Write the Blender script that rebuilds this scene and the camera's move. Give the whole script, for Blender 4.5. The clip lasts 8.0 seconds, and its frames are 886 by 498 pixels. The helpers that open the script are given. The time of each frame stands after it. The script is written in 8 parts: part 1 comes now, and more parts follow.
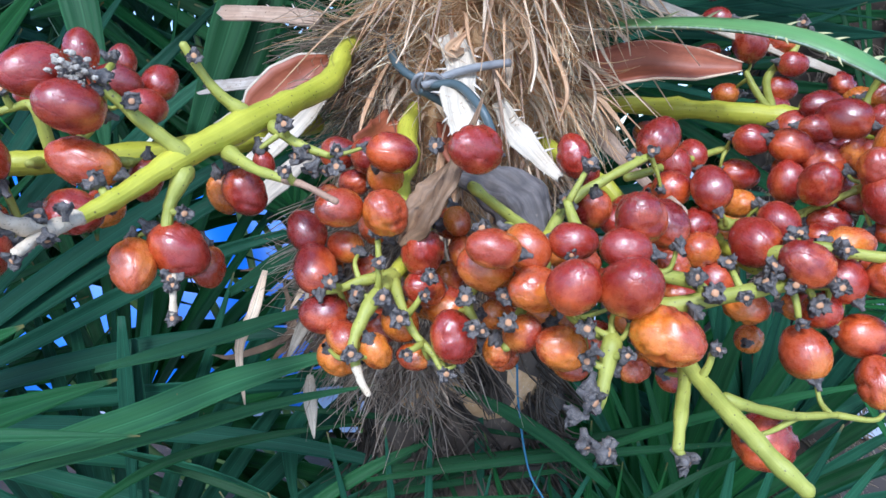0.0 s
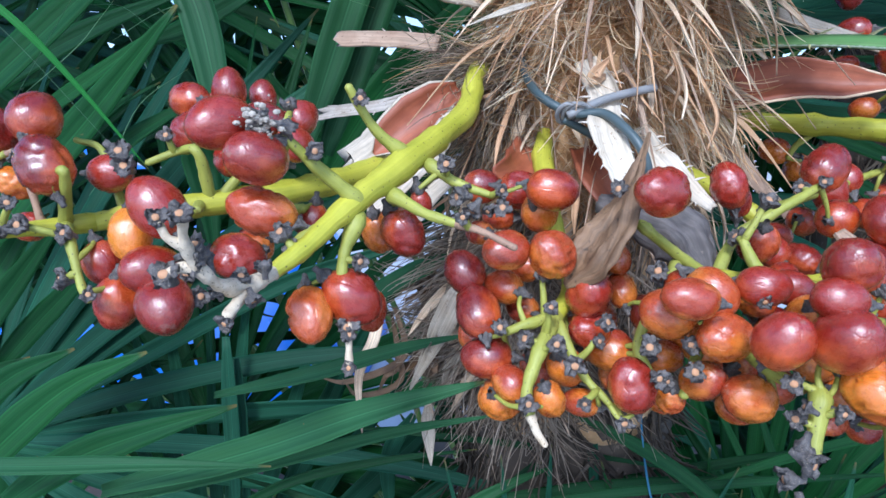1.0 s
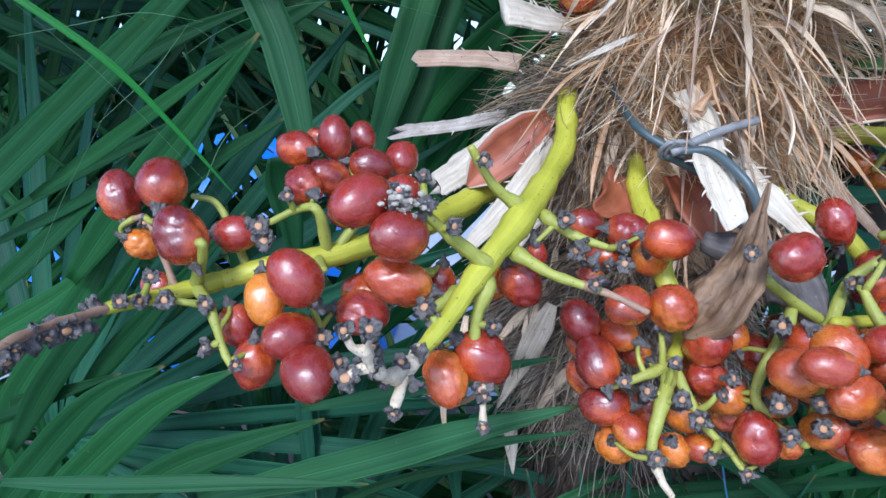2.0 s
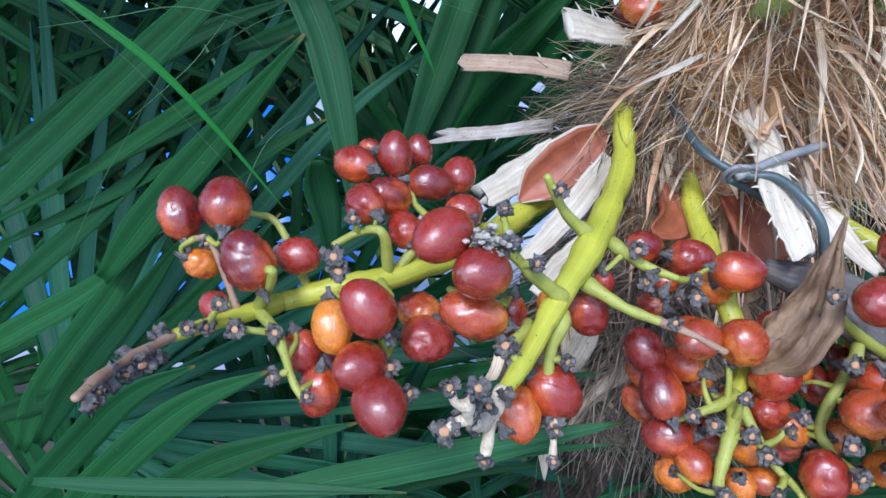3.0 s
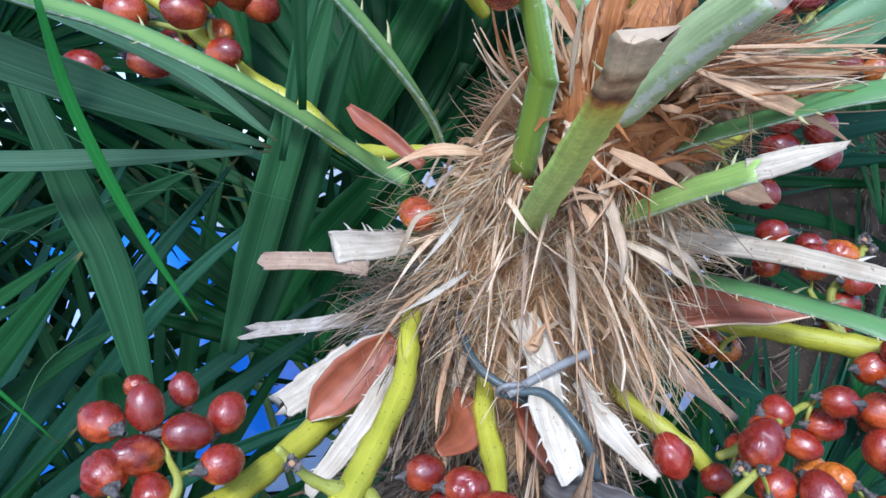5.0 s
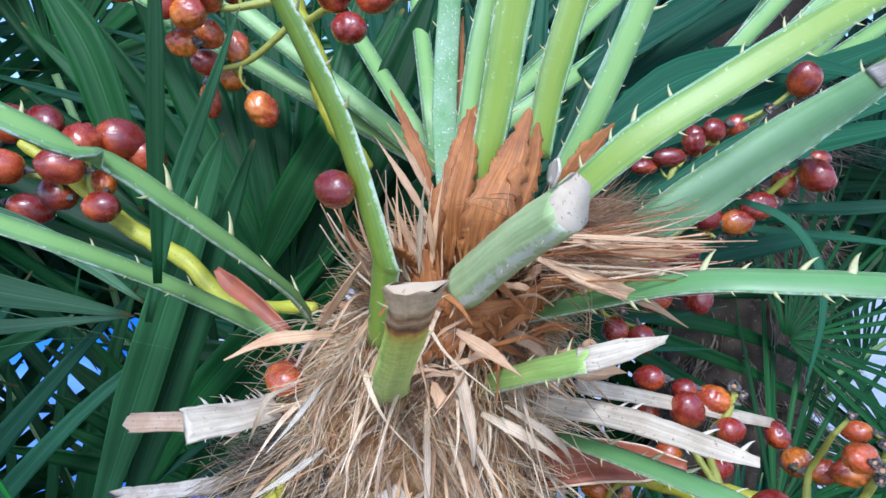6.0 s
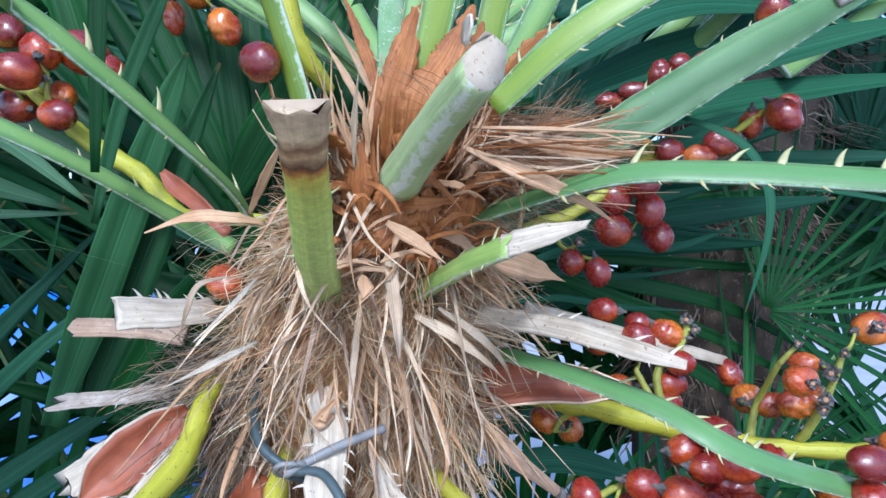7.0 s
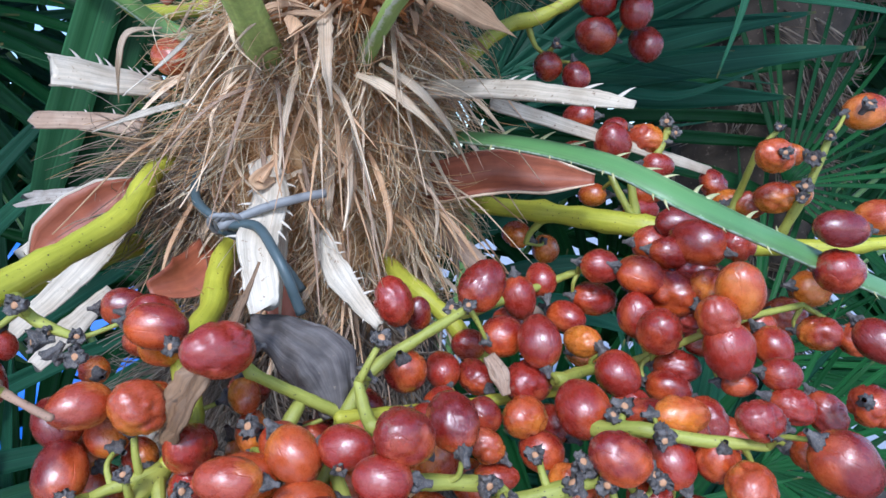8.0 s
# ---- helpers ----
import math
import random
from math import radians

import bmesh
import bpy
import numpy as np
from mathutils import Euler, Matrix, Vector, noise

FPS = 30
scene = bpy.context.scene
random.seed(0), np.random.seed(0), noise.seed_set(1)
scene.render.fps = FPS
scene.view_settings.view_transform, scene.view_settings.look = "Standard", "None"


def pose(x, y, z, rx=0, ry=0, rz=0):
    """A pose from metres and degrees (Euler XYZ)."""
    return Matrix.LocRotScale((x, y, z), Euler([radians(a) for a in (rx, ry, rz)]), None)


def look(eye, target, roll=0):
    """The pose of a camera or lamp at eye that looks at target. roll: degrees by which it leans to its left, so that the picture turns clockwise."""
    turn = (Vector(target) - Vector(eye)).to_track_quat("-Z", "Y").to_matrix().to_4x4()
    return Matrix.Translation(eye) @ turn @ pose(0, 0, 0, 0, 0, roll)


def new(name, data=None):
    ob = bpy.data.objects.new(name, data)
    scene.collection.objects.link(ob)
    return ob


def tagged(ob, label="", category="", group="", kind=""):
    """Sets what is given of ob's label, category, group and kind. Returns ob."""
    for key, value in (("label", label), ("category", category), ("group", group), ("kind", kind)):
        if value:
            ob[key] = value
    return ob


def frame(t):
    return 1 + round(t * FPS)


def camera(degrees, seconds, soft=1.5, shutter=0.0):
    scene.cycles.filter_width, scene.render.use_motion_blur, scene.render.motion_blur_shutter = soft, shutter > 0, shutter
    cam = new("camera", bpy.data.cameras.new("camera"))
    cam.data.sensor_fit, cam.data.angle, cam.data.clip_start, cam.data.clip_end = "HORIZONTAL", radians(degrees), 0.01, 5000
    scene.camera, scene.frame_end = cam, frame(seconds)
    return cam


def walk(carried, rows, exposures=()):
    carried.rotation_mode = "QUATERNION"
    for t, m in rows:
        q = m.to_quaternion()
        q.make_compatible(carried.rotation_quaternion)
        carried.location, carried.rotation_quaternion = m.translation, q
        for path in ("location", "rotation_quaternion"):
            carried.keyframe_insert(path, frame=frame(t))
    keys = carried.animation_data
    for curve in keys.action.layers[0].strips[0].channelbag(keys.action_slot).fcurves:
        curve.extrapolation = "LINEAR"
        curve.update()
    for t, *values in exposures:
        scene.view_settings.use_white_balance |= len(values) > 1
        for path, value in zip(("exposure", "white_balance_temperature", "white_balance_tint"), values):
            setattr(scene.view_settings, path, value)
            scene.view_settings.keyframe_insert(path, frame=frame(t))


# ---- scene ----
cam = camera(70.9, 8.0, soft=1.5)
PATH = [
    (0, (0.002, 0.016, 0.913), (0.042, 1.991, 0.6), 1.2),
    (0.5, (-0.025, 0.02, 0.915), (-0.053, 1.995, 0.601), 0.7),
    (1, (-0.04, 0.024, 0.926), (-0.122, 1.995, 0.603), 0.1),
    (1.5, (-0.056, 0.026, 0.943), (-0.163, 1.985, 0.554), -0.8),
    (2, (-0.075, 0.025, 0.959), (-0.201, 1.968, 0.499), -1.3),
    (2.2, (-0.082, 0.023, 0.959), (-0.208, 1.962, 0.488), -0.2),
    (3.3, (-0.102, 0.037, 0.982), (-0.194, 1.956, 0.425), 0.0),
    (3.5, (-0.102, 0.039, 0.985), (-0.194, 1.956, 0.424), -0.4),
    (4, (-0.095, 0.039, 0.991), (-0.168, 1.956, 0.424), 0.2),
    (4.5, (-0.063, 0.044, 1.01), (-0.039, 1.991, 0.552), -0.9),
    (5, (-0.038, 0.049, 1.027), (0.083, 2.025, 0.736), -2.5),
    (5.2, (-0.032, 0.051, 1.031), (0.143, 2.03, 0.801), -2.5),
    (6.3, (0.013, 0.047, 1.065), (0.324, 2.022, 1.069), -2.9),
    (6.5, (0.019, 0.049, 1.064), (0.352, 2.021, 1.081), -2.9),
    (7, (0.026, 0.046, 1.024), (0.283, 2.029, 0.965), -0.6),
    (7.5, (0.042, 0.046, 0.986), (0.252, 2.027, 0.814), -0.3),
    (8, (0.061, 0.049, 0.959), (0.194, 2.027, 0.694), -0.2),
]
walk(cam, [(t, look(eye, target, roll)) for t, eye, target, roll in PATH], [(0, 0.76), (1, 0.69), (2, 0.59), (3.5, 0.54), (5, 0.6), (6.5, 0.67), (7, 0.63), (8, 0.52)])

# ---------- sky and sun: bright shade under a pale sky ----------
SUN_ELEVATION, SUN_ROTATION = radians(40), radians(190)
world = bpy.data.worlds.new("world")
scene.world = world
world.use_nodes = True
wn = world.node_tree
sky = wn.nodes.new("ShaderNodeTexSky")
sky.sky_type = "NISHITA"
sky.sun_disc = False
sky.sun_elevation, sky.sun_rotation = SUN_ELEVATION, SUN_ROTATION
sky.air_density, sky.dust_density, sky.ozone_density = 1.0, 1.2, 1.0
wn.links.new(sky.outputs[0], wn.nodes["Background"].inputs[0])
wn.nodes["Background"].inputs[1].default_value = 0.18
lamp = bpy.data.lights.new("sun", "SUN")
lamp.energy, lamp.angle, lamp.color = 2.0, radians(12), (1.0, 0.97, 0.93)
sun = new("sun", lamp)
sun.matrix_world = look(Vector((math.sin(SUN_ROTATION) * math.cos(SUN_ELEVATION), math.cos(SUN_ROTATION) * math.cos(SUN_ELEVATION), math.sin(SUN_ELEVATION))) * 5, (0, 0, 0))
scene.view_settings.use_white_balance = True
scene.view_settings.white_balance_temperature, scene.view_settings.white_balance_tint = 5170, 10


# ---------- materials ----------
def material(name):
    m = bpy.data.materials.new(name)
    m.use_nodes = True
    nt = m.node_tree
    return m, nt, nt.nodes["Principled BSDF"]


def add_node(nt, kind, **inputs):
    n = nt.nodes.new(kind)
    for k, v in inputs.items():
        n.inputs[k.replace("_", " ")].default_value = v
    return n


def ramp(nt, source, stops):
    r = nt.nodes.new("ShaderNodeValToRGB")
    while len(r.color_ramp.elements) < len(stops):
        r.color_ramp.elements.new(0.5)
    for e, (p, c) in zip(r.color_ramp.elements, stops):
        e.position, e.color = p, (*c, 1) if len(c) == 3 else c
    nt.links.new(source, r.inputs[0])
    return r.outputs[0]


def mix(nt, factor, a, b, blend="MIX"):
    n = nt.nodes.new("ShaderNodeMix")
    n.data_type, n.blend_type = "RGBA", blend
    for socket, v in ((n.inputs[0], factor), (n.inputs[6], a), (n.inputs[7], b)):
        if hasattr(v, "links"):
            nt.links.new(v, socket)
        else:
            socket.default_value = v if isinstance(v, float) else (*v, 1)
    return n.outputs[2]


def noise_of(nt, scale, detail=4.0, rough=0.6, coords="Object", stretch=(1, 1, 1)):
    tc = nt.nodes.new("ShaderNodeTexCoord")
    mp = nt.nodes.new("ShaderNodeMapping")
    mp.inputs["Scale"].default_value = stretch
    nt.links.new(tc.outputs[coords], mp.inputs[0])
    n = add_node(nt, "ShaderNodeTexNoise", Scale=scale, Detail=detail, Roughness=rough)
    nt.links.new(mp.outputs[0], n.inputs["Vector"])
    return n.outputs["Fac"]


def bump(nt, bsdf, height, strength, distance=0.001):
    b = add_node(nt, "ShaderNodeBump", Strength=strength, Distance=distance)
    nt.links.new(height, b.inputs["Height"])
    nt.links.new(b.outputs[0], bsdf.inputs["Normal"])


def object_random(nt):
    return nt.nodes.new("ShaderNodeObjectInfo").outputs["Random"]


def island_random(nt):
    return nt.nodes.new("ShaderNodeNewGeometry").outputs["Random Per Island"]


def ridges(nt, scale, stretch, width):
    """Thin creases where a noise passes its middle."""
    n = noise_of(nt, scale, 3.0, 0.5, stretch=stretch)
    return ramp(nt, n, [(0.5 - width, (1, 1, 1)), (0.5, (0, 0, 0)), (0.5 + width, (1, 1, 1))])


def fruit_material(name, dark, light, patch, share):
    """Waxy drupe skin: its own tone, a side that ripens later and stays orange, grey bloom, wrinkles and a scar at the tip."""
    m, nt, b = material(name)
    tone = ramp(nt, object_random(nt), [(0.0, dark), (1.0, light)])
    tc = nt.nodes.new("ShaderNodeTexCoord")
    side = nt.nodes.new("ShaderNodeVectorMath")
    side.operation = "DOT_PRODUCT"
    nt.links.new(tc.outputs["Object"], side.inputs[0])
    side.inputs[1].default_value = (0.2, 0.26, 0.05)
    end = nt.nodes.new("ShaderNodeMath")
    end.operation = "ADD"
    nt.links.new(side.outputs["Value"], end.inputs[0])
    nt.links.new(noise_of(nt, 0.8, 2.0), end.inputs[1])
    ripe = ramp(nt, end.outputs[0], [(share, (0, 0, 0)), (share + 0.32, (0.95, 0.95, 0.95))])
    colour = mix(nt, ripe, tone, patch)
    mottle = ramp(nt, noise_of(nt, 4.0, 6.0, 0.7), [(0.3, (0.8, 0.76, 0.74)), (0.7, (1.12, 1.12, 1.1))])
    colour = mix(nt, 1.0, colour, mottle, "MULTIPLY")
    bloom = ramp(nt, noise_of(nt, 1.6, 5.0, 0.7), [(0.45, (0, 0, 0)), (0.8, (0.18, 0.18, 0.18))])
    colour = mix(nt, bloom, colour, (0.4, 0.17, 0.15))
    speck = ramp(nt, noise_of(nt, 9.0, 4.0), [(0.7, (0, 0, 0)), (0.76, (0.35, 0.35, 0.35))])
    colour = mix(nt, speck, colour, (0.16, 0.08, 0.06))
    sep = nt.nodes.new("ShaderNodeSeparateXYZ")
    nt.links.new(tc.outputs["Object"], sep.inputs[0])
    tip = nt.nodes.new("ShaderNodeMath")
    tip.operation = "MULTIPLY_ADD"
    nt.links.new(noise_of(nt, 6.0, 4.0, 0.7), tip.inputs[0])
    tip.inputs[1].default_value = -0.35
    nt.links.new(sep.outputs["X"], tip.inputs[2])
    scar = ramp(nt, tip.outputs[0], [(0.0, (0.4, 0.4, 0.4)), (0.004, (0, 0, 0))])
    scar_map = nt.nodes.new("ShaderNodeMapRange")
    scar_map.inputs["From Min"].default_value, scar_map.inputs["From Max"].default_value = -1.23, 1.0
    nt.links.new(tip.outputs[0], scar_map.inputs["Value"])
    nt.links.new(scar_map.outputs[0], scar.node.inputs[0])
    colour = mix(nt, scar, colour, (0.3, 0.18, 0.13))
    nt.links.new(colour, b.inputs["Base Color"])
    rough = ramp(nt, noise_of(nt, 4.0, 6.0, 0.75), [(0.32, (0.14, 0.14, 0.14)), (0.68, (0.42, 0.42, 0.42))])
    nt.links.new(rough, b.inputs["Roughness"])
    b.inputs["Specular IOR Level"].default_value = 0.85
    b.inputs["Subsurface Weight"].default_value = 0.1
    b.inputs["Subsurface Radius"].default_value = (0.004, 0.001, 0.0005)
    b.inputs["Subsurface Scale"].default_value = 1.0
    b.inputs["Coat Weight"].default_value = 0.3
    b.inputs["Coat Roughness"].default_value = 0.2
    folds = noise_of(nt, 1.2, 3.0, 0.5, stretch=(0.35, 1.6, 1.6))
    creases = ridges(nt, 1.2, (0.3, 1.3, 1.3), 0.045)
    where = ramp(nt, noise_of(nt, 0.8, 2.0), [(0.46, (0, 0, 0)), (0.66, (0.6, 0.6, 0.6))])
    height = mix(nt, where, folds, creases)
    pores = noise_of(nt, 9.0, 5.0, 0.7, stretch=(0.6, 1.2, 1.2))
    bump(nt, b, mix(nt, 0.3, height, pores), 0.42, 0.001)
    return m


FRUIT = {
    "r": fruit_material("wine_red_skin", (0.155, 0.009, 0.0065), (0.32, 0.026, 0.0115), (0.55, 0.092, 0.011), 0.48),
    "o": fruit_material("orange_red_skin", (0.31, 0.032, 0.012), (0.5, 0.092, 0.015), (0.68, 0.2, 0.014), 0.38),
    "y": fruit_material("orange_skin", (0.6, 0.17, 0.015), (0.7, 0.24, 0.02), (0.55, 0.1, 0.015), 0.62),
}


def plant_material(name, a, b_, fleck, scale=60.0, rough=0.45, fleck_at=0.66, stretch=(1, 1, 1), relief=0.3, random_source=None, streak=0.0, dots=0.0, edges=None, keel=None):
    """Plant tissue: two tones in soft patches, flecks of a third, fine relief."""
    m, nt, b = material(name)
    patches = noise_of(nt, scale, 4.0, 0.6, stretch=stretch)
    colour = ramp(nt, patches, [(0.3, a), (0.7, b_)])
    fl = ramp(nt, noise_of(nt, scale * 7, 4.0, 0.65, stretch=stretch), [(fleck_at, (0, 0, 0)), (fleck_at + 0.06, (0.85, 0.85, 0.85))])
    colour = mix(nt, fl, colour, fleck)
    if streak:
        uv = nt.nodes.new("ShaderNodeUVMap")
        mp = nt.nodes.new("ShaderNodeMapping")
        mp.inputs["Scale"].default_value = (16, 0.9, 1)
        nt.links.new(uv.outputs[0], mp.inputs[0])
        st = add_node(nt, "ShaderNodeTexNoise", Scale=1.0, Detail=5.0, Roughness=0.65)
        nt.links.new(mp.outputs[0], st.inputs["Vector"])
        lines = ramp(nt, st.outputs["Fac"], [(0.3, (1 - streak,) * 3), (0.7, (1 + streak * 0.5,) * 3)])
        colour = mix(nt, 1.0, colour, lines, "MULTIPLY")
    if edges:  # woolly scurf along both margins
        uv_edge = nt.nodes.new("ShaderNodeUVMap")
        sep = nt.nodes.new("ShaderNodeSeparateXYZ")
        nt.links.new(uv_edge.outputs[0], sep.inputs[0])
        saw = nt.nodes.new("ShaderNodeMath")
        saw.operation = "PINGPONG"
        nt.links.new(sep.outputs["X"], saw.inputs[0])
        saw.inputs[1].default_value = 0.25
        worn = nt.nodes.new("ShaderNodeMath")
        worn.operation = "MULTIPLY_ADD"
        nt.links.new(noise_of(nt, 260.0, 5.0, 0.7), worn.inputs[0])
        worn.inputs[1].default_value = 0.22
        nt.links.new(saw.outputs[0], worn.inputs[2])
        if keel:
            middle_tone = ramp(nt, saw.outputs[0], [(0.1, (0, 0, 0)), (0.22, (0.85, 0.85, 0.85))])
            colour = mix(nt, middle_tone, colour, keel)
        margin = ramp(nt, worn.outputs[0], [(0.125, (0.85, 0.85, 0.85)), (0.165, (0, 0, 0))])
        colour = mix(nt, margin, colour, edges)
    if dots:
        tc = nt.nodes.new("ShaderNodeTexCoord")
        cells = add_node(nt, "ShaderNodeTexVoronoi", Scale=dots, Randomness=1.0)
        nt.links.new(tc.outputs["Object"], cells.inputs["Vector"])
        spots = ramp(nt, cells.outputs["Distance"], [(0.09, (0.9, 0.9, 0.9)), (0.13, (0, 0, 0))])
        colour = mix(nt, spots, colour, fleck)
    if random_source:
        tone = ramp(nt, random_source(nt), [(0.0, (0.72, 0.72, 0.72)), (1.0, (1.25, 1.25, 1.25))])
        colour = mix(nt, 1.0, colour, tone, "MULTIPLY")
    nt.links.new(colour, b.inputs["Base Color"])
    b.inputs["Roughness"].default_value = rough
    height = noise_of(nt, scale * 6, 5.0, 0.65, stretch=stretch)
    if streak:
        height = mix(nt, 0.6, height, st.outputs["Fac"])
    bump(nt, b, height, relief, 0.0006)
    return m


STEM = plant_material("yellow_green_stem", (0.39, 0.385, 0.028), (0.55, 0.515, 0.05), (0.06, 0.045, 0.02), 60.0, 0.42, 0.66, relief=1.0, streak=0.22, dots=380.0)
STALK = plant_material("green_stalk", (0.28, 0.29, 0.042), (0.42, 0.42, 0.075), (0.08, 0.06, 0.03), 90.0, 0.48, 0.64, relief=0.8, streak=0.15, dots=480.0)
TAN_STEM = plant_material("drying_tan_stem", (0.24, 0.13, 0.08), (0.4, 0.25, 0.16), (0.12, 0.08, 0.05), 90.0, 0.7, 0.6)
GREY_STEM = plant_material("dry_grey_stem", (0.5, 0.38, 0.24), (0.74, 0.63, 0.47), (0.16, 0.11, 0.07), 200.0, 0.8, 0.6, relief=0.6)
PETIOLE = plant_material("green_petiole", (0.12, 0.25, 0.07), (0.21, 0.36, 0.115), (0.6, 0.65, 0.5), 60.0, 0.45, 0.63, streak=0.45, edges=(0.58, 0.64, 0.54), keel=(0.25, 0.4, 0.11))
PETIOLE_BLUE = plant_material("bluish_green_petiole", (0.105, 0.22, 0.07), (0.19, 0.32, 0.12), (0.42, 0.52, 0.34), 60.0, 0.42, 0.66, streak=0.45, edges=(0.48, 0.56, 0.42), keel=(0.12, 0.26, 0.08))
PETIOLE_BRIGHT = plant_material("bright_green_petiole", (0.15, 0.26, 0.045), (0.25, 0.365, 0.075), (0.55, 0.6, 0.38), 60.0, 0.42, 0.63, streak=0.45, edges=(0.6, 0.66, 0.54), keel=(0.22, 0.3, 0.025))
STUB_GREEN = plant_material("yellowing_green_petiole", (0.27, 0.4, 0.09), (0.4, 0.53, 0.14), (0.6, 0.62, 0.42), 60.0, 0.45, 0.64, streak=0.4, edges=(0.6, 0.6, 0.46))
SCURF = plant_material("white_scurf_petiole", (0.15, 0.3, 0.11), (0.28, 0.4, 0.24), (0.62, 0.64, 0.56), 140.0, 0.6, 0.6, relief=0.5)
PETIOLE_GREY = plant_material("greyish_green_petiole", (0.36, 0.46, 0.19), (0.5, 0.58, 0.29), (0.62, 0.6, 0.42), 60.0, 0.5, 0.64, streak=0.4, edges=(0.62, 0.62, 0.52))
WHITE_DRY = plant_material("bleached_dry_petiole", (0.54, 0.44, 0.32), (0.74, 0.65, 0.52), (0.3, 0.19, 0.12), 70.0, 0.8, 0.64, relief=1.0, streak=0.5)
PALE_DRY = plant_material("weathered_pale_petiole", (0.42, 0.33, 0.23), (0.64, 0.54, 0.41), (0.2, 0.12, 0.07), 70.0, 0.8, 0.62, relief=1.0, streak=0.5)
GREY_DRY = plant_material("grey_dry_cut", (0.3, 0.24, 0.18), (0.54, 0.47, 0.4), (0.14, 0.09, 0.06), 90.0, 0.85, 0.62, relief=0.9, streak=0.5)
TAN_DRY = plant_material("tan_dry_petiole", (0.36, 0.22, 0.14), (0.56, 0.4, 0.28), (0.16, 0.09, 0.05), 70.0, 0.8, 0.62, relief=0.8, streak=0.5)
SHEATH = plant_material("red_brown_sheath", (0.22, 0.05, 0.02), (0.4, 0.12, 0.055), (0.5, 0.3, 0.2), 60.0, 0.5, 0.7, relief=0.6, streak=0.35)
SPEAR = plant_material("orange_brown_sheath", (0.3, 0.095, 0.022), (0.52, 0.2, 0.05), (0.6, 0.42, 0.3), 90.0, 0.6, 0.67, relief=1.0, streak=0.6)
TORN = plant_material("tan_sheath_remnant", (0.6, 0.4, 0.24), (0.84, 0.66, 0.46), (0.3, 0.18, 0.1), 60.0, 0.65, 0.66, relief=0.8, random_source=object_random, streak=0.6)
STRAW = plant_material("pinkish_straw", (0.46, 0.25, 0.125), (0.68, 0.44, 0.25), (0.28, 0.13, 0.06), 90.0, 0.7, 0.66, random_source=object_random, streak=0.5)
THORN = plant_material("pale_thorn", (0.42, 0.4, 0.16), (0.55, 0.5, 0.28), (0.25, 0.16, 0.06), 2.0, 0.5)
WHITE_THORN = plant_material("dry_thorn", (0.55, 0.46, 0.36), (0.7, 0.63, 0.54), (0.3, 0.2, 0.12), 2.0, 0.7)
CALYX = plant_material("grey_blue_calyx", (0.045, 0.042, 0.042), (0.2, 0.18, 0.17), (0.44, 0.34, 0.24), 1.6, 0.65, 0.58, relief=0.9)
SCAR = plant_material("tan_scar", (0.42, 0.2, 0.09), (0.58, 0.33, 0.18), (0.2, 0.1, 0.05), 1.5, 0.7)
CRUST = plant_material("pale_crust", (0.1, 0.08, 0.06), (0.58, 0.52, 0.43), (0.08, 0.06, 0.05), 300.0, 0.9, 0.6)
DRY_LEAF = plant_material("brown_dry_bract", (0.13, 0.07, 0.033), (0.3, 0.18, 0.095), (0.06, 0.04, 0.025), 60.0, 0.6, 0.6, relief=0.9, streak=0.4)
DARK_LEAF = plant_material("blackish_dry_bract", (0.05, 0.042, 0.04), (0.2, 0.17, 0.155), (0.28, 0.22, 0.17), 60.0, 0.7, 0.66, relief=1.0, streak=0.45)
WIRE = plant_material("teal_grey_cable", (0.05, 0.075, 0.08), (0.085, 0.11, 0.115), (0.16, 0.17, 0.17), 60.0, 0.42, 0.7, relief=0.1)
WIRE_GREY = plant_material("grey_cable", (0.2, 0.2, 0.2), (0.29, 0.28, 0.27), (0.13, 0.12, 0.11), 60.0, 0.5, 0.7, relief=0.1)


def fibre_material(name, stops):
    m, nt, b = material(name)
    colour = ramp(nt, island_random(nt), stops)
    n = ramp(nt, noise_of(nt, 90.0, 3.0), [(0.3, (0.7, 0.7, 0.7)), (0.7, (1.15, 1.15, 1.15))])
    colour = mix(nt, 1.0, colour, n, "MULTIPLY")
    nt.links.new(colour, b.inputs["Base Color"])
    b.inputs["Roughness"].default_value = 0.6
    glow = nt.nodes.new("ShaderNodeBsdfTranslucent")  # thin fibres let light through
    nt.links.new(colour, glow.inputs[0])
    both = nt.nodes.new("ShaderNodeMixShader")
    both.inputs[0].default_value = 0.5
    nt.links.new(b.outputs[0], both.inputs[1])
    nt.links.new(glow.outputs[0], both.inputs[2])
    nt.links.new(both.outputs[0], nt.nodes["Material Output"].inputs[0])
    return m


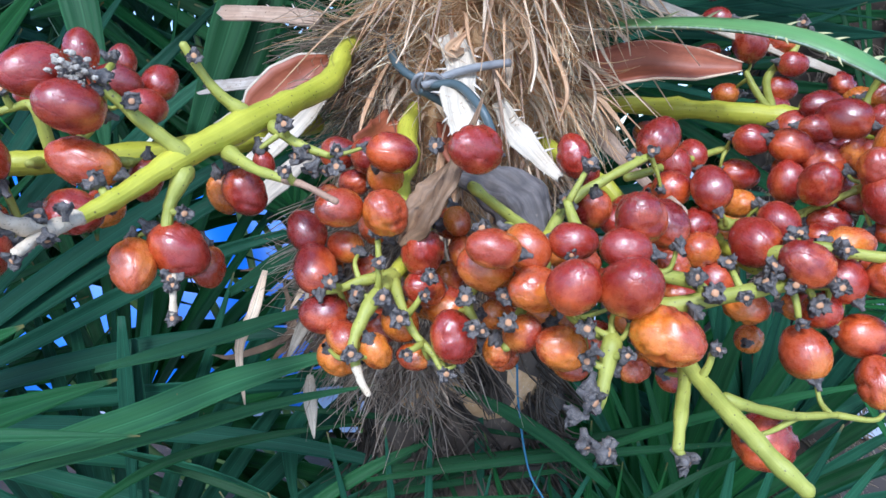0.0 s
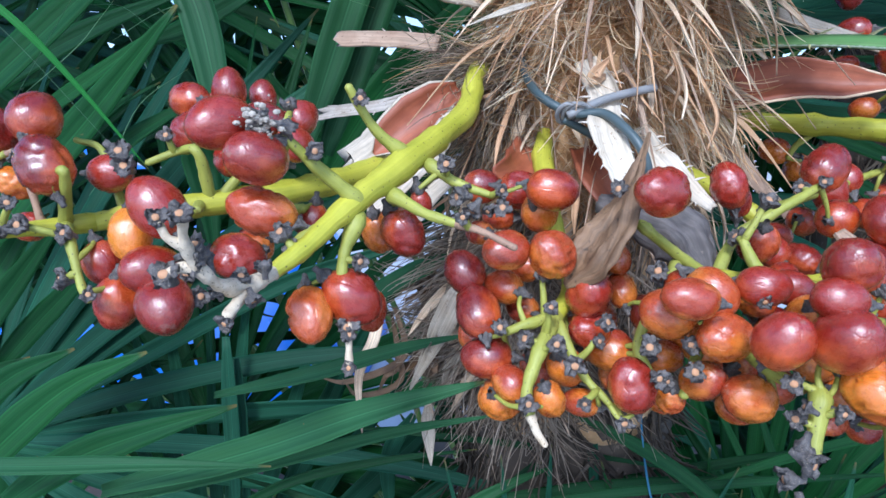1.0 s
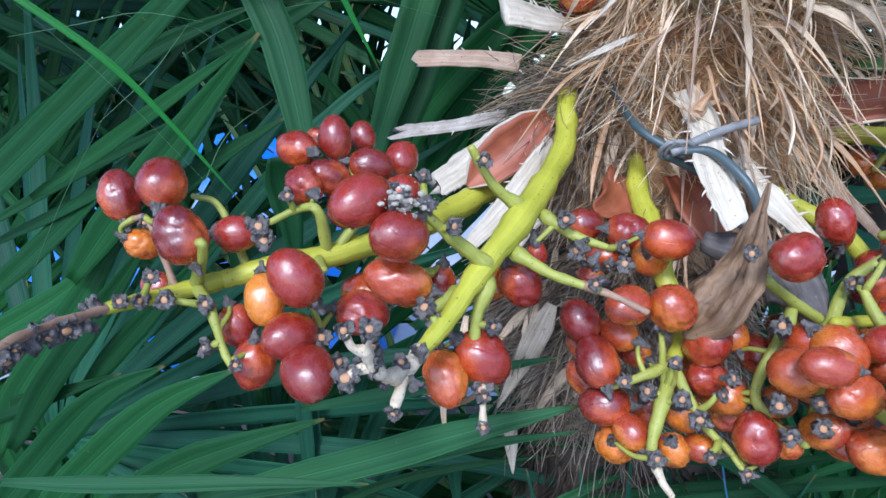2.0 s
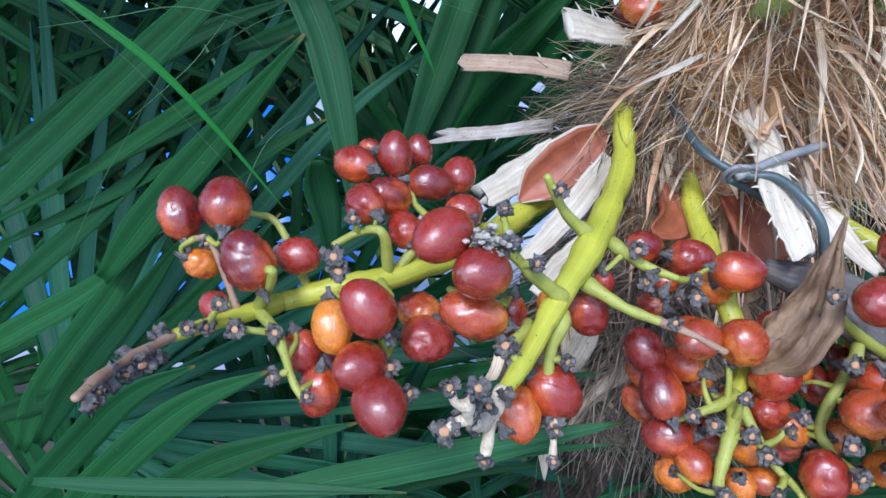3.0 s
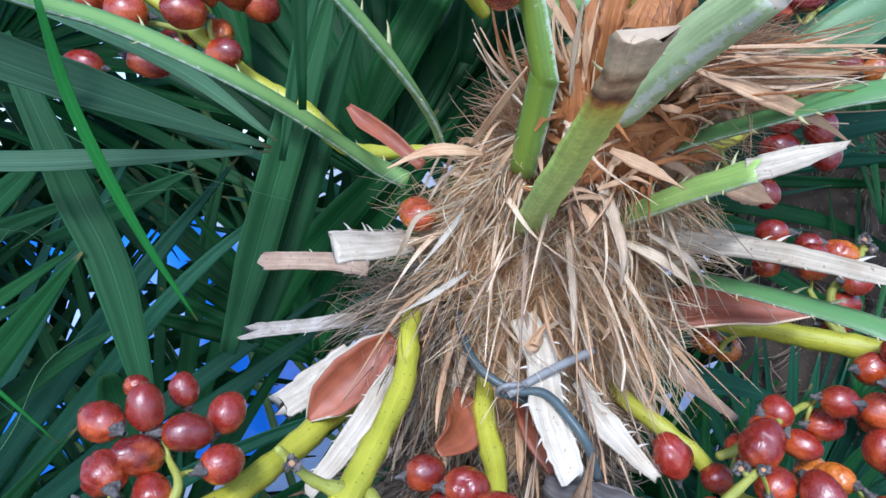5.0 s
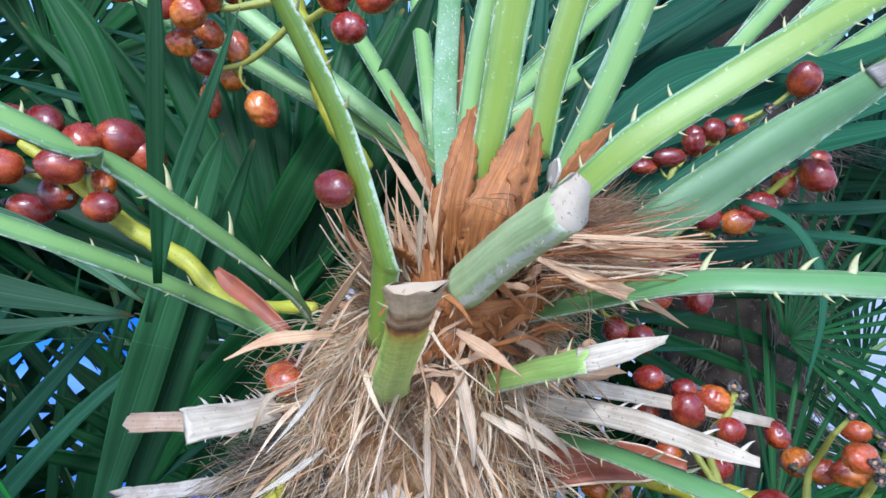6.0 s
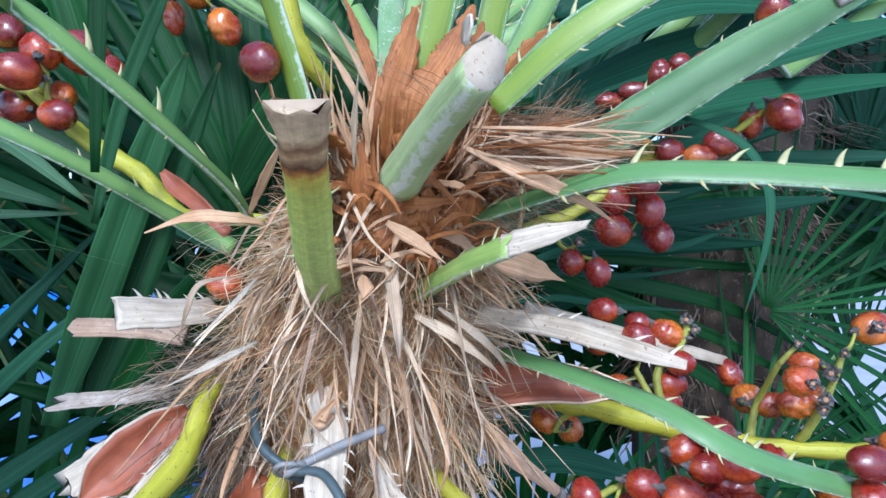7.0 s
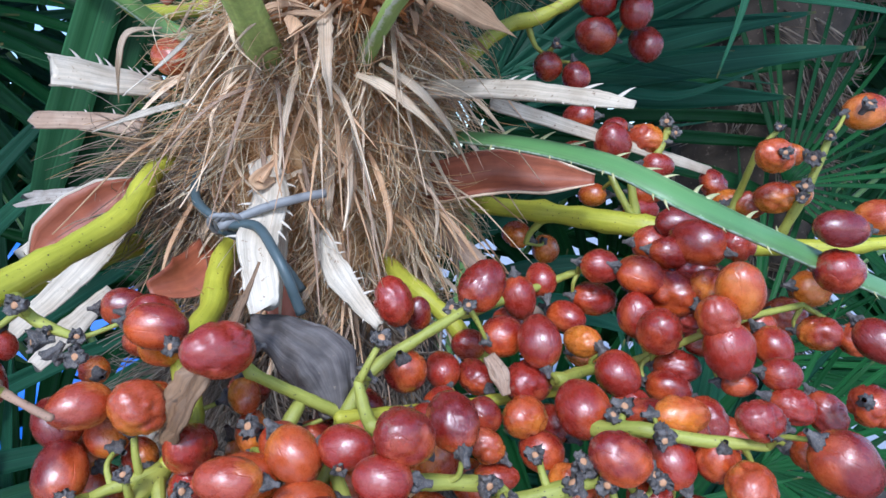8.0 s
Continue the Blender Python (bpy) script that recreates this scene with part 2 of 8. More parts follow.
FIBRE = fibre_material("tan_fibre", [(0.0, (0.68, 0.38, 0.15)), (0.3, (0.88, 0.6, 0.32)), (0.6, (0.96, 0.76, 0.48)), (1.0, (0.97, 0.89, 0.69))])
PALE_FIBRE = fibre_material("bleached_fibre", [(0.0, (0.7, 0.43, 0.22)), (0.35, (0.88, 0.65, 0.4)), (0.7, (0.96, 0.82, 0.59)), (1.0, (0.97, 0.9, 0.74))])
FUZZ = fibre_material("ginger_fibre", [(0.0, (0.62, 0.32, 0.1)), (0.5, (0.86, 0.55, 0.25)), (1.0, (0.95, 0.76, 0.46))])
STRAW_FIBRE = fibre_material("pink_straw_fibre", [(0.0, (0.46, 0.21, 0.09)), (0.5, (0.74, 0.46, 0.26)), (1.0, (0.88, 0.66, 0.45))])
# darker copy of the thatch colours that carries the shade low on the trunk
SHADED_FIBRE = fibre_material("shaded_brown_thatch", [(0.0, (0.05, 0.036, 0.025)), (0.5, (0.12, 0.09, 0.062)), (1.0, (0.24, 0.185, 0.135))])
DEAD_FIBRE = fibre_material("grey_brown_thatch", [(0.0, (0.2, 0.14, 0.095)), (0.5, (0.42, 0.32, 0.23)), (1.0, (0.64, 0.53, 0.41))])
TRUNK = plant_material("matted_fibre", (0.52, 0.29, 0.12), (0.76, 0.5, 0.26), (0.74, 0.55, 0.38), 90.0, 0.9, 0.58, relief=1.0)


# darker than the matted fibre: shade low down and behind is put into it
BARK = plant_material("shaded_brown_bark", (0.05, 0.036, 0.026), (0.12, 0.088, 0.062), (0.24, 0.18, 0.13), 30.0, 0.9, 0.6, relief=1.0)


def leaf_material(name, dark, light, rough=0.42):
    """Palm leaf segment: ribs along it, blue-green bloom, paler and browner ends here and there."""
    m, nt, b = material(name)
    uv = nt.nodes.new("ShaderNodeUVMap")
    sep = nt.nodes.new("ShaderNodeSeparateXYZ")
    nt.links.new(uv.outputs[0], sep.inputs[0])
    mp = nt.nodes.new("ShaderNodeMapping")
    mp.inputs["Scale"].default_value = (14, 0.6, 1)
    nt.links.new(uv.outputs[0], mp.inputs[0])
    ribs = add_node(nt, "ShaderNodeTexNoise", Scale=1.0, Detail=4.0, Roughness=0.6)
    nt.links.new(mp.outputs[0], ribs.inputs["Vector"])
    colour = ramp(nt, ribs.outputs["Fac"], [(0.3, dark), (0.7, light)])
    rib = nt.nodes.new("ShaderNodeMath")
    rib.operation = "PINGPONG"
    nt.links.new(sep.outputs["X"], rib.inputs[0])
    rib.inputs[1].default_value = 0.5
    pale = ramp(nt, rib.outputs[0], [(0.015, (1.7, 1.6, 1.7)), (0.05, (1, 1, 1)), (0.47, (1, 1, 1)), (0.49, (1.6, 1.5, 1.6))])
    colour = mix(nt, 1.0, colour, pale, "MULTIPLY")
    tone = ramp(nt, object_random(nt), [(0.0, (0.6, 0.65, 0.6)), (0.5, (1.0, 1.0, 1.0)), (1.0, (1.5, 1.4, 1.25))])
    colour = mix(nt, 1.0, colour, tone, "MULTIPLY")
    bloom = ramp(nt, noise_of(nt, 9.0, 4.0, 0.6), [(0.45, (0, 0, 0)), (0.75, (0.12, 0.12, 0.12))])
    colour = mix(nt, bloom, colour, (0.05, 0.14, 0.09))
    spots = ramp(nt, noise_of(nt, 120.0, 3.0, 0.6), [(0.74, (0, 0, 0)), (0.78, (0.8, 0.8, 0.8))])
    colour = mix(nt, spots, colour, (0.2, 0.13, 0.05))
    tip = ramp(nt, sep.outputs["Y"], [(0.965, (0, 0, 0)), (1.0, (0.6, 0.6, 0.6))])
    colour = mix(nt, tip, colour, (0.3, 0.2, 0.07))
    nt.links.new(colour, b.inputs["Base Color"])
    b.inputs["Roughness"].default_value = rough
    b.inputs["Specular IOR Level"].default_value = 0.16
    bump(nt, b, ribs.outputs["Fac"], 0.35, 0.0008)
    through_light = nt.nodes.new("ShaderNodeBsdfTranslucent")  # thin blades let some light through
    nt.links.new(mix(nt, 1.0, colour, (1.5, 1.25, 0.5), "MULTIPLY"), through_light.inputs[0])
    both = nt.nodes.new("ShaderNodeMixShader")
    both.inputs[0].default_value = 0.22
    nt.links.new(b.outputs[0], both.inputs[1])
    nt.links.new(through_light.outputs[0], both.inputs[2])
    nt.links.new(both.outputs[0], nt.nodes["Material Output"].inputs[0])
    return m


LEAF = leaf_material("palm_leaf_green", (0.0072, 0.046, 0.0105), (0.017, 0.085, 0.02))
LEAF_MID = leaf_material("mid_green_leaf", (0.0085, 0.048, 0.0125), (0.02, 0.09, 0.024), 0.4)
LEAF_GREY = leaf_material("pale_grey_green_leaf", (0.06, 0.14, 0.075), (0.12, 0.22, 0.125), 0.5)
# brighter copy of the leaf green; the light on some blades is in its colour
LEAF_LIT = leaf_material("lit_leaf_green", (0.022, 0.08, 0.029), (0.042, 0.13, 0.05), 0.38)
LEAF_YOUNG = leaf_material("narrow_bright_leaf", (0.025, 0.17, 0.025), (0.045, 0.25, 0.04))
TAN_LEAF = leaf_material("dead_leaf", (0.14, 0.1, 0.065), (0.32, 0.25, 0.18), 0.7)
LEAF_BLUE = leaf_material("blue_green_leaf", (0.012, 0.062, 0.033), (0.028, 0.102, 0.056), 0.5)
SOIL = plant_material("leaf_litter_soil", (0.035, 0.025, 0.018), (0.09, 0.065, 0.045), (0.2, 0.15, 0.1), 5.0, 0.95, 0.6, relief=1.0)
PAVING = plant_material("pale_concrete", (0.36, 0.37, 0.4), (0.5, 0.51, 0.54), (0.36, 0.35, 0.34), 2.5, 0.85, 0.66)
TARP = plant_material("blue_plastic", (0.02, 0.13, 0.55), (0.035, 0.2, 0.75), (0.2, 0.35, 0.7), 6.0, 0.35, 0.72)
THREAD = plant_material("blue_twine", (0.03, 0.12, 0.2), (0.05, 0.17, 0.27), (0.1, 0.2, 0.25), 90.0, 0.7)


# ---------- shaping ----------
def part(name, bm, mat, parent=None, label="", smooth=True):
    me = bpy.data.meshes.new(name)
    bm.to_mesh(me)
    bm.free()
    if smooth:
        me.polygons.foreach_set("use_smooth", [True] * len(me.polygons))
    for one in mat if isinstance(mat, (list, tuple)) else (mat,):
        me.materials.append(one)
    ob = new(name, me)
    ob.parent = parent
    return tagged(ob, label)


def placed(name, me, parent, m, label=""):
    ob = new(name, me)
    ob.parent = parent
    ob.matrix_basis = m
    return tagged(ob, label)


def thing(name, label, category, group="", kind=""):
    return tagged(new(name), label, category, group, kind)


def curve_points(points, per=6):
    """Samples of a smooth curve through the points."""
    p = [Vector(q) for q in points]
    p = [2 * p[0] - p[1]] + p + [2 * p[-1] - p[-2]]
    out = []
    for i in range(1, len(p) - 2):
        a, b, c, d = p[i - 1:i + 3]
        for k in range(per):
            t = k / per
            out.append(0.5 * (2 * b + (c - a) * t + (2 * a - 5 * b + 4 * c - d) * t * t + (3 * b - a - 3 * c + d) * t ** 3))
    return out + [p[-2]]


def spread(values, n):
    """n values evenly along a broken line through the given ones."""
    if isinstance(values, (int, float)):
        return [values] * n
    return [float(v) for v in np.interp(np.linspace(0, len(values) - 1, n), range(len(values)), values)]


def sweep(points, wide, thick=None, sides=10, facing=(0, -1, 0.2), per=6, wobble=0.0, cut=None, shape="round", bm=None, jag=0.0):
    """A closed tube along the points: half-width and half-thickness along it, its flat face turned to facing.
    shape: round; keel (flat above, rounded below); cup (hollow above). cut: the end's material index."""
    bm = bm or bmesh.new()
    pts = curve_points(points, per) if per > 1 else [Vector(p) for p in points]
    n = len(pts)
    ws, ts = spread(wide, n), spread(thick if thick is not None else wide, n)
    face = Vector(facing).normalized()
    uv = bm.loops.layers.uv.verify()
    rings = []
    for i, p in enumerate(pts):
        tangent = (pts[min(i + 1, n - 1)] - pts[max(i - 1, 0)]).normalized()
        side = tangent.cross(face)
        side = side.normalized() if side.length > 1e-4 else Vector((1, 0, 0))
        up = side.cross(tangent).normalized()
        ring = []
        for k in range(sides):
            a = 2 * math.pi * k / sides
            u, v = math.cos(a), math.sin(a)
            if shape == "keel":
                v = 0.35 * v if v > 0 else v
            elif shape == "cup":
                v = (-0.55 + 0.75 * abs(u)) if v > 0 else v * 0.9
            q = p + side * ws[i] * u + up * ts[i] * v
            if wobble:
                q += (wobble * ws[i]) * (noise.noise_vector(q * 90) * 0.6 + noise.noise_vector(q * 400) * 0.4)
            if jag and i >= n - 2:
                q += tangent * jag * ws[i] * noise.noise(q * 500) * (i - n + 3)
            ring.append(bm.verts.new(q))
        rings.append(ring)
    for j, (r, s) in enumerate(zip(rings, rings[1:])):
        for k in range(sides):
            f = bm.faces.new((r[k], s[k], s[(k + 1) % sides], r[(k + 1) % sides]))
            for loop, (u, v) in zip(f.loops, ((k, j), (k, j + 1), (k + 1, j + 1), (k + 1, j))):
                loop[uv].uv = (u / sides, v / (n - 1))
    bm.faces.new(rings[0])
    end = bm.faces.new(rings[-1][::-1])
    end.smooth = False
    if cut is not None:
        end.material_index = cut
    return bm


def strip(points, width, facing=(0, -1, 0.3), fold=0.25, thick=0.0003, per=5, tip=True, bm=None, twist=0.0, ragged=0.0):
    """A leaf segment: a folded blade with a midrib, tapered to its tip, with its own thickness."""
    bm = bm or bmesh.new()
    uv = bm.loops.layers.uv.verify()
    pts = curve_points(points, per)
    n = len(pts)
    ws = spread(width, n)
    face = Vector(facing).normalized()
    rings = []
    for i, p in enumerate(pts):
        t = i / (n - 1)
        w = ws[i]
        if tip:
            w *= min(1.0, 0.45 + 2.2 * t) * min(1.0, 0.04 + (1 - t) * 2.1) ** 0.8
        tangent = (pts[min(i + 1, n - 1)] - pts[max(i - 1, 0)]).normalized()
        f = face if not twist else Matrix.Rotation(twist * t, 3, tangent) @ face
        side = tangent.cross(f)
        side = side.normalized() if side.length > 1e-4 else Vector((1, 0, 0))
        up = side.cross(tangent).normalized()
        ring = []
        for off in (thick, -thick):
            for u, d in ((-1, 0.0), (-0.5, -0.6), (0, -1.0), (0.5, -0.6), (1, 0.0)):
                q = u * (1 + ragged * (noise.noise(p * 260 + Vector((u * 9, 0, 0))) + 0.6 * noise.noise(p * 800 + Vector((u * 9, 0, 0)))) * (abs(u) == 1))
                ring.append((bm.verts.new(p + side * w * q + up * (w * fold * (d + 0.5) + off)), (u * 0.5 + 0.5, t)))
        rings.append(ring)
    order = [0, 1, 2, 3, 4, 9, 8, 7, 6, 5]
    for r, s in zip(rings, rings[1:]):
        for k in range(10):
            a, b = order[k], order[(k + 1) % 10]
            f = bm.faces.new((r[a][0], r[b][0], s[b][0], s[a][0]))
            for loop, q in zip(f.loops, (r[a], r[b], s[b], s[a])):
                loop[uv].uv = q[1]
    for ring, flip in ((rings[0], 1), (rings[-1], -1)):
        bm.faces.new([ring[k][0] for k in order[::flip]])
    bmesh.ops.recalc_face_normals(bm, faces=bm.faces)
    return bm


def cone_mesh():
    bm = bmesh.new()
    pts = [(0, 0, -0.12), (0, 0, 0.35), (0.05, 0, 0.75), (0.14, 0, 1.0)]
    sweep(pts, [0.17, 0.12, 0.06, 0.008], [0.09, 0.07, 0.04, 0.006], 6, (0, -1, 0), 2, bm=bm)
    me = bpy.data.meshes.new("thorn")
    bm.to_mesh(me)
    bm.free()
    me.polygons.foreach_set("use_smooth", [True] * len(me.polygons))
    return me


THORN_GREEN, THORN_DRY = cone_mesh(), cone_mesh()
THORN_GREEN.materials.append(THORN)
THORN_DRY.materials.append(WHITE_THORN)


def thorns(parent, points, wide, facing, count, length, dry=False, start=0.15, stop=0.95, sides=(-1, 1), lean=0.5, seed=1):
    """Spines along both edges of a petiole, each leaning towards its end."""
    rnd = random.Random(seed)
    pts = curve_points(points, 8)
    ws = spread(wide, len(pts))
    face = Vector(facing).normalized()
    for s in sides:
        for k in range(count):
            t = start + (stop - start) * (k + rnd.uniform(0.1, 0.9)) / count
            i = min(len(pts) - 2, int(t * (len(pts) - 1)))
            tangent = (pts[i + 1] - pts[i]).normalized()
            side = tangent.cross(face).normalized() * s
            up = side.cross(tangent).normalized() * s
            z = (side + tangent * rnd.uniform(0.2, lean * 2) + up * rnd.uniform(-0.2, 0.5)).normalized()
            x = tangent.cross(z).cross(z).normalized() * -1
            y = z.cross(x)
            ln = length * rnd.uniform(0.5, 1.15) * (0.55 if side.z < -0.4 else 1.0)
            m = Matrix((x, y, z)).transposed().to_4x4()
            m = Matrix.Translation(pts[i] + side * ws[i] * 0.92) @ m @ Matrix.Scale(ln, 4)
            placed("thorn", THORN_DRY if dry else THORN_GREEN, parent, m)


# ---------- fruit ----------
def fruit_mesh(mat, seed):
    """A drupe, long along x, with slight dents and shallow creases."""
    bm = bmesh.new()
    bmesh.ops.create_uvsphere(bm, u_segments=34, v_segments=24, radius=1.0)
    rnd = random.Random(seed)
    shift = Vector((rnd.uniform(0, 40), seed * 3.1, 7))
    crease = rnd.choice((0.0, 0.05, 0.09, 0.15, 0.22))
    for v in bm.verts:
        p = v.co.copy()
        p = Vector((p.z, p.x, p.y))
        k = 1 + 0.05 * noise.noise(p * 1.1 + shift) + 0.02 * noise.noise(p * 3.2 + shift) + crease * 0.06 * noise.noise(Vector((p.x * 2, p.y * 5, p.z * 5)) + shift)
        k -= crease * max(0.0, 1 - abs(noise.noise(p * 1.3 + shift * 2)) * 7) * (1 - p.x * p.x)
        k -= crease * 0.2 * max(0.0, 1 - abs(noise.noise(Vector((p.x * 0.9, p.y * 2.4, p.z * 2.4)) + shift * 3)) * 5) * (1 - 0.6 * p.x * p.x)
        p.x *= 1 - 0.06 * p.x
        v.co = p * k
    bmesh.ops.recalc_face_normals(bm, faces=bm.faces)
    me = bpy.data.meshes.new("fruit")
    bm.to_mesh(me)
    bm.free()
    me.polygons.foreach_set("use_smooth", [True] * len(me.polygons))
    me.materials.append(mat)
    return me


FRUIT_MESH = {k: [fruit_mesh(m, 10 * i + j) for j in range(9)] for i, (k, m) in enumerate(FRUIT.items())}


def calyx_mesh(seed):
    """A spent calyx: a tan scar in a ragged dark cup of three worn lobes, on a short stub."""
    rnd = random.Random(seed)
    bm = bmesh.new()
    sides, shift, off = 30, rnd.uniform(0, 6), Vector((seed * 5.0, 1, 2))
    profile = ((0.14, 0.22), (0.32, 0.16), (0.42, -0.02), (0.62, 0.1), (0.8, 0.34), (0.92, 0.2), (0.86, -0.15), (0.6, -0.5), (0.36, -1.0), (0.32, -1.6))
    rings = []
    for n, (r, z) in enumerate(profile):
        ring = []
        for k in range(sides):
            a = 2 * math.pi * k / sides
            lobe = 1 + (0.16 * math.cos(3 * a + shift) + 0.5 * noise.noise(Vector((math.cos(a) * 2.6, math.sin(a) * 2.6, n * 0.5)) + off) if 2 < n < 7 else 0)
            p = Vector((math.cos(a) * r * lobe, math.sin(a) * r * lobe, z + (0.2 * math.cos(3 * a + shift + 1) if 2 < n < 6 else 0)))
            ring.append(bm.verts.new(p + (noise.noise_vector(p * 3.0 + off) * 0.3 + noise.noise_vector(p * 6.0 + off) * 0.2) * (1 if 2 < n < 8 else 0.2)))
        rings.append(ring)
    for n, (r, t) in enumerate(zip(rings, rings[1:])):
        for k in range(sides):
            bm.faces.new((r[(k + 1) % sides], r[k], t[k], t[(k + 1) % sides])).material_index = 1 if n == 0 else 0
    bm.faces.new(rings[0]).material_index = 1
    me = bpy.data.meshes.new("calyx")
    bm.to_mesh(me)
    bm.free()
    me.polygons.foreach_set("use_smooth", [True] * len(me.polygons))
    me.materials.append(CALYX)
    me.materials.append(SCAR)
    return me


CALYX_MESH = [calyx_mesh(i) for i in range(12)]
BRANCH_POINTS = {}


def basis(z, spin=0.0):
    z = Vector(z).normalized()
    x = z.orthogonal().normalized()
    return Matrix((x, z.cross(x), z)).transposed().to_4x4() @ Matrix.Rotation(spin, 4, "Z")


def branch(cluster, name, points, radius, mat=None, wobble=0.2, sides=12, label=""):
    pts = curve_points(points, 8)
    BRANCH_POINTS.setdefault(cluster, []).extend(pts)
    rs = [0.7 * r for r in spread(radius, len(pts))]
    run = 0.0
    for i in range(1, len(pts)):
        run += (pts[i] - pts[i - 1]).length
        rs[i] *= 1 + 0.18 * math.exp(-run / (rs[0] * 1.6)) + 0.22 * noise.noise(pts[i] * 150) + 0.1 * noise.noise(pts[i] * 420)
    if name == "branch":  # rooted inside the stem that carries it
        pts[0] = pts[0] + Vector((0, 0.0022, 0))
    start = (pts[0] - pts[1]).normalized()
    for f in (0.85, 0.5):
        pts.insert(0, pts[0] + start * rs[0] * 0.4)
        rs.insert(0, rs[0] * f)
    end = (pts[-1] - pts[-2]).normalized()
    for k, f in ((0.5, 0.88), (0.85, 0.55), (1.0, 0.15)):
        pts.append(pts[len(pts) - 1] + end * rs[-1] * 0.35)
        rs.append(rs[-1] * f)
    return part(name, sweep(pts, rs, None, sides, per=1, wobble=wobble), mat or (STALK if name == "branch" else STEM), cluster, label)


def fruits(cluster, rows, seed=0):
    """Fruits of one cluster: place, half length and half width in mm, slope of the long axis, skin. Each hangs on its own short stalk."""
    rnd = random.Random(seed)
    for x, y, z, a, b, slope, skin in rows:
        c = Vector((x, y, z))
        a, b = max(a, b), min(a, b)
        near = min(BRANCH_POINTS[cluster], key=lambda q: (q - c).length)
        flat = Vector((math.cos(radians(slope)), 0, -math.sin(radians(slope))))
        full = b * rnd.uniform(1.14, 1.34)  # seen from the front a tilted drupe looks rounder than it is
        if a < full:
            turn = math.acos(math.sqrt(max(0.0, (a * a - b * b) / (full * full - b * b)))) * 0.85
            a = full
        else:
            turn = 0.1
        options = [flat * s * math.cos(turn) + Vector((0, t * math.sin(turn), 0)) for s in (1, -1) for t in (1, -1)]
        long = max(options, key=lambda d: d.dot((near - c).normalized())).normalized()
        side = (Vector((0, 0.3, -1)) - long * long.dot(Vector((0, 0.3, -1)))).normalized()  # the shaded side ripens last
        m = Matrix((long, side, long.cross(side))).transposed().to_4x4() @ Matrix.Rotation(rnd.gauss(0, 0.9), 4, "X")
        m = Matrix.Translation(c) @ m @ Matrix.Diagonal((a / 1000, b / 1000, b / 1000 * rnd.uniform(0.95, 1.05), 1))
        placed("fruit", FRUIT_MESH[skin][rnd.randrange(9)], cluster, m)
        root = c + long * a / 1000 * 0.96
        s = 0.0025 * rnd.uniform(0.8, 1.15)
        placed("calyx", CALYX_MESH[rnd.randrange(12)], cluster, Matrix.Translation(root) @ basis(-long, rnd.uniform(0, 6)) @ Matrix.Scale(s, 4))
        if 0.006 < (near - root).length < 0.017:
            bend = (root + near) / 2 + Vector((rnd.uniform(-1, 1), rnd.uniform(-1, 1), rnd.uniform(-1, 0.5))) * 0.003
            part("stalk", sweep([root, bend, near], [0.0007, 0.0008, 0.0012], None, 7, per=4), STALK, cluster)


def calyxes(cluster, rows, seed=0):
    """Spent calyxes standing on short stubs along the branches."""
    rnd = random.Random(seed + 500)
    for x, y, z in rows:
        c = Vector((x, y, z))
        near = min(BRANCH_POINTS[cluster], key=lambda q: (q - c).length)
        out = c - near
        d = Vector((rnd.uniform(-0.5, 0.5), -0.9, rnd.uniform(-0.3, 0.6)))
        if out.length > 0.002:
            d += out.normalized() * 0.9
        s = 0.0029 * rnd.uniform(0.75, 1.2)
        placed("calyx", CALYX_MESH[rnd.randrange(12)], cluster, Matrix.Translation(c) @ basis(d, rnd.uniform(0, 6)) @ Matrix.Scale(s, 4))
        if 0.004 < out.length < 0.016:
            part("stalk", sweep([near, (near + c) / 2, c - d.normalized() * s], [0.0014, 0.0011, 0.001], None, 7, per=3), STALK, cluster)


def fringe(cluster, points, step=0.006, seed=0, stop=1.0):
    """Spent calyxes crowded along a bare branch."""
    rnd = random.Random(seed + 900)
    pts = curve_points(points, 8)
    run = 0.0
    for a, b in zip(pts, pts[1:int(len(pts) * stop)]):
        run += (b - a).length
        if run > step:
            run = 0.0
            d = Vector((rnd.uniform(-1, 1), rnd.uniform(-1, 0.2), rnd.uniform(-1, 1))).normalized()
            s = 0.003 * rnd.uniform(0.7, 1.25)
            placed("calyx", CALYX_MESH[rnd.randrange(12)], cluster, Matrix.Translation(b + d * rnd.uniform(0.0028, 0.0042)) @ basis(d, rnd.uniform(0, 6)) @ Matrix.Scale(s, 4))


# ---------- palm leaves ----------
def segment(leaf, points, width, facing=(0, -1, 0.35), mat=None, fold=0.3, thick=0.0003, per=5, tip=True, twist=0.0, name="segment"):
    return part(name, strip(points, width, facing, fold, thick, per, tip, twist=twist), mat or LEAF, leaf)


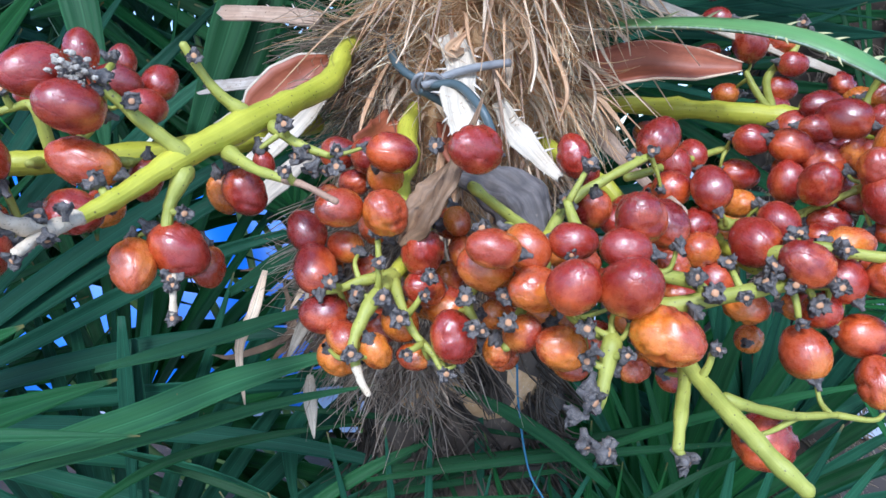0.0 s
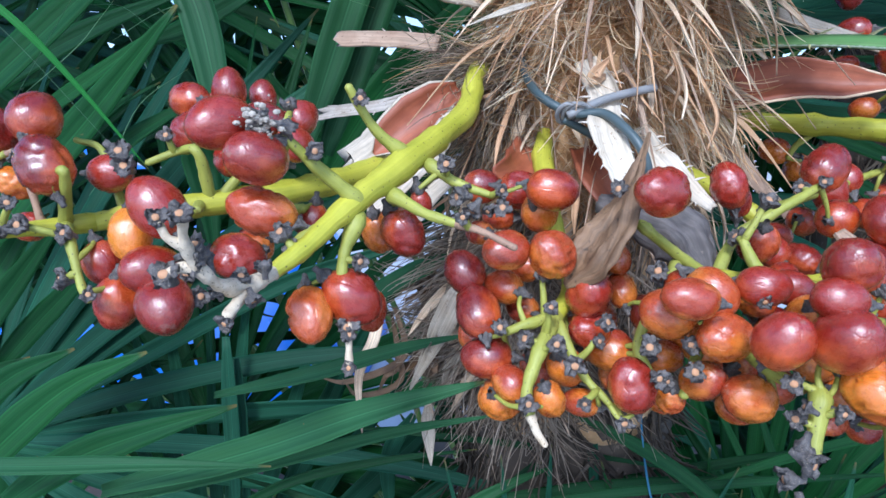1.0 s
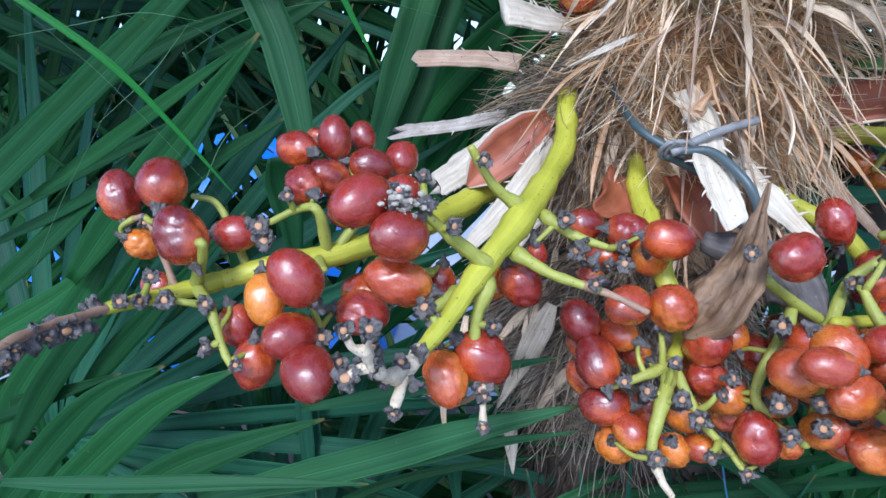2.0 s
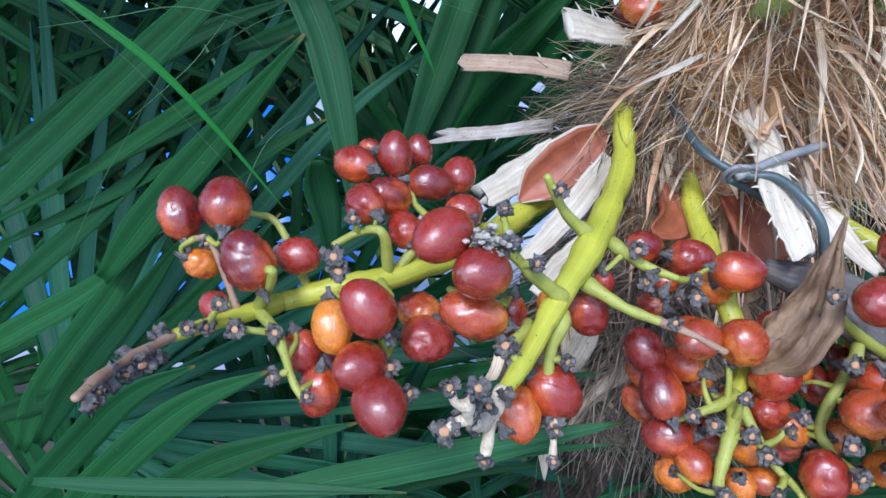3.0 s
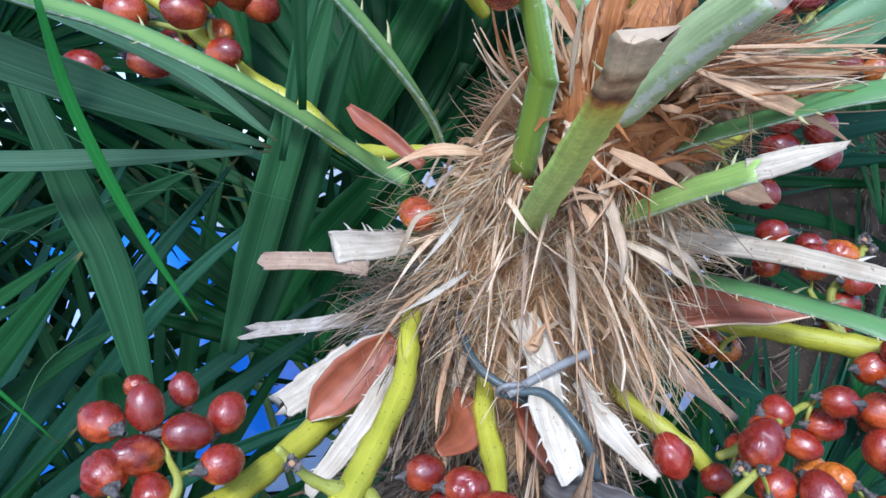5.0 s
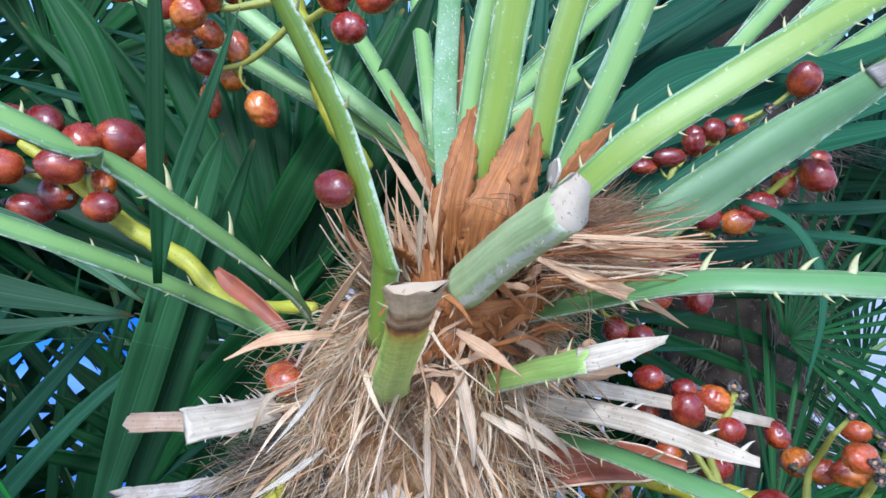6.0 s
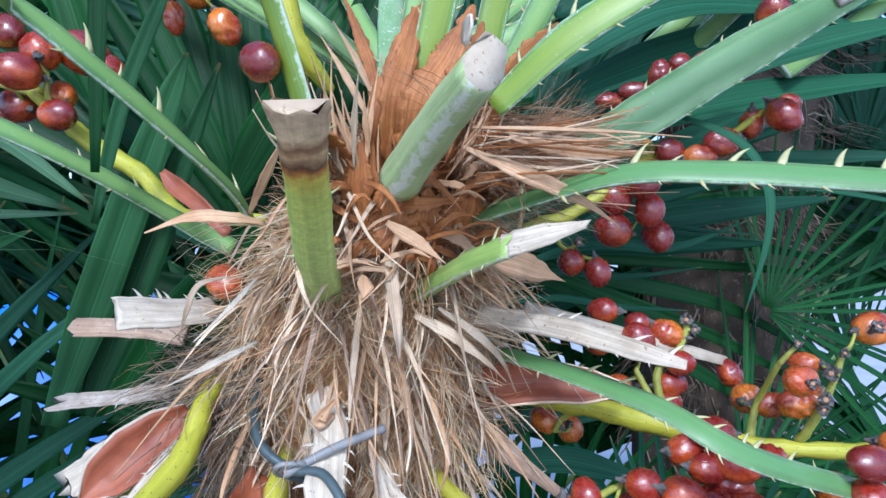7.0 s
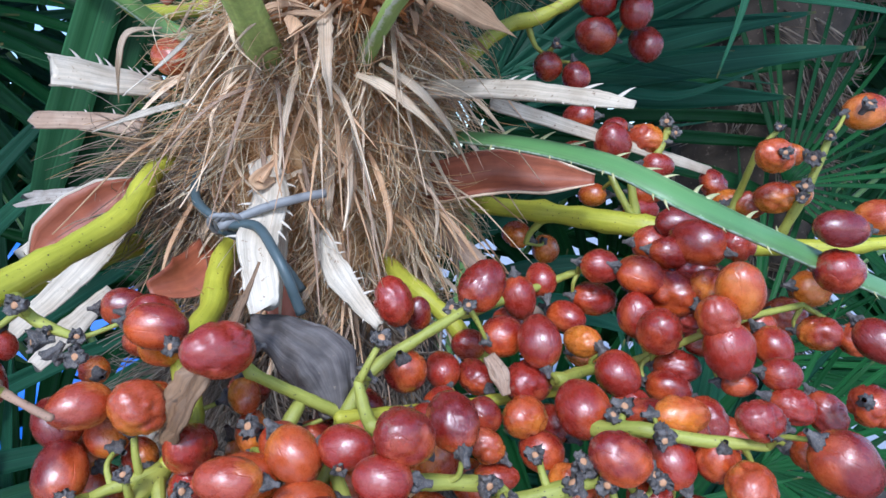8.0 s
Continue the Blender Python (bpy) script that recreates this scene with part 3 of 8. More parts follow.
def fan(hub, axis, normal, count, spread_deg, length, width, droop=0.15, seed=0, mat=None, label="dark green fan palm leaf with stiff pointed segments", stalk=None, group="palm leaves", cut=0.0):
    """A fan palm leaf: stiff segments round a hub, and the petiole that carries it."""
    rnd = random.Random(seed)
    leaf = thing("palm_leaf", label, "palm leaf", group)
    hub, axis, normal = Vector(hub), Vector(axis).normalized(), Vector(normal).normalized()
    normal = (normal - axis * normal.dot(axis)).normalized()
    for k in range(count):
        a = radians(spread_deg) * ((k + 0.5 + rnd.uniform(-0.22, 0.22)) / count - 0.5)
        d = Matrix.Rotation(a, 3, normal) @ axis
        ln = length * (1 - 0.25 * abs(a) / radians(spread_deg)) * rnd.uniform(0.82, 1.08)
        sag = Vector((0, 0, -1)) * droop * ln
        lift = normal * rnd.uniform(-0.06, 0.06) * ln
        pts = [hub + d * ln * t + lift * t + sag * t ** 2.2 * rnd.uniform(0.5, 1.3) for t in (0.02, 0.35, 0.7, 1.0 - cut * rnd.random())]
        segment(leaf, pts, width * rnd.uniform(0.8, 1.15), normal + Vector((rnd.uniform(-0.3, 0.3), rnd.uniform(-0.3, 0.3), rnd.uniform(-0.3, 0.3))), mat, rnd.uniform(0.15, 0.5), twist=rnd.uniform(-0.5, 0.5))
    if stalk:
        part("petiole", sweep([stalk, (Vector(stalk) + hub) / 2 + Vector((0, 0, 0.01)), hub], [0.006, 0.005, 0.004], [0.004, 0.003, 0.002], 8, shape="keel"), PETIOLE, leaf)
    return leaf


# ---------- ground and distance ----------
def sheet(name, x0, x1, y0, y1, z, mat, cells, rough, label, category):
    bm = bmesh.new()
    bmesh.ops.create_grid(bm, x_segments=cells, y_segments=cells, size=0.5)
    for v in bm.verts:
        v.co = Vector((x0 + (v.co.x + 0.5) * (x1 - x0), y0 + (v.co.y + 0.5) * (y1 - y0), z))
        v.co.z += rough * noise.noise(v.co * 3)
    return tagged(part(name, bm, mat), label, category, kind="structure")


sheet("ground", -2000, 2000, -2000, 2000, -0.03, SOIL, 8, 0, "dark soil with leaf litter under the palms", "ground")
sheet("soil_bed", -3.5, 3.5, -0.3, 1.9, 0.0, SOIL, 60, 0.03, "uneven dark planting bed with leaf litter", "soil")
# unseen pale sheet added on the viewer's side to bounce fill light
sheet("pavement", -9, 9, -9, -0.35, -0.01, PAVING, 24, 0.0, "unseen pale concrete added before the bed to bounce light", "pavement")
sheet("pavement", -30, 30, 1.95, 90, -0.01, PAVING, 24, 0.0, "pale concrete paving behind the palms", "pavement")


def tarp():
    bm = bmesh.new()
    bmesh.ops.create_grid(bm, x_segments=40, y_segments=24, size=0.5)
    for v in bm.verts:
        x, y = v.co.x, v.co.y
        heap = max(0.0, 1 - (abs(x) * 2) ** 6) * max(0.0, 1 - (abs(y) * 2) ** 4)
        v.co = Vector((-1.9 + x * 2.9, 2.7 + y * 1.2, 0.002 + heap * (0.84 + 0.22 * noise.noise(Vector((x * 7, y * 4, 3))))))
    ob = tagged(part("plastic_tarp", bm, TARP), "crumpled bright blue plastic tarp lying beyond the palm", "tarp")
    ob.modifiers.new("thickness", "SOLIDIFY").thickness = 0.004


tarp()


# ---------- the palm trunk with its cut petioles ----------
trunk = thing("fan_palm", "fan palm trunk matted with tan fibre and old cut petioles", "palm")
AXIS = [(0.05, 0.6, 0.0), (0.04, 0.52, 0.5), (0.025, 0.415, 0.78), (0.02, 0.364, 0.9), (0.024, 0.342, 0.98), (0.04, 0.315, 1.04), (0.055, 0.3, 1.09)]
AXIS_R = [0.1, 0.085, 0.06, 0.048, 0.046, 0.028, 0.006]
part("trunk_core", sweep(AXIS[2:], AXIS_R[2:], None, 28, (0, -1, 0), 12, wobble=0.16), TRUNK, trunk)
part("trunk_base", sweep(AXIS[:3] + [(0.022, 0.375, 0.875)], AXIS_R[:3] + [0.052], None, 28, (0, -1, 0), 12, wobble=0.16), BARK, trunk, "lower trunk with its shade put into the dark colour")


def axis_at(z):
    zs = [p[2] for p in AXIS]
    return Vector((float(np.interp(z, zs, [p[0] for p in AXIS])), float(np.interp(z, zs, [p[1] for p in AXIS])), z)), float(np.interp(z, zs, AXIS_R))


def strands(name, count, z0, z1, length, out, down, thick, mat, seed, curl=0.25, arc=(-2.6, 2.6), flat=1.0, label="", steps=8):
    """Loose fibres that spring from the trunk and sweep outwards and down, each its own thin ribbon, gathered in tufts."""
    rnd = random.Random(seed)
    verts, faces = [], []
    tuft = 0
    for i in range(count):
        if tuft == 0:
            tuft = rnd.randrange(3, 14)
            tz, ta = rnd.uniform(z0, z1), rnd.uniform(*arc)
            tdir = (rnd.uniform(*out), rnd.uniform(*down), rnd.gauss(0, 0.7))
            tlen = rnd.uniform(*length)
            tbend = Vector((rnd.gauss(0, 1), rnd.gauss(0, 0.7), rnd.gauss(0, 0.7) - 0.6)) * curl
            spine = []
        tuft -= 1
        z, a = tz + rnd.gauss(0, 0.003), ta + rnd.gauss(0, 0.05)
        centre, r = axis_at(z)
        radial = Vector((math.sin(a), -math.cos(a), 0))
        around = Vector((math.cos(a), math.sin(a), 0))
        p = centre + radial * r * rnd.uniform(0.85, 1.1)
        d = (radial * (tdir[0] + rnd.gauss(0, 0.12)) - Vector((0, 0, 1)) * (tdir[1] + rnd.gauss(0, 0.12)) + around * (tdir[2] + rnd.gauss(0, 0.13))).normalized()
        ln = tlen * rnd.uniform(0.6, 1.15)
        bend = tbend + Vector((rnd.gauss(0, 1), rnd.gauss(0, 1), rnd.gauss(0, 0.7))) * curl * 0.3
        w = thick * rnd.uniform(0.5, 1.4)
        gather = rnd.uniform(0.0, 0.5)
        base = len(verts)
        for k in range(steps + 1):
            t = k / steps
            side = d.cross(Vector((0.2, -1, 0.3))).normalized()
            up = side.cross(d).normalized()
            ww = w * (1 - 0.75 * t)
            verts += [p + side * ww, p - side * ww * 0.6 + up * ww * flat, p - side * ww * 0.6 - up * ww * flat]
            p = p + d * ln / steps
            if len(spine) <= k:
                spine.append(p)
            elif gather:
                p = p.lerp(spine[k], gather * t * t)
            d = (d + bend * (1 / steps) + noise.noise_vector(p * 60) * 0.3 + noise.noise_vector(p * 230) * 0.2).normalized()
        for k in range(steps):
            q = base + 3 * k
            for j in range(3):
                faces.append((q + j, q + (j + 1) % 3, q + 3 + (j + 1) % 3, q + 3 + j))
    me = bpy.data.meshes.new(name)
    me.from_pydata(verts, [], faces)
    me.polygons.foreach_set("use_smooth", [True] * len(me.polygons))
    me.materials.append(mat)
    ob = new(name, me)
    ob.parent = trunk
    return tagged(ob, label, kind="stuff")


strands("fibre", 2300, 0.9, 1.035, (0.02, 0.055), (0.1, 0.6), (0.2, 1.1), 0.0003, FIBRE, 3, 1.3, label="long tan fibres hanging in a skirt round the trunk")
strands("fine_fibre", 13000, 0.9, 1.045, (0.006, 0.022), (0.15, 0.8), (-0.3, 1.0), 0.00022, FUZZ, 4, 1.8, label="fine ginger fuzz matted between the long fibres", steps=5)
strands("fibre", 850, 0.925, 1.035, (0.025, 0.065), (0.7, 1.2), (0.0, 0.8), 0.0003, FIBRE, 5, 1.1, arc=(-2.0, -0.85), label="straw-coloured fibres standing out sideways")
strands("fibre", 700, 0.93, 1.04, (0.025, 0.06), (0.6, 1.2), (0.0, 0.8), 0.0003, FIBRE, 6, 1.0, arc=(0.7, 2.1), label="straw-coloured fibres standing out sideways")
strands("side_fibre", 650, 0.93, 0.978, (0.035, 0.075), (0.8, 1.3), (0.0, 0.55), 0.0004, DEAD_FIBRE, 15, 0.9, arc=(-1.75, -0.95), label="weathered grey-brown fibre tufts between the stubs")
strands("fibre_strip", 1900, 0.905, 1.04, (0.02, 0.05), (0.2, 0.8), (0.1, 1.1), 0.00055, PALE_FIBRE, 7, 0.9, arc=(-2.1, 2.1), flat=0.12, label="bleached fibre strips hanging from the sheaths")
strands("thatch", 2600, 0.8, 0.895, (0.03, 0.085), (0.5, 1.1), (0.3, 1.1), 0.0008, DEAD_FIBRE, 38, 1.1, arc=(-1.9, -0.35), flat=0.2, label="grey-brown thatch hanging out beside the trunk")
# these dark strands paint the shade below the crown
strands("shaded_thatch", 2600, 0.5, 0.82, (0.02, 0.06), (0.1, 0.6), (0.5, 1.2), 0.0012, SHADED_FIBRE, 28, 1.3, flat=0.2, label="thatch on the lower trunk coloured dark for its shade")
strands("thatch", 2000, 0.825, 0.905, (0.015, 0.038), (0.1, 0.7), (0.4, 1.2), 0.0009, DEAD_FIBRE, 8, 1.3, flat=0.2, label="grey-brown dead leaf thatch hanging below the crown")
strands("crown_fibre", 1700, 0.985, 1.06, (0.015, 0.035), (0.3, 1.0), (-0.9, 0.3), 0.00032, STRAW_FIBRE, 9, 0.6, arc=(-2.0, 2.0), flat=0.5, label="pinkish straw fibres bristling round the growing point")
strands("crown_fibre", 2600, 1.04, 1.066, (0.03, 0.075), (0.8, 1.3), (-0.3, 0.1), 0.0003, STRAW_FIBRE, 10, 0.35, arc=(0.8, 1.6), flat=0.5, label="pinkish straw fibres combed to one side")


def stub(name, points, wide, thick, mat, facing=(0, -1, 0.3), cut=None, spines=0, length=0.006, dry=True, shape="keel", label="", wobble=0.17, seed=1, sides=(-1, 1), jag=0.5, rim=None):
    """A petiole, whole or cut off, with spines along its edges."""
    ob = part(name, sweep(points, wide, thick, 14, facing, 9, 0.08 if shape == "cup" else wobble, 1 if cut else None, shape, jag=0.0 if shape == "cup" else jag), [mat, cut] if cut else mat, trunk, label)
    if spines:
        thorns(ob, points, wide, facing, spines, length, dry, seed=seed, sides=sides)
    if rim:  # a thin pale margin along both edges of a hollow sheath
        pts = curve_points(points, 8)
        ws = spread(wide, len(pts))
        face = Vector(facing).normalized()
        for s in (-1, 1):
            edge = []
            for i, p in enumerate(pts):
                tangent = (pts[min(i + 1, len(pts) - 1)] - pts[max(i - 1, 0)]).normalized()
                edge.append(p + tangent.cross(face).normalized() * ws[i] * s + face * 0.0004)
            part("sheath_rim", sweep(edge, [0.0003] + [0.0007] * 3 + [0.0003], [0.0005] * 5, 6, facing, 1, 0.3), rim, ob, "pale dry rim")
    return ob


def browning_material():
    """A cut petiole that dries from its end: green, then yellow, a dark rusty ring, then crumpled grey-tan."""
    m, nt, b = material("browning_petiole")
    uv = nt.nodes.new("ShaderNodeUVMap")
    sep = nt.nodes.new("ShaderNodeSeparateXYZ")
    nt.links.new(uv.outputs[0], sep.inputs[0])
    along = nt.nodes.new("ShaderNodeMath")
    along.operation = "MULTIPLY_ADD"
    nt.links.new(noise_of(nt, 130.0, 4.0, 0.6), along.inputs[0])
    along.inputs[1].default_value = 0.14
    nt.links.new(sep.outputs["Y"], along.inputs[2])
    colour = ramp(nt, along.outputs[0], [(0.1, (0.42, 0.52, 0.16)), (0.3, (0.52, 0.64, 0.16)), (0.58, (0.6, 0.66, 0.12)), (0.66, (0.6, 0.46, 0.07)), (0.69, (0.46, 0.17, 0.03)), (0.72, (0.12, 0.05, 0.025)), (0.78, (0.6, 0.38, 0.19)), (0.85, (0.24, 0.12, 0.055)), (0.91, (0.68, 0.48, 0.27)), (1.0, (0.58, 0.41, 0.25))])
    grain = ramp(nt, noise_of(nt, 420.0, 5.0, 0.7), [(0.3, (0.72, 0.72, 0.72)), (0.7, (1.15, 1.15, 1.15))])
    mp = nt.nodes.new("ShaderNodeMapping")
    mp.inputs["Scale"].default_value = (14, 0.8, 1)
    nt.links.new(uv.outputs[0], mp.inputs[0])
    st = add_node(nt, "ShaderNodeTexNoise", Scale=1.0, Detail=5.0, Roughness=0.65)
    nt.links.new(mp.outputs[0], st.inputs["Vector"])
    lines = ramp(nt, st.outputs["Fac"], [(0.3, (0.72, 0.78, 0.7)), (0.7, (1.2, 1.15, 1.15))])
    colour = mix(nt, 1.0, colour, lines, "MULTIPLY")
    nt.links.new(mix(nt, 1.0, colour, grain, "MULTIPLY"), b.inputs["Base Color"])
    b.inputs["Roughness"].default_value = 0.55
    bump(nt, b, noise_of(nt, 300.0, 5.0, 0.7), 0.7, 0.0007)
    return m


BROWNING = browning_material()
# cut stubs that point towards the viewer
cut_stub = stub("petiole_stub", [(0.0400, 0.2680, 1.0425), (0.0490, 0.2380, 1.0560), (0.0585, 0.2075, 1.0672)], [0.0096, 0.0094, 0.0092], [0.0078, 0.007, 0.006], PETIOLE_GREY, (-0.4, -0.65, 0.62), PALE_DRY, 8, 0.006, False, shape="round", label="short green petiole stub with a pale dry cut end", seed=3, wobble=0.08, jag=0.3)
part("splinter", strip([(0.0535, 0.2085, 1.0725), (0.0540, 0.2058, 1.0760), (0.0542, 0.2040, 1.0792)], 0.0024, (-0.5, -0.6, 0.62), 0.4, 0.0005, 4, ragged=0.2), WHITE_DRY, cut_stub)
stub("petiole_stub", [(0.012, 0.298, 0.998), (0.0109, 0.2500, 1.0162), (0.0121, 0.2180, 1.0310), (0.0127, 0.1985, 1.0397), (0.0131, 0.1880, 1.0452), (0.0129, 0.1775, 1.0505)], [0.0072, 0.0064, 0.0058, 0.0054, 0.0056, 0.0071], [0.0048, 0.0042, 0.0038, 0.0036, 0.003, 0.0016], BROWNING, (0, -0.4, 1), TORN, 3, 0.004, False, label="bright green petiole stub browning to a withered grey cut end", seed=4, jag=0.5)
stub("petiole_stub", [(0.0455, 0.2960, 0.9985), (0.0595, 0.2560, 1.0122), (0.0712, 0.2350, 1.0192)], [0.0045, 0.0046, 0.0044], [0.0046, 0.0044, 0.004], STUB_GREEN, (-0.35, -0.7, 0.5), None, 4, 0.006, False, label="yellowing green petiole stub with a bleached tip", seed=5)
stub("petiole_stub_end", [(0.0698, 0.2375, 1.0186), (0.0735, 0.2330, 1.0202), (0.0820, 0.2300, 1.0226), (0.0935, 0.2262, 1.0257)], [0.0042, 0.004, 0.0037, 0.001], [0.0036, 0.0028, 0.002, 0.0008], PALE_DRY, (-0.1, -0.9, 0.4), label="bleached split tip", jag=1.5, wobble=0.25)
# bleached stubs standing out sideways
stub("petiole_stub", [(0.0705, 0.3000, 0.9897), (0.1017, 0.2750, 0.9860), (0.1218, 0.2530, 0.9810), (0.1335, 0.2430, 0.9778)], [0.0055, 0.0052, 0.0045, 0.002], [0.003, 0.003, 0.002, 0.001], PALE_DRY, (0, -0.8, 0.6), None, 4, 0.006, label="long bleached petiole stub split at the tip", seed=6)
stub("petiole_stub", [(0.1014, 0.3300, 0.9872), (0.1508, 0.3350, 0.9731), (0.2092, 0.3400, 0.9560)], [0.0045, 0.004, 0.003], [0.002, 0.002, 0.001], PALE_DRY, (0, -0.8, 0.6), label="long bleached petiole stub")
stub("petiole_stub", [(-0.0360, 0.3220, 0.9917), (-0.045, 0.309, 0.992), (-0.066, 0.29, 0.9945)], [0.0062, 0.0062, 0.0068], [0.003, 0.003, 0.0028], WHITE_DRY, (0, -0.9, 0.4), WHITE_DRY, 6, 0.005, label="short white dry petiole stub with spines", seed=7)
stub("petiole_stub", [(-0.0558, 0.3450, 0.9767), (-0.0767, 0.3500, 0.9798), (-0.108, 0.354, 0.981)], [0.005, 0.0046, 0.0046], [0.003, 0.003, 0.002], TAN_DRY, (0, -0.9, 0.4), GREY_DRY, 2, 0.004, label="weathered brown petiole stub", seed=8)
stub("petiole_stub", [(-0.0627, 0.3450, 0.9516), (-0.0895, 0.3550, 0.9469), (-0.117, 0.362, 0.944)], [0.0036, 0.0034, 0.0042], [0.002, 0.0016, 0.0008], GREY_DRY, (0, -0.9, 0.4), None, 1, 0.004, label="grey split petiole stub", seed=9, wobble=0.3, jag=2.5)
# sheath bases that open below the crown
stub("sheath", [(-0.0649, 0.3150, 0.9450), (-0.0794, 0.3150, 0.9324), (-0.097, 0.319, 0.92)], [0.004, 0.0075, 0.0068], [0.0025, 0.0025, 0.002], WHITE_DRY, (-0.3, -0.9, 0.3), None, 5, 0.004, wobble=0.24, label="bleached edge of an old leaf sheath", seed=10, sides=(-1,))
stub("sheath", [(-0.0447, 0.3080, 0.9525), (-0.0525, 0.3020, 0.9469), (-0.0633, 0.2980, 0.9388), (-0.0737, 0.2960, 0.9305), (-0.0813, 0.2950, 0.9229)], [0.003, 0.0085, 0.0105, 0.0085, 0.001], [0.004, 0.008, 0.0095, 0.007, 0.001], SHEATH, (0, -1, 0.1), shape="cup", rim=WHITE_DRY, label="hollow red-brown leaf sheath")
stub("sheath", [(-0.0439, 0.2970, 0.9418), (-0.0590, 0.2900, 0.9219), (-0.0811, 0.2800, 0.8993)], [0.0045, 0.0058, 0.003], [0.002, 0.002, 0.001], WHITE_DRY, (0, -1, 0.2), None, 5, 0.003, wobble=0.24, label="bleached sheath strip with ragged edges", seed=11)
stub("sheath", [(-0.0491, 0.2900, 0.9122), (-0.0632, 0.2850, 0.8989), (-0.0749, 0.2800, 0.8857)], [0.003, 0.005, 0.003], [0.002, 0.002, 0.001], WHITE_DRY, (0, -1, 0.2), wobble=0.24, label="bleached sheath strip")
stub("sheath", [(0.0078, 0.2930, 0.9616), (0.013, 0.282, 0.948), (0.0118, 0.2650, 0.9328), (0.0165, 0.25, 0.914)], [0.0055, 0.0068, 0.0072, 0.005], [0.002, 0.002, 0.002, 0.001], WHITE_DRY, (0.1, -1, 0.2), None, 7, 0.0045, wobble=0.24, label="white torn sheath with toothed edges", seed=12)
stub("sheath", [(0.0300, 0.2900, 0.9339), (0.0380, 0.2760, 0.9192), (0.053, 0.264, 0.903)], [0.003, 0.0055, 0.002], [0.002, 0.002, 0.001], WHITE_DRY, (-0.2, -1, 0.2), None, 5, 0.004, wobble=0.24, label="white torn sheath with toothed edges", seed=13)
stub("sheath", [(0.0589, 0.3200, 0.9464), (0.0927, 0.3350, 0.9173), (0.13, 0.348, 0.885)], [0.0042, 0.0046, 0.002], [0.002, 0.002, 0.001], TAN_DRY, (0, -1, 0.3), None, 4, 0.003, label="tan dry sheath strip", seed=14)
stub("sheath", [(-0.0128, 0.3000, 0.9269), (-0.0190, 0.2850, 0.9186), (-0.0294, 0.2750, 0.9156)], [0.008, 0.009, 0.003], [0.004, 0.005, 0.002], SHEATH, (0, -1, 0.1), shape="cup", label="small red-brown leaf sheath")
stub("sheath", [(0.0082, 0.3000, 0.9270), (0.0125, 0.2850, 0.9165), (0.0197, 0.2750, 0.9032)], [0.005, 0.008, 0.006], [0.004, 0.005, 0.002], SHEATH, (0, -1, 0.1), shape="cup", label="small red-brown leaf sheath")
stub("sheath", [(0.0687, 0.3250, 0.9501), (0.0998, 0.3150, 0.9562), (0.1232, 0.3100, 0.9545), (0.1416, 0.3050, 0.9531)], [0.009, 0.0095, 0.0075, 0.002], [0.008, 0.0085, 0.006, 0.001], SHEATH, (0.1, -1, 0.3), shape="cup", rim=TORN, label="hollow red-brown spathe opened sideways")
stub("sheath", [(-0.0290, 0.3120, 1.0240), (-0.0420, 0.3180, 1.0362), (-0.0530, 0.3250, 1.0445), (-0.0595, 0.3294, 1.0512)], [0.0025, 0.0036, 0.004, 0.0015], [0.002, 0.003, 0.003, 0.001], SHEATH, (0, -1, 0.1), shape="cup", label="small red-brown leaf sheath")
# orange-brown sheaths round the growing point
def papery(points, wide, facing=(0, -1, 0.1), mat=None, name="papery_sheath", fold=0.35, label="orange-brown papery sheath"):
    part(name, strip(points, wide * 0.8, facing, fold * 0.55, 0.0004, 22, ragged=0.45), mat or SPEAR, trunk, label)


papery([(0.0297, 0.2900, 1.0351), (0.0333, 0.2750, 1.0632), (0.0411, 0.2780, 1.0900), (0.0514, 0.2850, 1.1176)], 0.0068, (-0.3, -1, 0.1))
papery([(0.0372, 0.2850, 1.0416), (0.0373, 0.2700, 1.0690), (0.0439, 0.2750, 1.0895), (0.0486, 0.2830, 1.1096)], 0.0062, (0.3, -1, 0.1))
papery([(0.0433, 0.2850, 1.0347), (0.0477, 0.2650, 1.0664), (0.0583, 0.2680, 1.0862), (0.0676, 0.2720, 1.1061)], 0.0095, (0, -1, 0.1), fold=0.2)
papery([(0.0566, 0.2850, 1.0403), (0.0595, 0.2680, 1.0700), (0.0675, 0.2720, 1.0884), (0.0716, 0.2760, 1.1015)], 0.0075, (0.5, -1, 0.1))
papery([(0.0731, 0.2850, 1.0568), (0.0804, 0.2700, 1.0795), (0.0890, 0.2680, 1.0904), (0.0974, 0.2660, 1.0988)], 0.0052, (0.4, -1, 0.1))
papery([(0.0331, 0.3000, 1.0723), (0.0301, 0.3100, 1.0940), (0.0251, 0.3160, 1.1093), (0.0194, 0.3190, 1.1251)], 0.0035)
papery([(0.0401, 0.2900, 1.0914), (0.0438, 0.2950, 1.1121), (0.0463, 0.2980, 1.1309), (0.0493, 0.3000, 1.1499)], 0.0034)
papery([(0.0203, 0.2850, 1.0427), (0.0187, 0.2750, 1.0518), (0.0151, 0.2620, 1.0565), (0.0110, 0.2500, 1.0586)], 0.006, (0, -0.7, 0.7))
papery([(0.0256, 0.2900, 1.0108), (0.0279, 0.2810, 1.0261), (0.0291, 0.2770, 1.0406), (0.0303, 0.2740, 1.0567)], 0.0048, (-0.2, -1, 0.2), fold=0.15)
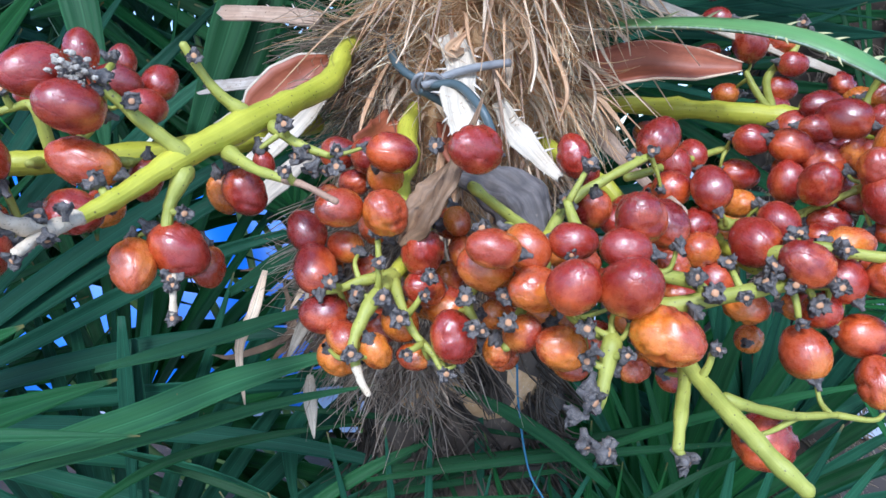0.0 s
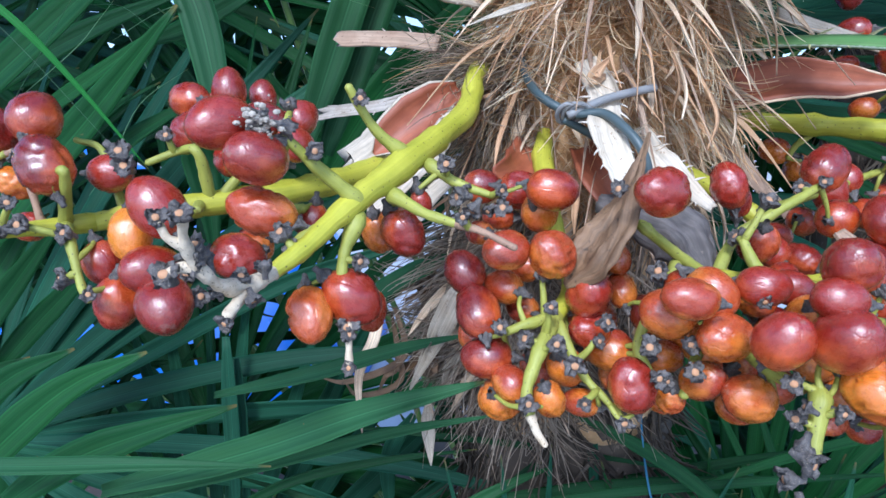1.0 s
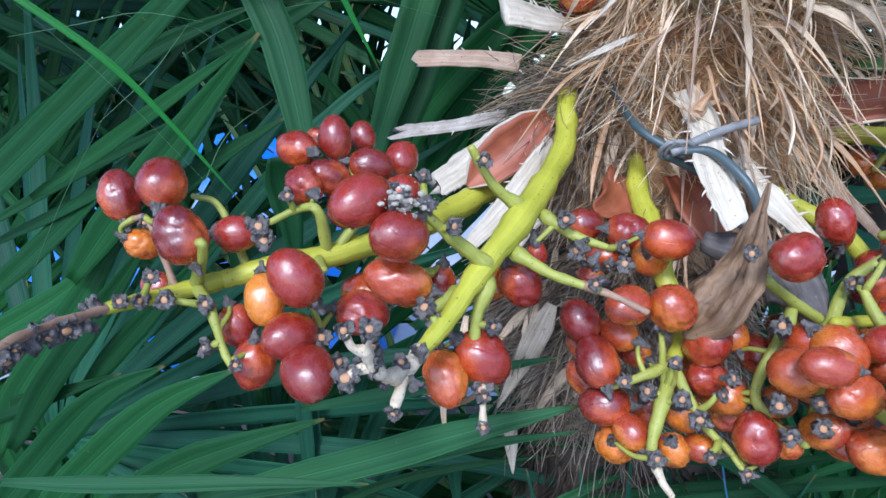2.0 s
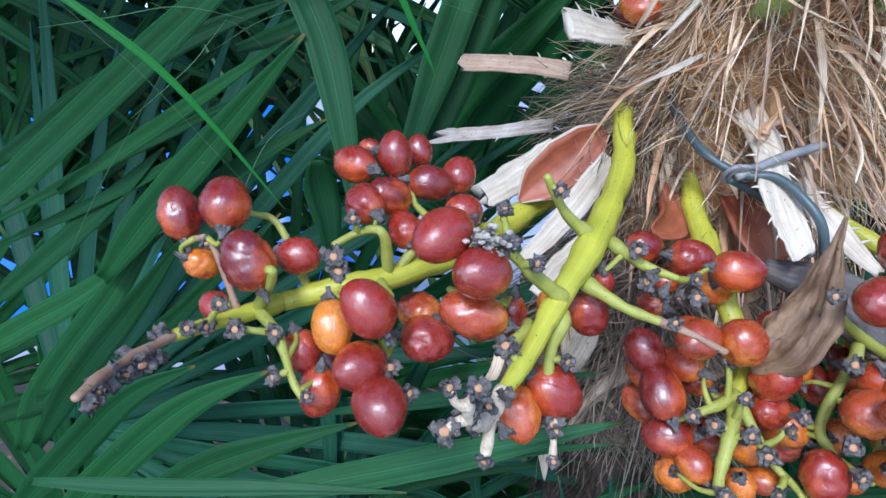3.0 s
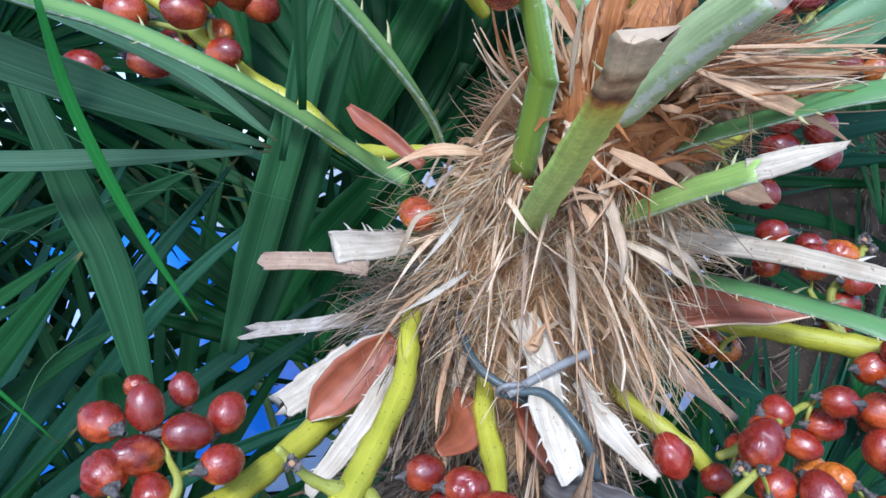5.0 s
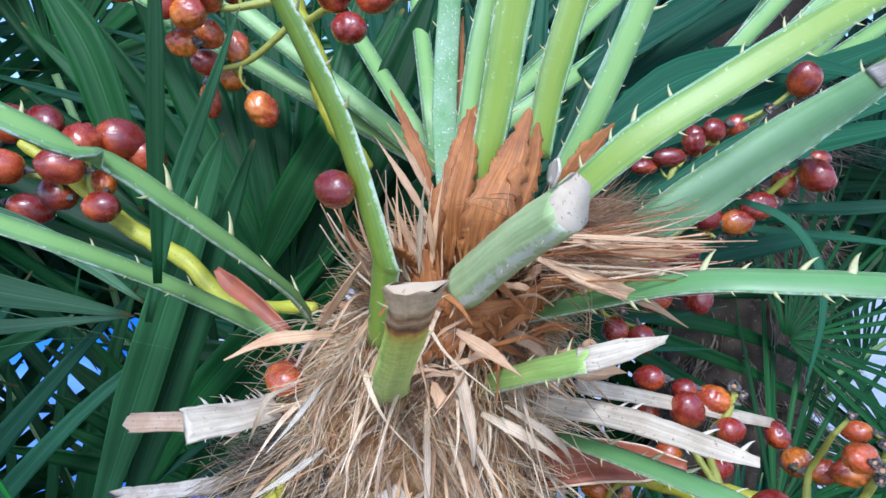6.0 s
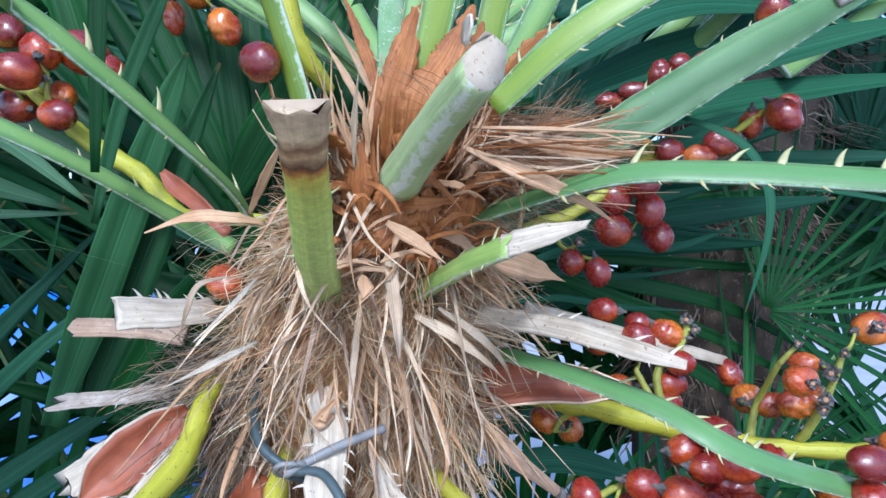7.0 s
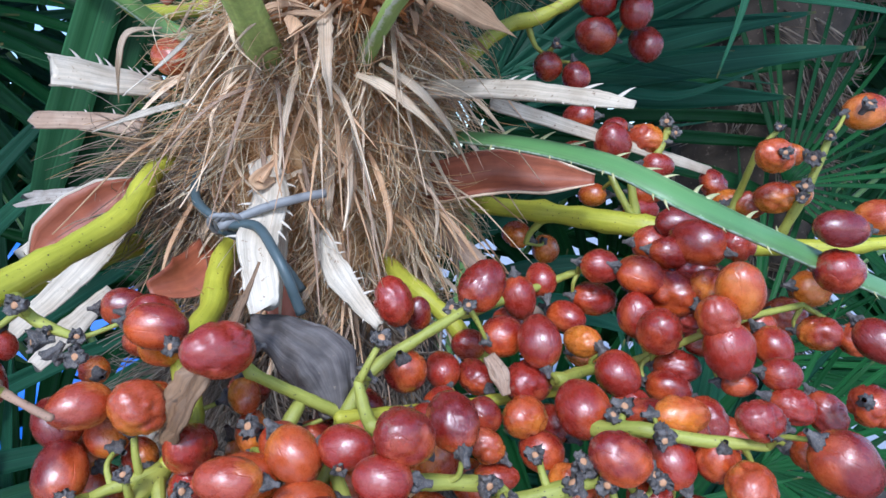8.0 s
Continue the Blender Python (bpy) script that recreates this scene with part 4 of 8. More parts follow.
papery([(0.0388, 0.2900, 1.0084), (0.0396, 0.2820, 1.0239), (0.0409, 0.2770, 1.0364), (0.0455, 0.2720, 1.0504)], 0.0048, (0.2, -1, 0.2), fold=0.15)
papery([(0.0197, 0.2900, 1.0175), (0.0266, 0.2840, 1.0250), (0.0312, 0.2800, 1.0345), (0.0294, 0.2800, 1.0485)], 0.007, (-0.2, -1, 0.2))
for a, b, c, w in (((0.0252, 0.2850, 1.0148), (0.0376, 0.2760, 1.0239), (0.0520, 0.2740, 1.0251), 0.006), ((0.0364, 0.2800, 1.0337), (0.0498, 0.2700, 1.0340), (0.0647, 0.2720, 1.0358), 0.005), ((0.0258, 0.2860, 1.0252), (0.0342, 0.2800, 1.0318), (0.0385, 0.2750, 1.0424), 0.004), ((0.0379, 0.2840, 1.0140), (0.0358, 0.2800, 1.0212), (0.0423, 0.2780, 1.0294), 0.005)):
    papery([a, (Vector(a) + Vector(b)) / 2 + Vector((0, -0.004, 0)), b, c], w * 0.8, (0.2, -1, 0.3), name="torn_sheath", fold=0.2, label="torn orange-brown sheath")

for p, w, face in (
        ([(0.0330, 0.2880, 1.0130), (0.0345, 0.2790, 1.0225), (0.0362, 0.2740, 1.0330), (0.0372, 0.2720, 1.0420)], 0.0100, (-0.1, -1, 0.2)),
        ([(0.0460, 0.2900, 1.0080), (0.0478, 0.2800, 1.0190), (0.0492, 0.2740, 1.0300), (0.0500, 0.2720, 1.0400)], 0.0100, (0.15, -1, 0.2)),
        ([(0.0590, 0.2900, 1.0180), (0.0618, 0.2810, 1.0270), (0.0650, 0.2770, 1.0360), (0.0672, 0.2760, 1.0450)], 0.0095, (0.35, -1, 0.2)),
        ([(0.0240, 0.2870, 1.0250), (0.0246, 0.2780, 1.0350), (0.0250, 0.2740, 1.0460), (0.0262, 0.2720, 1.0560)], 0.0080, (-0.35, -1, 0.2))):
    papery(p, w, face, name="torn_sheath", fold=0.1, label="broad fibrous orange-brown sheath")

# crumbling remnants between the cut stubs
torn_rnd = random.Random(41)
for k in range(70):
    c = Vector((0.0458, 0.2740, 1.0256)) + Vector((torn_rnd.uniform(-0.032, 0.04), torn_rnd.uniform(-0.012, 0.014), torn_rnd.uniform(-0.016, 0.02)))
    d = Vector((torn_rnd.uniform(-1, 1), torn_rnd.uniform(-0.8, 0.1), torn_rnd.uniform(-0.5, 0.6))).normalized() * torn_rnd.uniform(0.004, 0.014)
    papery([c - d, c - d * 0.3 + Vector((0, -0.003, 0.001)), c + d * 0.4, c + d + Vector((0, 0, -0.004))], torn_rnd.uniform(0.0006, 0.0022), (torn_rnd.uniform(-0.5, 0.5), -1, torn_rnd.uniform(0, 0.8)), (STRAW, SPEAR, SPEAR, STRAW)[k % 4], "torn_sheath", 0.5, "")

# limp sheath remnants that hang among the fibres
for k in range(30):
    z, a = torn_rnd.uniform(0.915, 1.03), torn_rnd.uniform(-1.7, 1.7)
    centre, r = axis_at(z)
    radial, around = Vector((math.sin(a), -math.cos(a), 0)), Vector((math.cos(a), math.sin(a), 0))
    ln, out, swing = torn_rnd.uniform(0.02, 0.055), torn_rnd.uniform(0.25, 0.75), torn_rnd.gauss(0, 0.25)
    d = (radial * out + around * swing - Vector((0, 0, 1))).normalized()
    p = centre + radial * (r + 0.004)
    bow = radial * torn_rnd.uniform(0.0, 0.2) * ln
    part("sheath_remnant", strip([p, p + d * ln * 0.35 + bow, p + d * ln * 0.7 + bow * 1.2, p + d * ln], torn_rnd.uniform(0.0007, 0.0023), radial + Vector((0, 0, 0.3)), torn_rnd.uniform(0.3, 0.8), 0.0003, 12, twist=torn_rnd.uniform(-1.6, 1.6), ragged=0.35), (TORN, STRAW, TORN)[k % 3], trunk)

straw_rnd = random.Random(21)


def straw(points, wide, mat=None):
    part("straw_strip", strip(points, wide, (straw_rnd.uniform(-0.4, 0.4), -1, straw_rnd.uniform(-0.2, 0.6)), straw_rnd.uniform(0.1, 0.6), 0.00025, 10, ragged=0.2, twist=straw_rnd.uniform(-1.2, 1.2)), mat or STRAW, trunk)


# dry strips: a frayed tuft to one side of the crown, single ones elsewhere
for k in range(60):
    f = straw_rnd.uniform(-0.022, 0.022)
    a, b = straw_rnd.uniform(0.35, 1.1), straw_rnd.gauss(0, 0.008)
    z = 1.062 - 0.022 * straw_rnd.random()
    rise = straw_rnd.gauss(-0.002, 0.005)
    straw([(0.070 + f * 0.3, 0.277 + f, z), (0.094 + 0.008 * a, 0.268 + f + b, z + rise * 0.6), (0.104 + 0.028 * a, 0.262 + f * 0.6 + b, z + rise + straw_rnd.gauss(0, 0.002))], [0.0004, 0.0003 * straw_rnd.choice((0.6, 0.8, 1.0, 1.8)), 0.00015], (STRAW, STRAW, TORN, SPEAR)[k % 4])
for k in range(70):
    u, v = straw_rnd.uniform(-1, 1), straw_rnd.uniform(0, 1)
    base = Vector((0.035 + 0.03 * u, 0.284 - 0.016 * v, 1.042 + 0.01 * straw_rnd.random()))
    lift = Vector((0.55 * u + straw_rnd.uniform(-0.3, 0.3), -0.25 * v + straw_rnd.uniform(-0.3, 0.2), 1)).normalized() * straw_rnd.uniform(0.012, 0.04)
    straw([base, base + lift * 0.5 + Vector((0.002 * u, 0, 0)), base + lift], [0.0006, 0.0005 * straw_rnd.choice((0.7, 1.0, 1.0, 2.4)), 0.0002], (STRAW, STRAW, TORN, SPEAR)[k % 4])
straw([(0.0780, 0.2620, 1.0569), (0.1034, 0.2580, 1.0506), (0.1287, 0.2550, 1.0509)], [0.002, 0.0026, 0.0016])
straw([(0.0601, 0.2550, 1.0523), (0.0798, 0.2500, 1.0429), (0.0983, 0.2500, 1.0349), (0.1141, 0.2500, 1.0245)], [0.0014, 0.0028, 0.0024, 0.001])
straw([(0.0345, 0.2620, 1.0270), (0.0440, 0.2520, 1.0205), (0.0524, 0.2431, 1.0134)], [0.0022, 0.0024, 0.0008])
straw([(0.0660, 0.2560, 1.0150), (0.0780, 0.2570, 1.0128), (0.0900, 0.2660, 1.0085), (0.1030, 0.2760, 1.0040)], [0.004, 0.0052, 0.0048, 0.0008], STRAW)
straw([(-0.0080, 0.2720, 1.0275), (-0.0200, 0.2600, 1.0292), (-0.0300, 0.2565, 1.0288), (-0.0425, 0.2540, 1.0242)], [0.0014, 0.0022, 0.0026, 0.0018])
straw([(0.0289, 0.2850, 1.0677), (0.0203, 0.2900, 1.0844), (0.0103, 0.2950, 1.1017)], [0.0016, 0.0014, 0.0005])
straw([(0.0304, 0.2850, 1.0762), (0.0238, 0.2900, 1.0919), (0.0159, 0.2950, 1.1064)], [0.0014, 0.0012, 0.0005])
straw([(-0.0128, 0.2700, 1.0308), (-0.0050, 0.2550, 1.0426), (0.0025, 0.2450, 1.0536)], [0.0012, 0.0016, 0.0014])
straw([(0.0263, 0.2680, 1.0084), (0.0268, 0.2620, 1.0051), (0.0259, 0.2600, 1.0010)], [0.002, 0.003, 0.002], STRAW)
straw([(0.0144, 0.2850, 0.9542), (0.0088, 0.2800, 0.9537), (0.0175, 0.2830, 0.9637)], [0.002, 0.003, 0.002])
straw([(-0.0138, 0.2850, 0.9831), (-0.0278, 0.2750, 0.9771), (-0.0428, 0.2700, 0.9707)], [0.00084, 0.00132, 0.00036], WHITE_DRY)
straw([(0.0452, 0.2813, 0.9918), (0.0570, 0.2750, 0.9860), (0.0720, 0.2800, 0.9740), (0.0835, 0.2930, 0.9620)], [0.0022, 0.0026, 0.0022, 0.0006], TORN)
straw([(0.0540, 0.2780, 0.9950), (0.0680, 0.2740, 0.9850), (0.0800, 0.2850, 0.9720), (0.0890, 0.3000, 0.9560)], [0.0014, 0.002, 0.0018, 0.0006], TORN)
straw([(-0.0140, 0.2900, 1.0067), (-0.0233, 0.2850, 0.9960), (-0.0351, 0.2800, 0.9847)], [0.00084, 0.00132, 0.00048], WHITE_DRY)
straw([(-0.0230, 0.2850, 1.0080), (-0.0330, 0.2800, 1.0050), (-0.0385, 0.2840, 0.9950), (-0.0445, 0.2960, 0.9830)], [0.0006, 0.001, 0.0012, 0.0004], TORN)
for k in range(110):
    a = straw_rnd.uniform(-1.7, 1.7)
    c, r = axis_at(straw_rnd.uniform(0.9, 1.02))
    o = Vector((math.sin(a), -math.cos(a), 0))
    p = c + o * r
    ln = straw_rnd.uniform(0.03, 0.07)
    d = (o * straw_rnd.uniform(0.3, 0.9) + Vector((straw_rnd.gauss(0, 0.3), 0, -straw_rnd.uniform(0.2, 1)))).normalized()
    straw([p, p + d * ln * 0.5 + Vector((0, 0, 0.004)), p + d * ln + Vector((0, -0.004, -0.01))], [0.0008, straw_rnd.uniform(0.0004, 0.0012), 0.0002], straw_rnd.choice((STRAW, TORN, TAN_DRY)))


# pale strips that arch out of the matted fibre and hang over the stem and sheaths
for k in range(60):
    a, z = straw_rnd.uniform(-1.9, 1.9), straw_rnd.uniform(0.945, 1.03)
    c, r = axis_at(z)
    o, along = Vector((math.sin(a), -math.cos(a), 0)), Vector((math.cos(a), math.sin(a), 0)) * straw_rnd.gauss(0, 0.45)
    p, ln = c + o * r * 0.95, straw_rnd.uniform(0.02, 0.042)
    lift = straw_rnd.uniform(0.0, 0.012)
    straw([p, p + (o * 0.45 + along * 0.3) * ln + Vector((0, 0, lift)), p + (o * 0.75 + along * 0.8 - Vector((0, 0, 0.15))) * ln, p + (o * 0.9 + along * 1.4 - Vector((0, 0, 0.45))) * ln], [0.0009, straw_rnd.choice((0.0005, 0.0007, 0.001, 0.0014)), 0.0006, 0.0003], (TORN, STRAW)[k % 2])


# ---------- living leaves: thorny petioles that rise from the crown ----------
def stalk_leaf(points, wide, thick, mat=PETIOLE, facing=(0, -1, 0.3), spines=8, length=0.007, seed=1, label="living palm leaf on a green thorny petiole", sides=(-1, 1), start=0.1, scurf=None):
    leaf = thing("palm_leaf", label, "palm leaf", "palm leaves")
    ob = part("petiole", sweep(points, wide, thick, 12, facing, 8, 0.03, None, "keel"), mat, leaf)
    thorns(ob, points, wide, facing, spines, length, False, start, seed=seed, sides=sides)
    if scurf:
        pts = curve_points(points, 8)
        ws = spread(wide, len(pts))
        face = Vector(facing).normalized()
        edge = []
        for i, p in enumerate(pts):
            tangent = (pts[min(i + 1, len(pts) - 1)] - pts[max(i - 1, 0)]).normalized()
            edge.append(p + tangent.cross(face).normalized() * ws[i] * 0.85 * scurf)
        part("scurf_edge", sweep(edge, [w * 0.13 for w in ws], None, 7, per=1, wobble=1.3), SCURF, ob, "woolly white edge")
    return leaf


stalk_leaf([(0.0085, 0.2870, 1.0212), (0.0110, 0.2620, 1.0492), (0.0102, 0.2560, 1.0570), (0.0004, 0.2430, 1.0940), (-0.0095, 0.2350, 1.1175), (-0.0187, 0.2280, 1.1358), (-0.0298, 0.2200, 1.1574), (-0.0490, 0.2000, 1.1961)], [0.006, 0.0058, 0.0056, 0.0052, 0.0049, 0.0047, 0.0045, 0.004], [0.0044, 0.004, 0.0038, 0.0036, 0.0034, 0.003, 0.003, 0.003], PETIOLE_BRIGHT, (0.7, 0.3, 0.6), 8, 0.005, 31, scurf=None)
stalk_leaf([(-0.0195, 0.3120, 1.0310), (-0.0240, 0.2950, 1.0415), (-0.0358, 0.2670, 1.0570), (-0.0514, 0.2430, 1.0735), (-0.0656, 0.2265, 1.0862), (-0.0855, 0.2000, 1.0975), (-0.26, 0.15, 1.2)], [0.0045, 0.0044, 0.0042, 0.004, 0.0038, 0.0035, 0.0035], 0.0026, PETIOLE, (0.1, -0.8, 0.6), 8, 0.0075, 32, sides=(1, -1))
stalk_leaf([(-0.0349, 0.3520, 1.0167), (-0.0515, 0.3500, 1.0261), (-0.0769, 0.3220, 1.0459), (-0.1021, 0.2980, 1.0620), (-0.1345, 0.2800, 1.0780), (-0.1542, 0.2650, 1.0832), (-0.1817, 0.2300, 1.0914)], [0.005, 0.0049, 0.0046, 0.0044, 0.0042, 0.004, 0.0038], 0.0028, PETIOLE, (0.1, -0.8, 0.6), 9, 0.006, 33)
stalk_leaf([(0.0387, 0.2850, 1.0715), (0.0383, 0.2900, 1.1090), (0.0437, 0.2900, 1.1641), (0.0480, 0.2800, 1.2241)], [0.0055, 0.005, 0.0045, 0.004], 0.0026, SCURF, (0, -1, 0.1), 6, 0.003, 34)
stalk_leaf([(0.0480, 0.2800, 1.0752), (0.0566, 0.2750, 1.1121), (0.0649, 0.2680, 1.1554), (0.0755, 0.2600, 1.2122)], [0.0055, 0.0068, 0.0075, 0.007], 0.0034, PETIOLE_BRIGHT, (0, -1, 0.1), 7, 0.003, 35, scurf=1)
stalk_leaf([(0.0422, 0.2840, 1.0799), (0.0511, 0.2830, 1.1290), (0.0586, 0.2830, 1.1615), (0.0675, 0.2800, 1.2254)], [0.0045, 0.0045, 0.004, 0.004], 0.003, PETIOLE, (0, -1, 0.1), 4, 0.003, 36)
stalk_leaf([(0.0744, 0.2880, 1.0901), (0.0810, 0.2850, 1.1205), (0.0942, 0.2800, 1.1609), (0.1133, 0.2700, 1.2214)], [0.0055, 0.006, 0.006, 0.006], 0.003, PETIOLE_BRIGHT, (0, -1, 0.1), 6, 0.004, 37, scurf=1)
stalk_leaf([(0.0784, 0.2750, 1.0789), (0.0943, 0.2680, 1.1100), (0.1131, 0.2600, 1.1530), (0.1341, 0.2500, 1.2091)], [0.0048, 0.0052, 0.005, 0.005], 0.003, PETIOLE, (0, -1, 0.1), 8, 0.005, 38, scurf=-1)
stalk_leaf([(0.0724, 0.2620, 1.0672), (0.0962, 0.2500, 1.0888), (0.1307, 0.2410, 1.1093), (0.1729, 0.2350, 1.1323), (0.2367, 0.2300, 1.1645)], [0.0048, 0.0062, 0.0064, 0.006, 0.006], 0.0034, PETIOLE_BRIGHT, (-0.2, -0.9, 0.3), 9, 0.0065, 39, scurf=-1)
stalk_leaf([(0.0647, 0.2900, 1.0264), (0.0818, 0.2650, 1.0339), (0.1082, 0.2380, 1.0415), (0.1374, 0.2220, 1.0409), (0.1765, 0.2080, 1.0373), (0.2375, 0.1900, 1.0320)], [0.0036, 0.0042, 0.0046, 0.0048, 0.0048, 0.0045], 0.0028, PETIOLE_BLUE, (0, -0.8, 0.6), 11, 0.0085, 40, sides=(1, -1))
stalk_leaf([(0.0836, 0.3100, 0.9715), (0.1073, 0.2800, 0.9669), (0.1311, 0.2550, 0.9595), (0.1535, 0.2400, 0.9470), (0.2040, 0.2540, 0.9270), (0.2960, 0.2910, 0.8930)], [0.0035, 0.0042, 0.0045, 0.0046, 0.0045, 0.004], 0.0026, PETIOLE_BLUE, (0, -0.8, 0.6), 13, 0.006, 41, label="arching green thorny palm petiole", sides=(1, -1))
# a broad cut leaf base with a dry end
broad = thing("palm_leaf", "broad folded green leaf base cut off dry", "palm leaf", "palm leaves")
BROAD = [(0.1093, 0.3000, 1.0521), (0.1434, 0.2920, 1.0718), (0.1844, 0.2850, 1.0969), (0.2313, 0.2800, 1.1225)]
broad_stalk = part("petiole", sweep(BROAD, [0.007, 0.0102, 0.0098, 0.0062], [0.003, 0.004, 0.004, 0.0025], 14, (-0.2, -0.9, 0.4), 8, 0.05, None, "keel"), PETIOLE_BLUE, broad)
thorns(broad_stalk, BROAD, [0.007, 0.0102, 0.0098, 0.0062], (-0.2, -0.9, 0.4), 8, 0.0055, False, seed=45)
part("cut_end", sweep([(0.2180, 0.2800, 1.1175), (0.2285, 0.2790, 1.1215), (0.2385, 0.2785, 1.1238)], [0.0055, 0.0046, 0.002], [0.0016, 0.0014, 0.0008], 10, (-0.2, -0.9, 0.4), wobble=0.12, jag=0.4), GREY_DRY, broad, "dry pale cut end")


# ---------- fruit clusters ----------
left = thing("fruit_cluster", "ripe wine-red palm fruit cluster on a forked yellow-green stem", "palm fruit", "fruit clusters")
branch(left, "stem", [(-0.030, 0.345, 0.964), (-0.0372, 0.3100, 0.9585), (-0.0418, 0.2830, 0.9397), (-0.0597, 0.2370, 0.9222), (-0.0757, 0.2090, 0.9085), (-0.0850, 0.1930, 0.8990), (-0.0917, 0.1824, 0.8931)], [0.0046, 0.006, 0.0066, 0.0076, 0.0054, 0.0042, 0.0032])
branch(left, "stem_tip", [(-0.0917, 0.1824, 0.8931), (-0.0945, 0.1760, 0.8915), (-0.0975, 0.1680, 0.8925), (-0.1002, 0.1590, 0.8985), (-0.1008, 0.1540, 0.9045), (-0.0992, 0.1500, 0.9105)], [0.0036, 0.0026, 0.0034, 0.0024, 0.003, 0.0021, 0.0028, 0.0019, 0.0024, 0.0016, 0.002], GREY_STEM, 0.7, label="dry grey branching tip")
branch(left, "stem_tip", [(-0.0948, 0.1755, 0.8915), (-0.0958, 0.1690, 0.8890), (-0.0965, 0.1640, 0.8868)], [0.0026, 0.002, 0.0022], GREY_STEM, 0.5)
branch(left, "stem_tip", [(-0.1002, 0.1590, 0.8985), (-0.1032, 0.1565, 0.8995), (-0.1058, 0.1550, 0.8985)], [0.0022, 0.0017, 0.0016], GREY_STEM, 0.5)
branch(left, "stem_tip", [(-0.1008, 0.1540, 0.9045), (-0.1035, 0.1515, 0.9068), (-0.1048, 0.1505, 0.9100)], [0.002, 0.0016, 0.0015], GREY_STEM, 0.5)
fringe(left, [(-0.0886, 0.1800, 0.8938), (-0.0923, 0.1720, 0.8925), (-0.0978, 0.1650, 0.8941), (-0.1009, 0.1580, 0.9058)], 0.005, 11)
branch(left, "branch", [(-0.0602, 0.2360, 0.9225), (-0.0707, 0.2300, 0.9314), (-0.0782, 0.2240, 0.9446)], [0.0036, 0.0026, 0.0018])
branch(left, "branch", [(-0.0536, 0.2360, 0.9202), (-0.0438, 0.2330, 0.9141), (-0.0326, 0.2300, 0.9102)], [0.0034, 0.0024, 0.0018])
branch(left, "branch", [(-0.0648, 0.2220, 0.9113), (-0.0547, 0.2150, 0.9064), (-0.0441, 0.2100, 0.9033)], [0.0034, 0.0026, 0.0018])
branch(left, "branch", [(-0.0441, 0.2100, 0.9033), (-0.0358, 0.2050, 0.9014), (-0.0265, 0.2030, 0.8972)], [0.0018, 0.0016, 0.0013], TAN_STEM)
branch(left, "branch", [(-0.0735, 0.2080, 0.9048), (-0.0768, 0.2050, 0.8952), (-0.0775, 0.2030, 0.8880)], [0.004, 0.0028, 0.0024])
branch(left, "branch", [(-0.0726, 0.2100, 0.9093), (-0.0836, 0.2030, 0.9200), (-0.0912, 0.1980, 0.9284)], [0.0034, 0.0028, 0.002])
branch(left, "branch", [(-0.0836, 0.2050, 0.9024), (-0.0888, 0.2000, 0.8995), (-0.0906, 0.1970, 0.8975)], [0.003, 0.0022, 0.0018])
branch(left, "stem", [(-0.0560, 0.3300, 0.9250), (-0.0833, 0.2942, 0.9155), (-0.1060, 0.2620, 0.9095), (-0.1300, 0.2380, 0.9065), (-0.1475, 0.2300, 0.9045), (-0.1640, 0.2257, 0.9012)], [0.007, 0.008, 0.0074, 0.0064, 0.0054, 0.0046])
branch(left, "stem", [(-0.1640, 0.2257, 0.9012), (-0.1775, 0.2110, 0.9005), (-0.1879, 0.1963, 0.9009)], [0.0044, 0.0036, 0.0027])
branch(left, "stem_tip", [(-0.1879, 0.1963, 0.9009), (-0.1893, 0.1820, 0.9022), (-0.1893, 0.1670, 0.9045), (-0.1893, 0.1530, 0.9045)], [0.0027, 0.002, 0.0024, 0.0016, 0.002, 0.0014], TAN_STEM, 0.4, label="dry bare tip with spent calyxes")
branch(left, "branch", [(-0.1300, 0.2380, 0.9065), (-0.1303, 0.2300, 0.9238), (-0.1380, 0.2320, 0.9243), (-0.1466, 0.2280, 0.9207)], [0.003, 0.0024, 0.002, 0.0014])
branch(left, "branch", [(-0.1337, 0.2363, 0.9061), (-0.1273, 0.2200, 0.9060)], [0.0028, 0.0022])
branch(left, "branch", [(-0.1704, 0.2187, 0.9009), (-0.1601, 0.2050, 0.9174), (-0.1628, 0.2060, 0.9188)], [0.003, 0.0022, 0.0018])
branch(left, "branch", [(-0.1704, 0.2187, 0.9009), (-0.1590, 0.2030, 0.8985), (-0.1538, 0.1980, 0.8866), (-0.1499, 0.1950, 0.8820)], [0.003, 0.0022, 0.0018, 0.0014])
branch(left, "branch", [(-0.1553, 0.2280, 0.9029), (-0.1686, 0.2400, 0.9240), (-0.1780, 0.2400, 0.9283)], [0.0024, 0.0018, 0.0014])
branch(left, "branch", [(-0.1747, 0.2141, 0.9006), (-0.1841, 0.2200, 0.9225), (-0.1902, 0.2220, 0.9237)], [0.0018, 0.0015, 0.0014], TAN_STEM)
branch(left, "branch", [(-0.1287, 0.2393, 0.9067), (-0.1166, 0.2450, 0.9228), (-0.1223, 0.2550, 0.9293)], [0.003, 0.0022, 0.0016])
branch(left, "branch", [(-0.1466, 0.2304, 0.9046), (-0.1338, 0.2130, 0.9052), (-0.1273, 0.2120, 0.8866), (-0.1275, 0.2000, 0.8821)], [0.0026, 0.002, 0.0018, 0.0016])
branch(left, "branch", [(-0.0909, 0.2100, 0.9072), (-0.0993, 0.2100, 0.9089), (-0.1077, 0.2120, 0.9116)], [0.0024, 0.002, 0.0015])
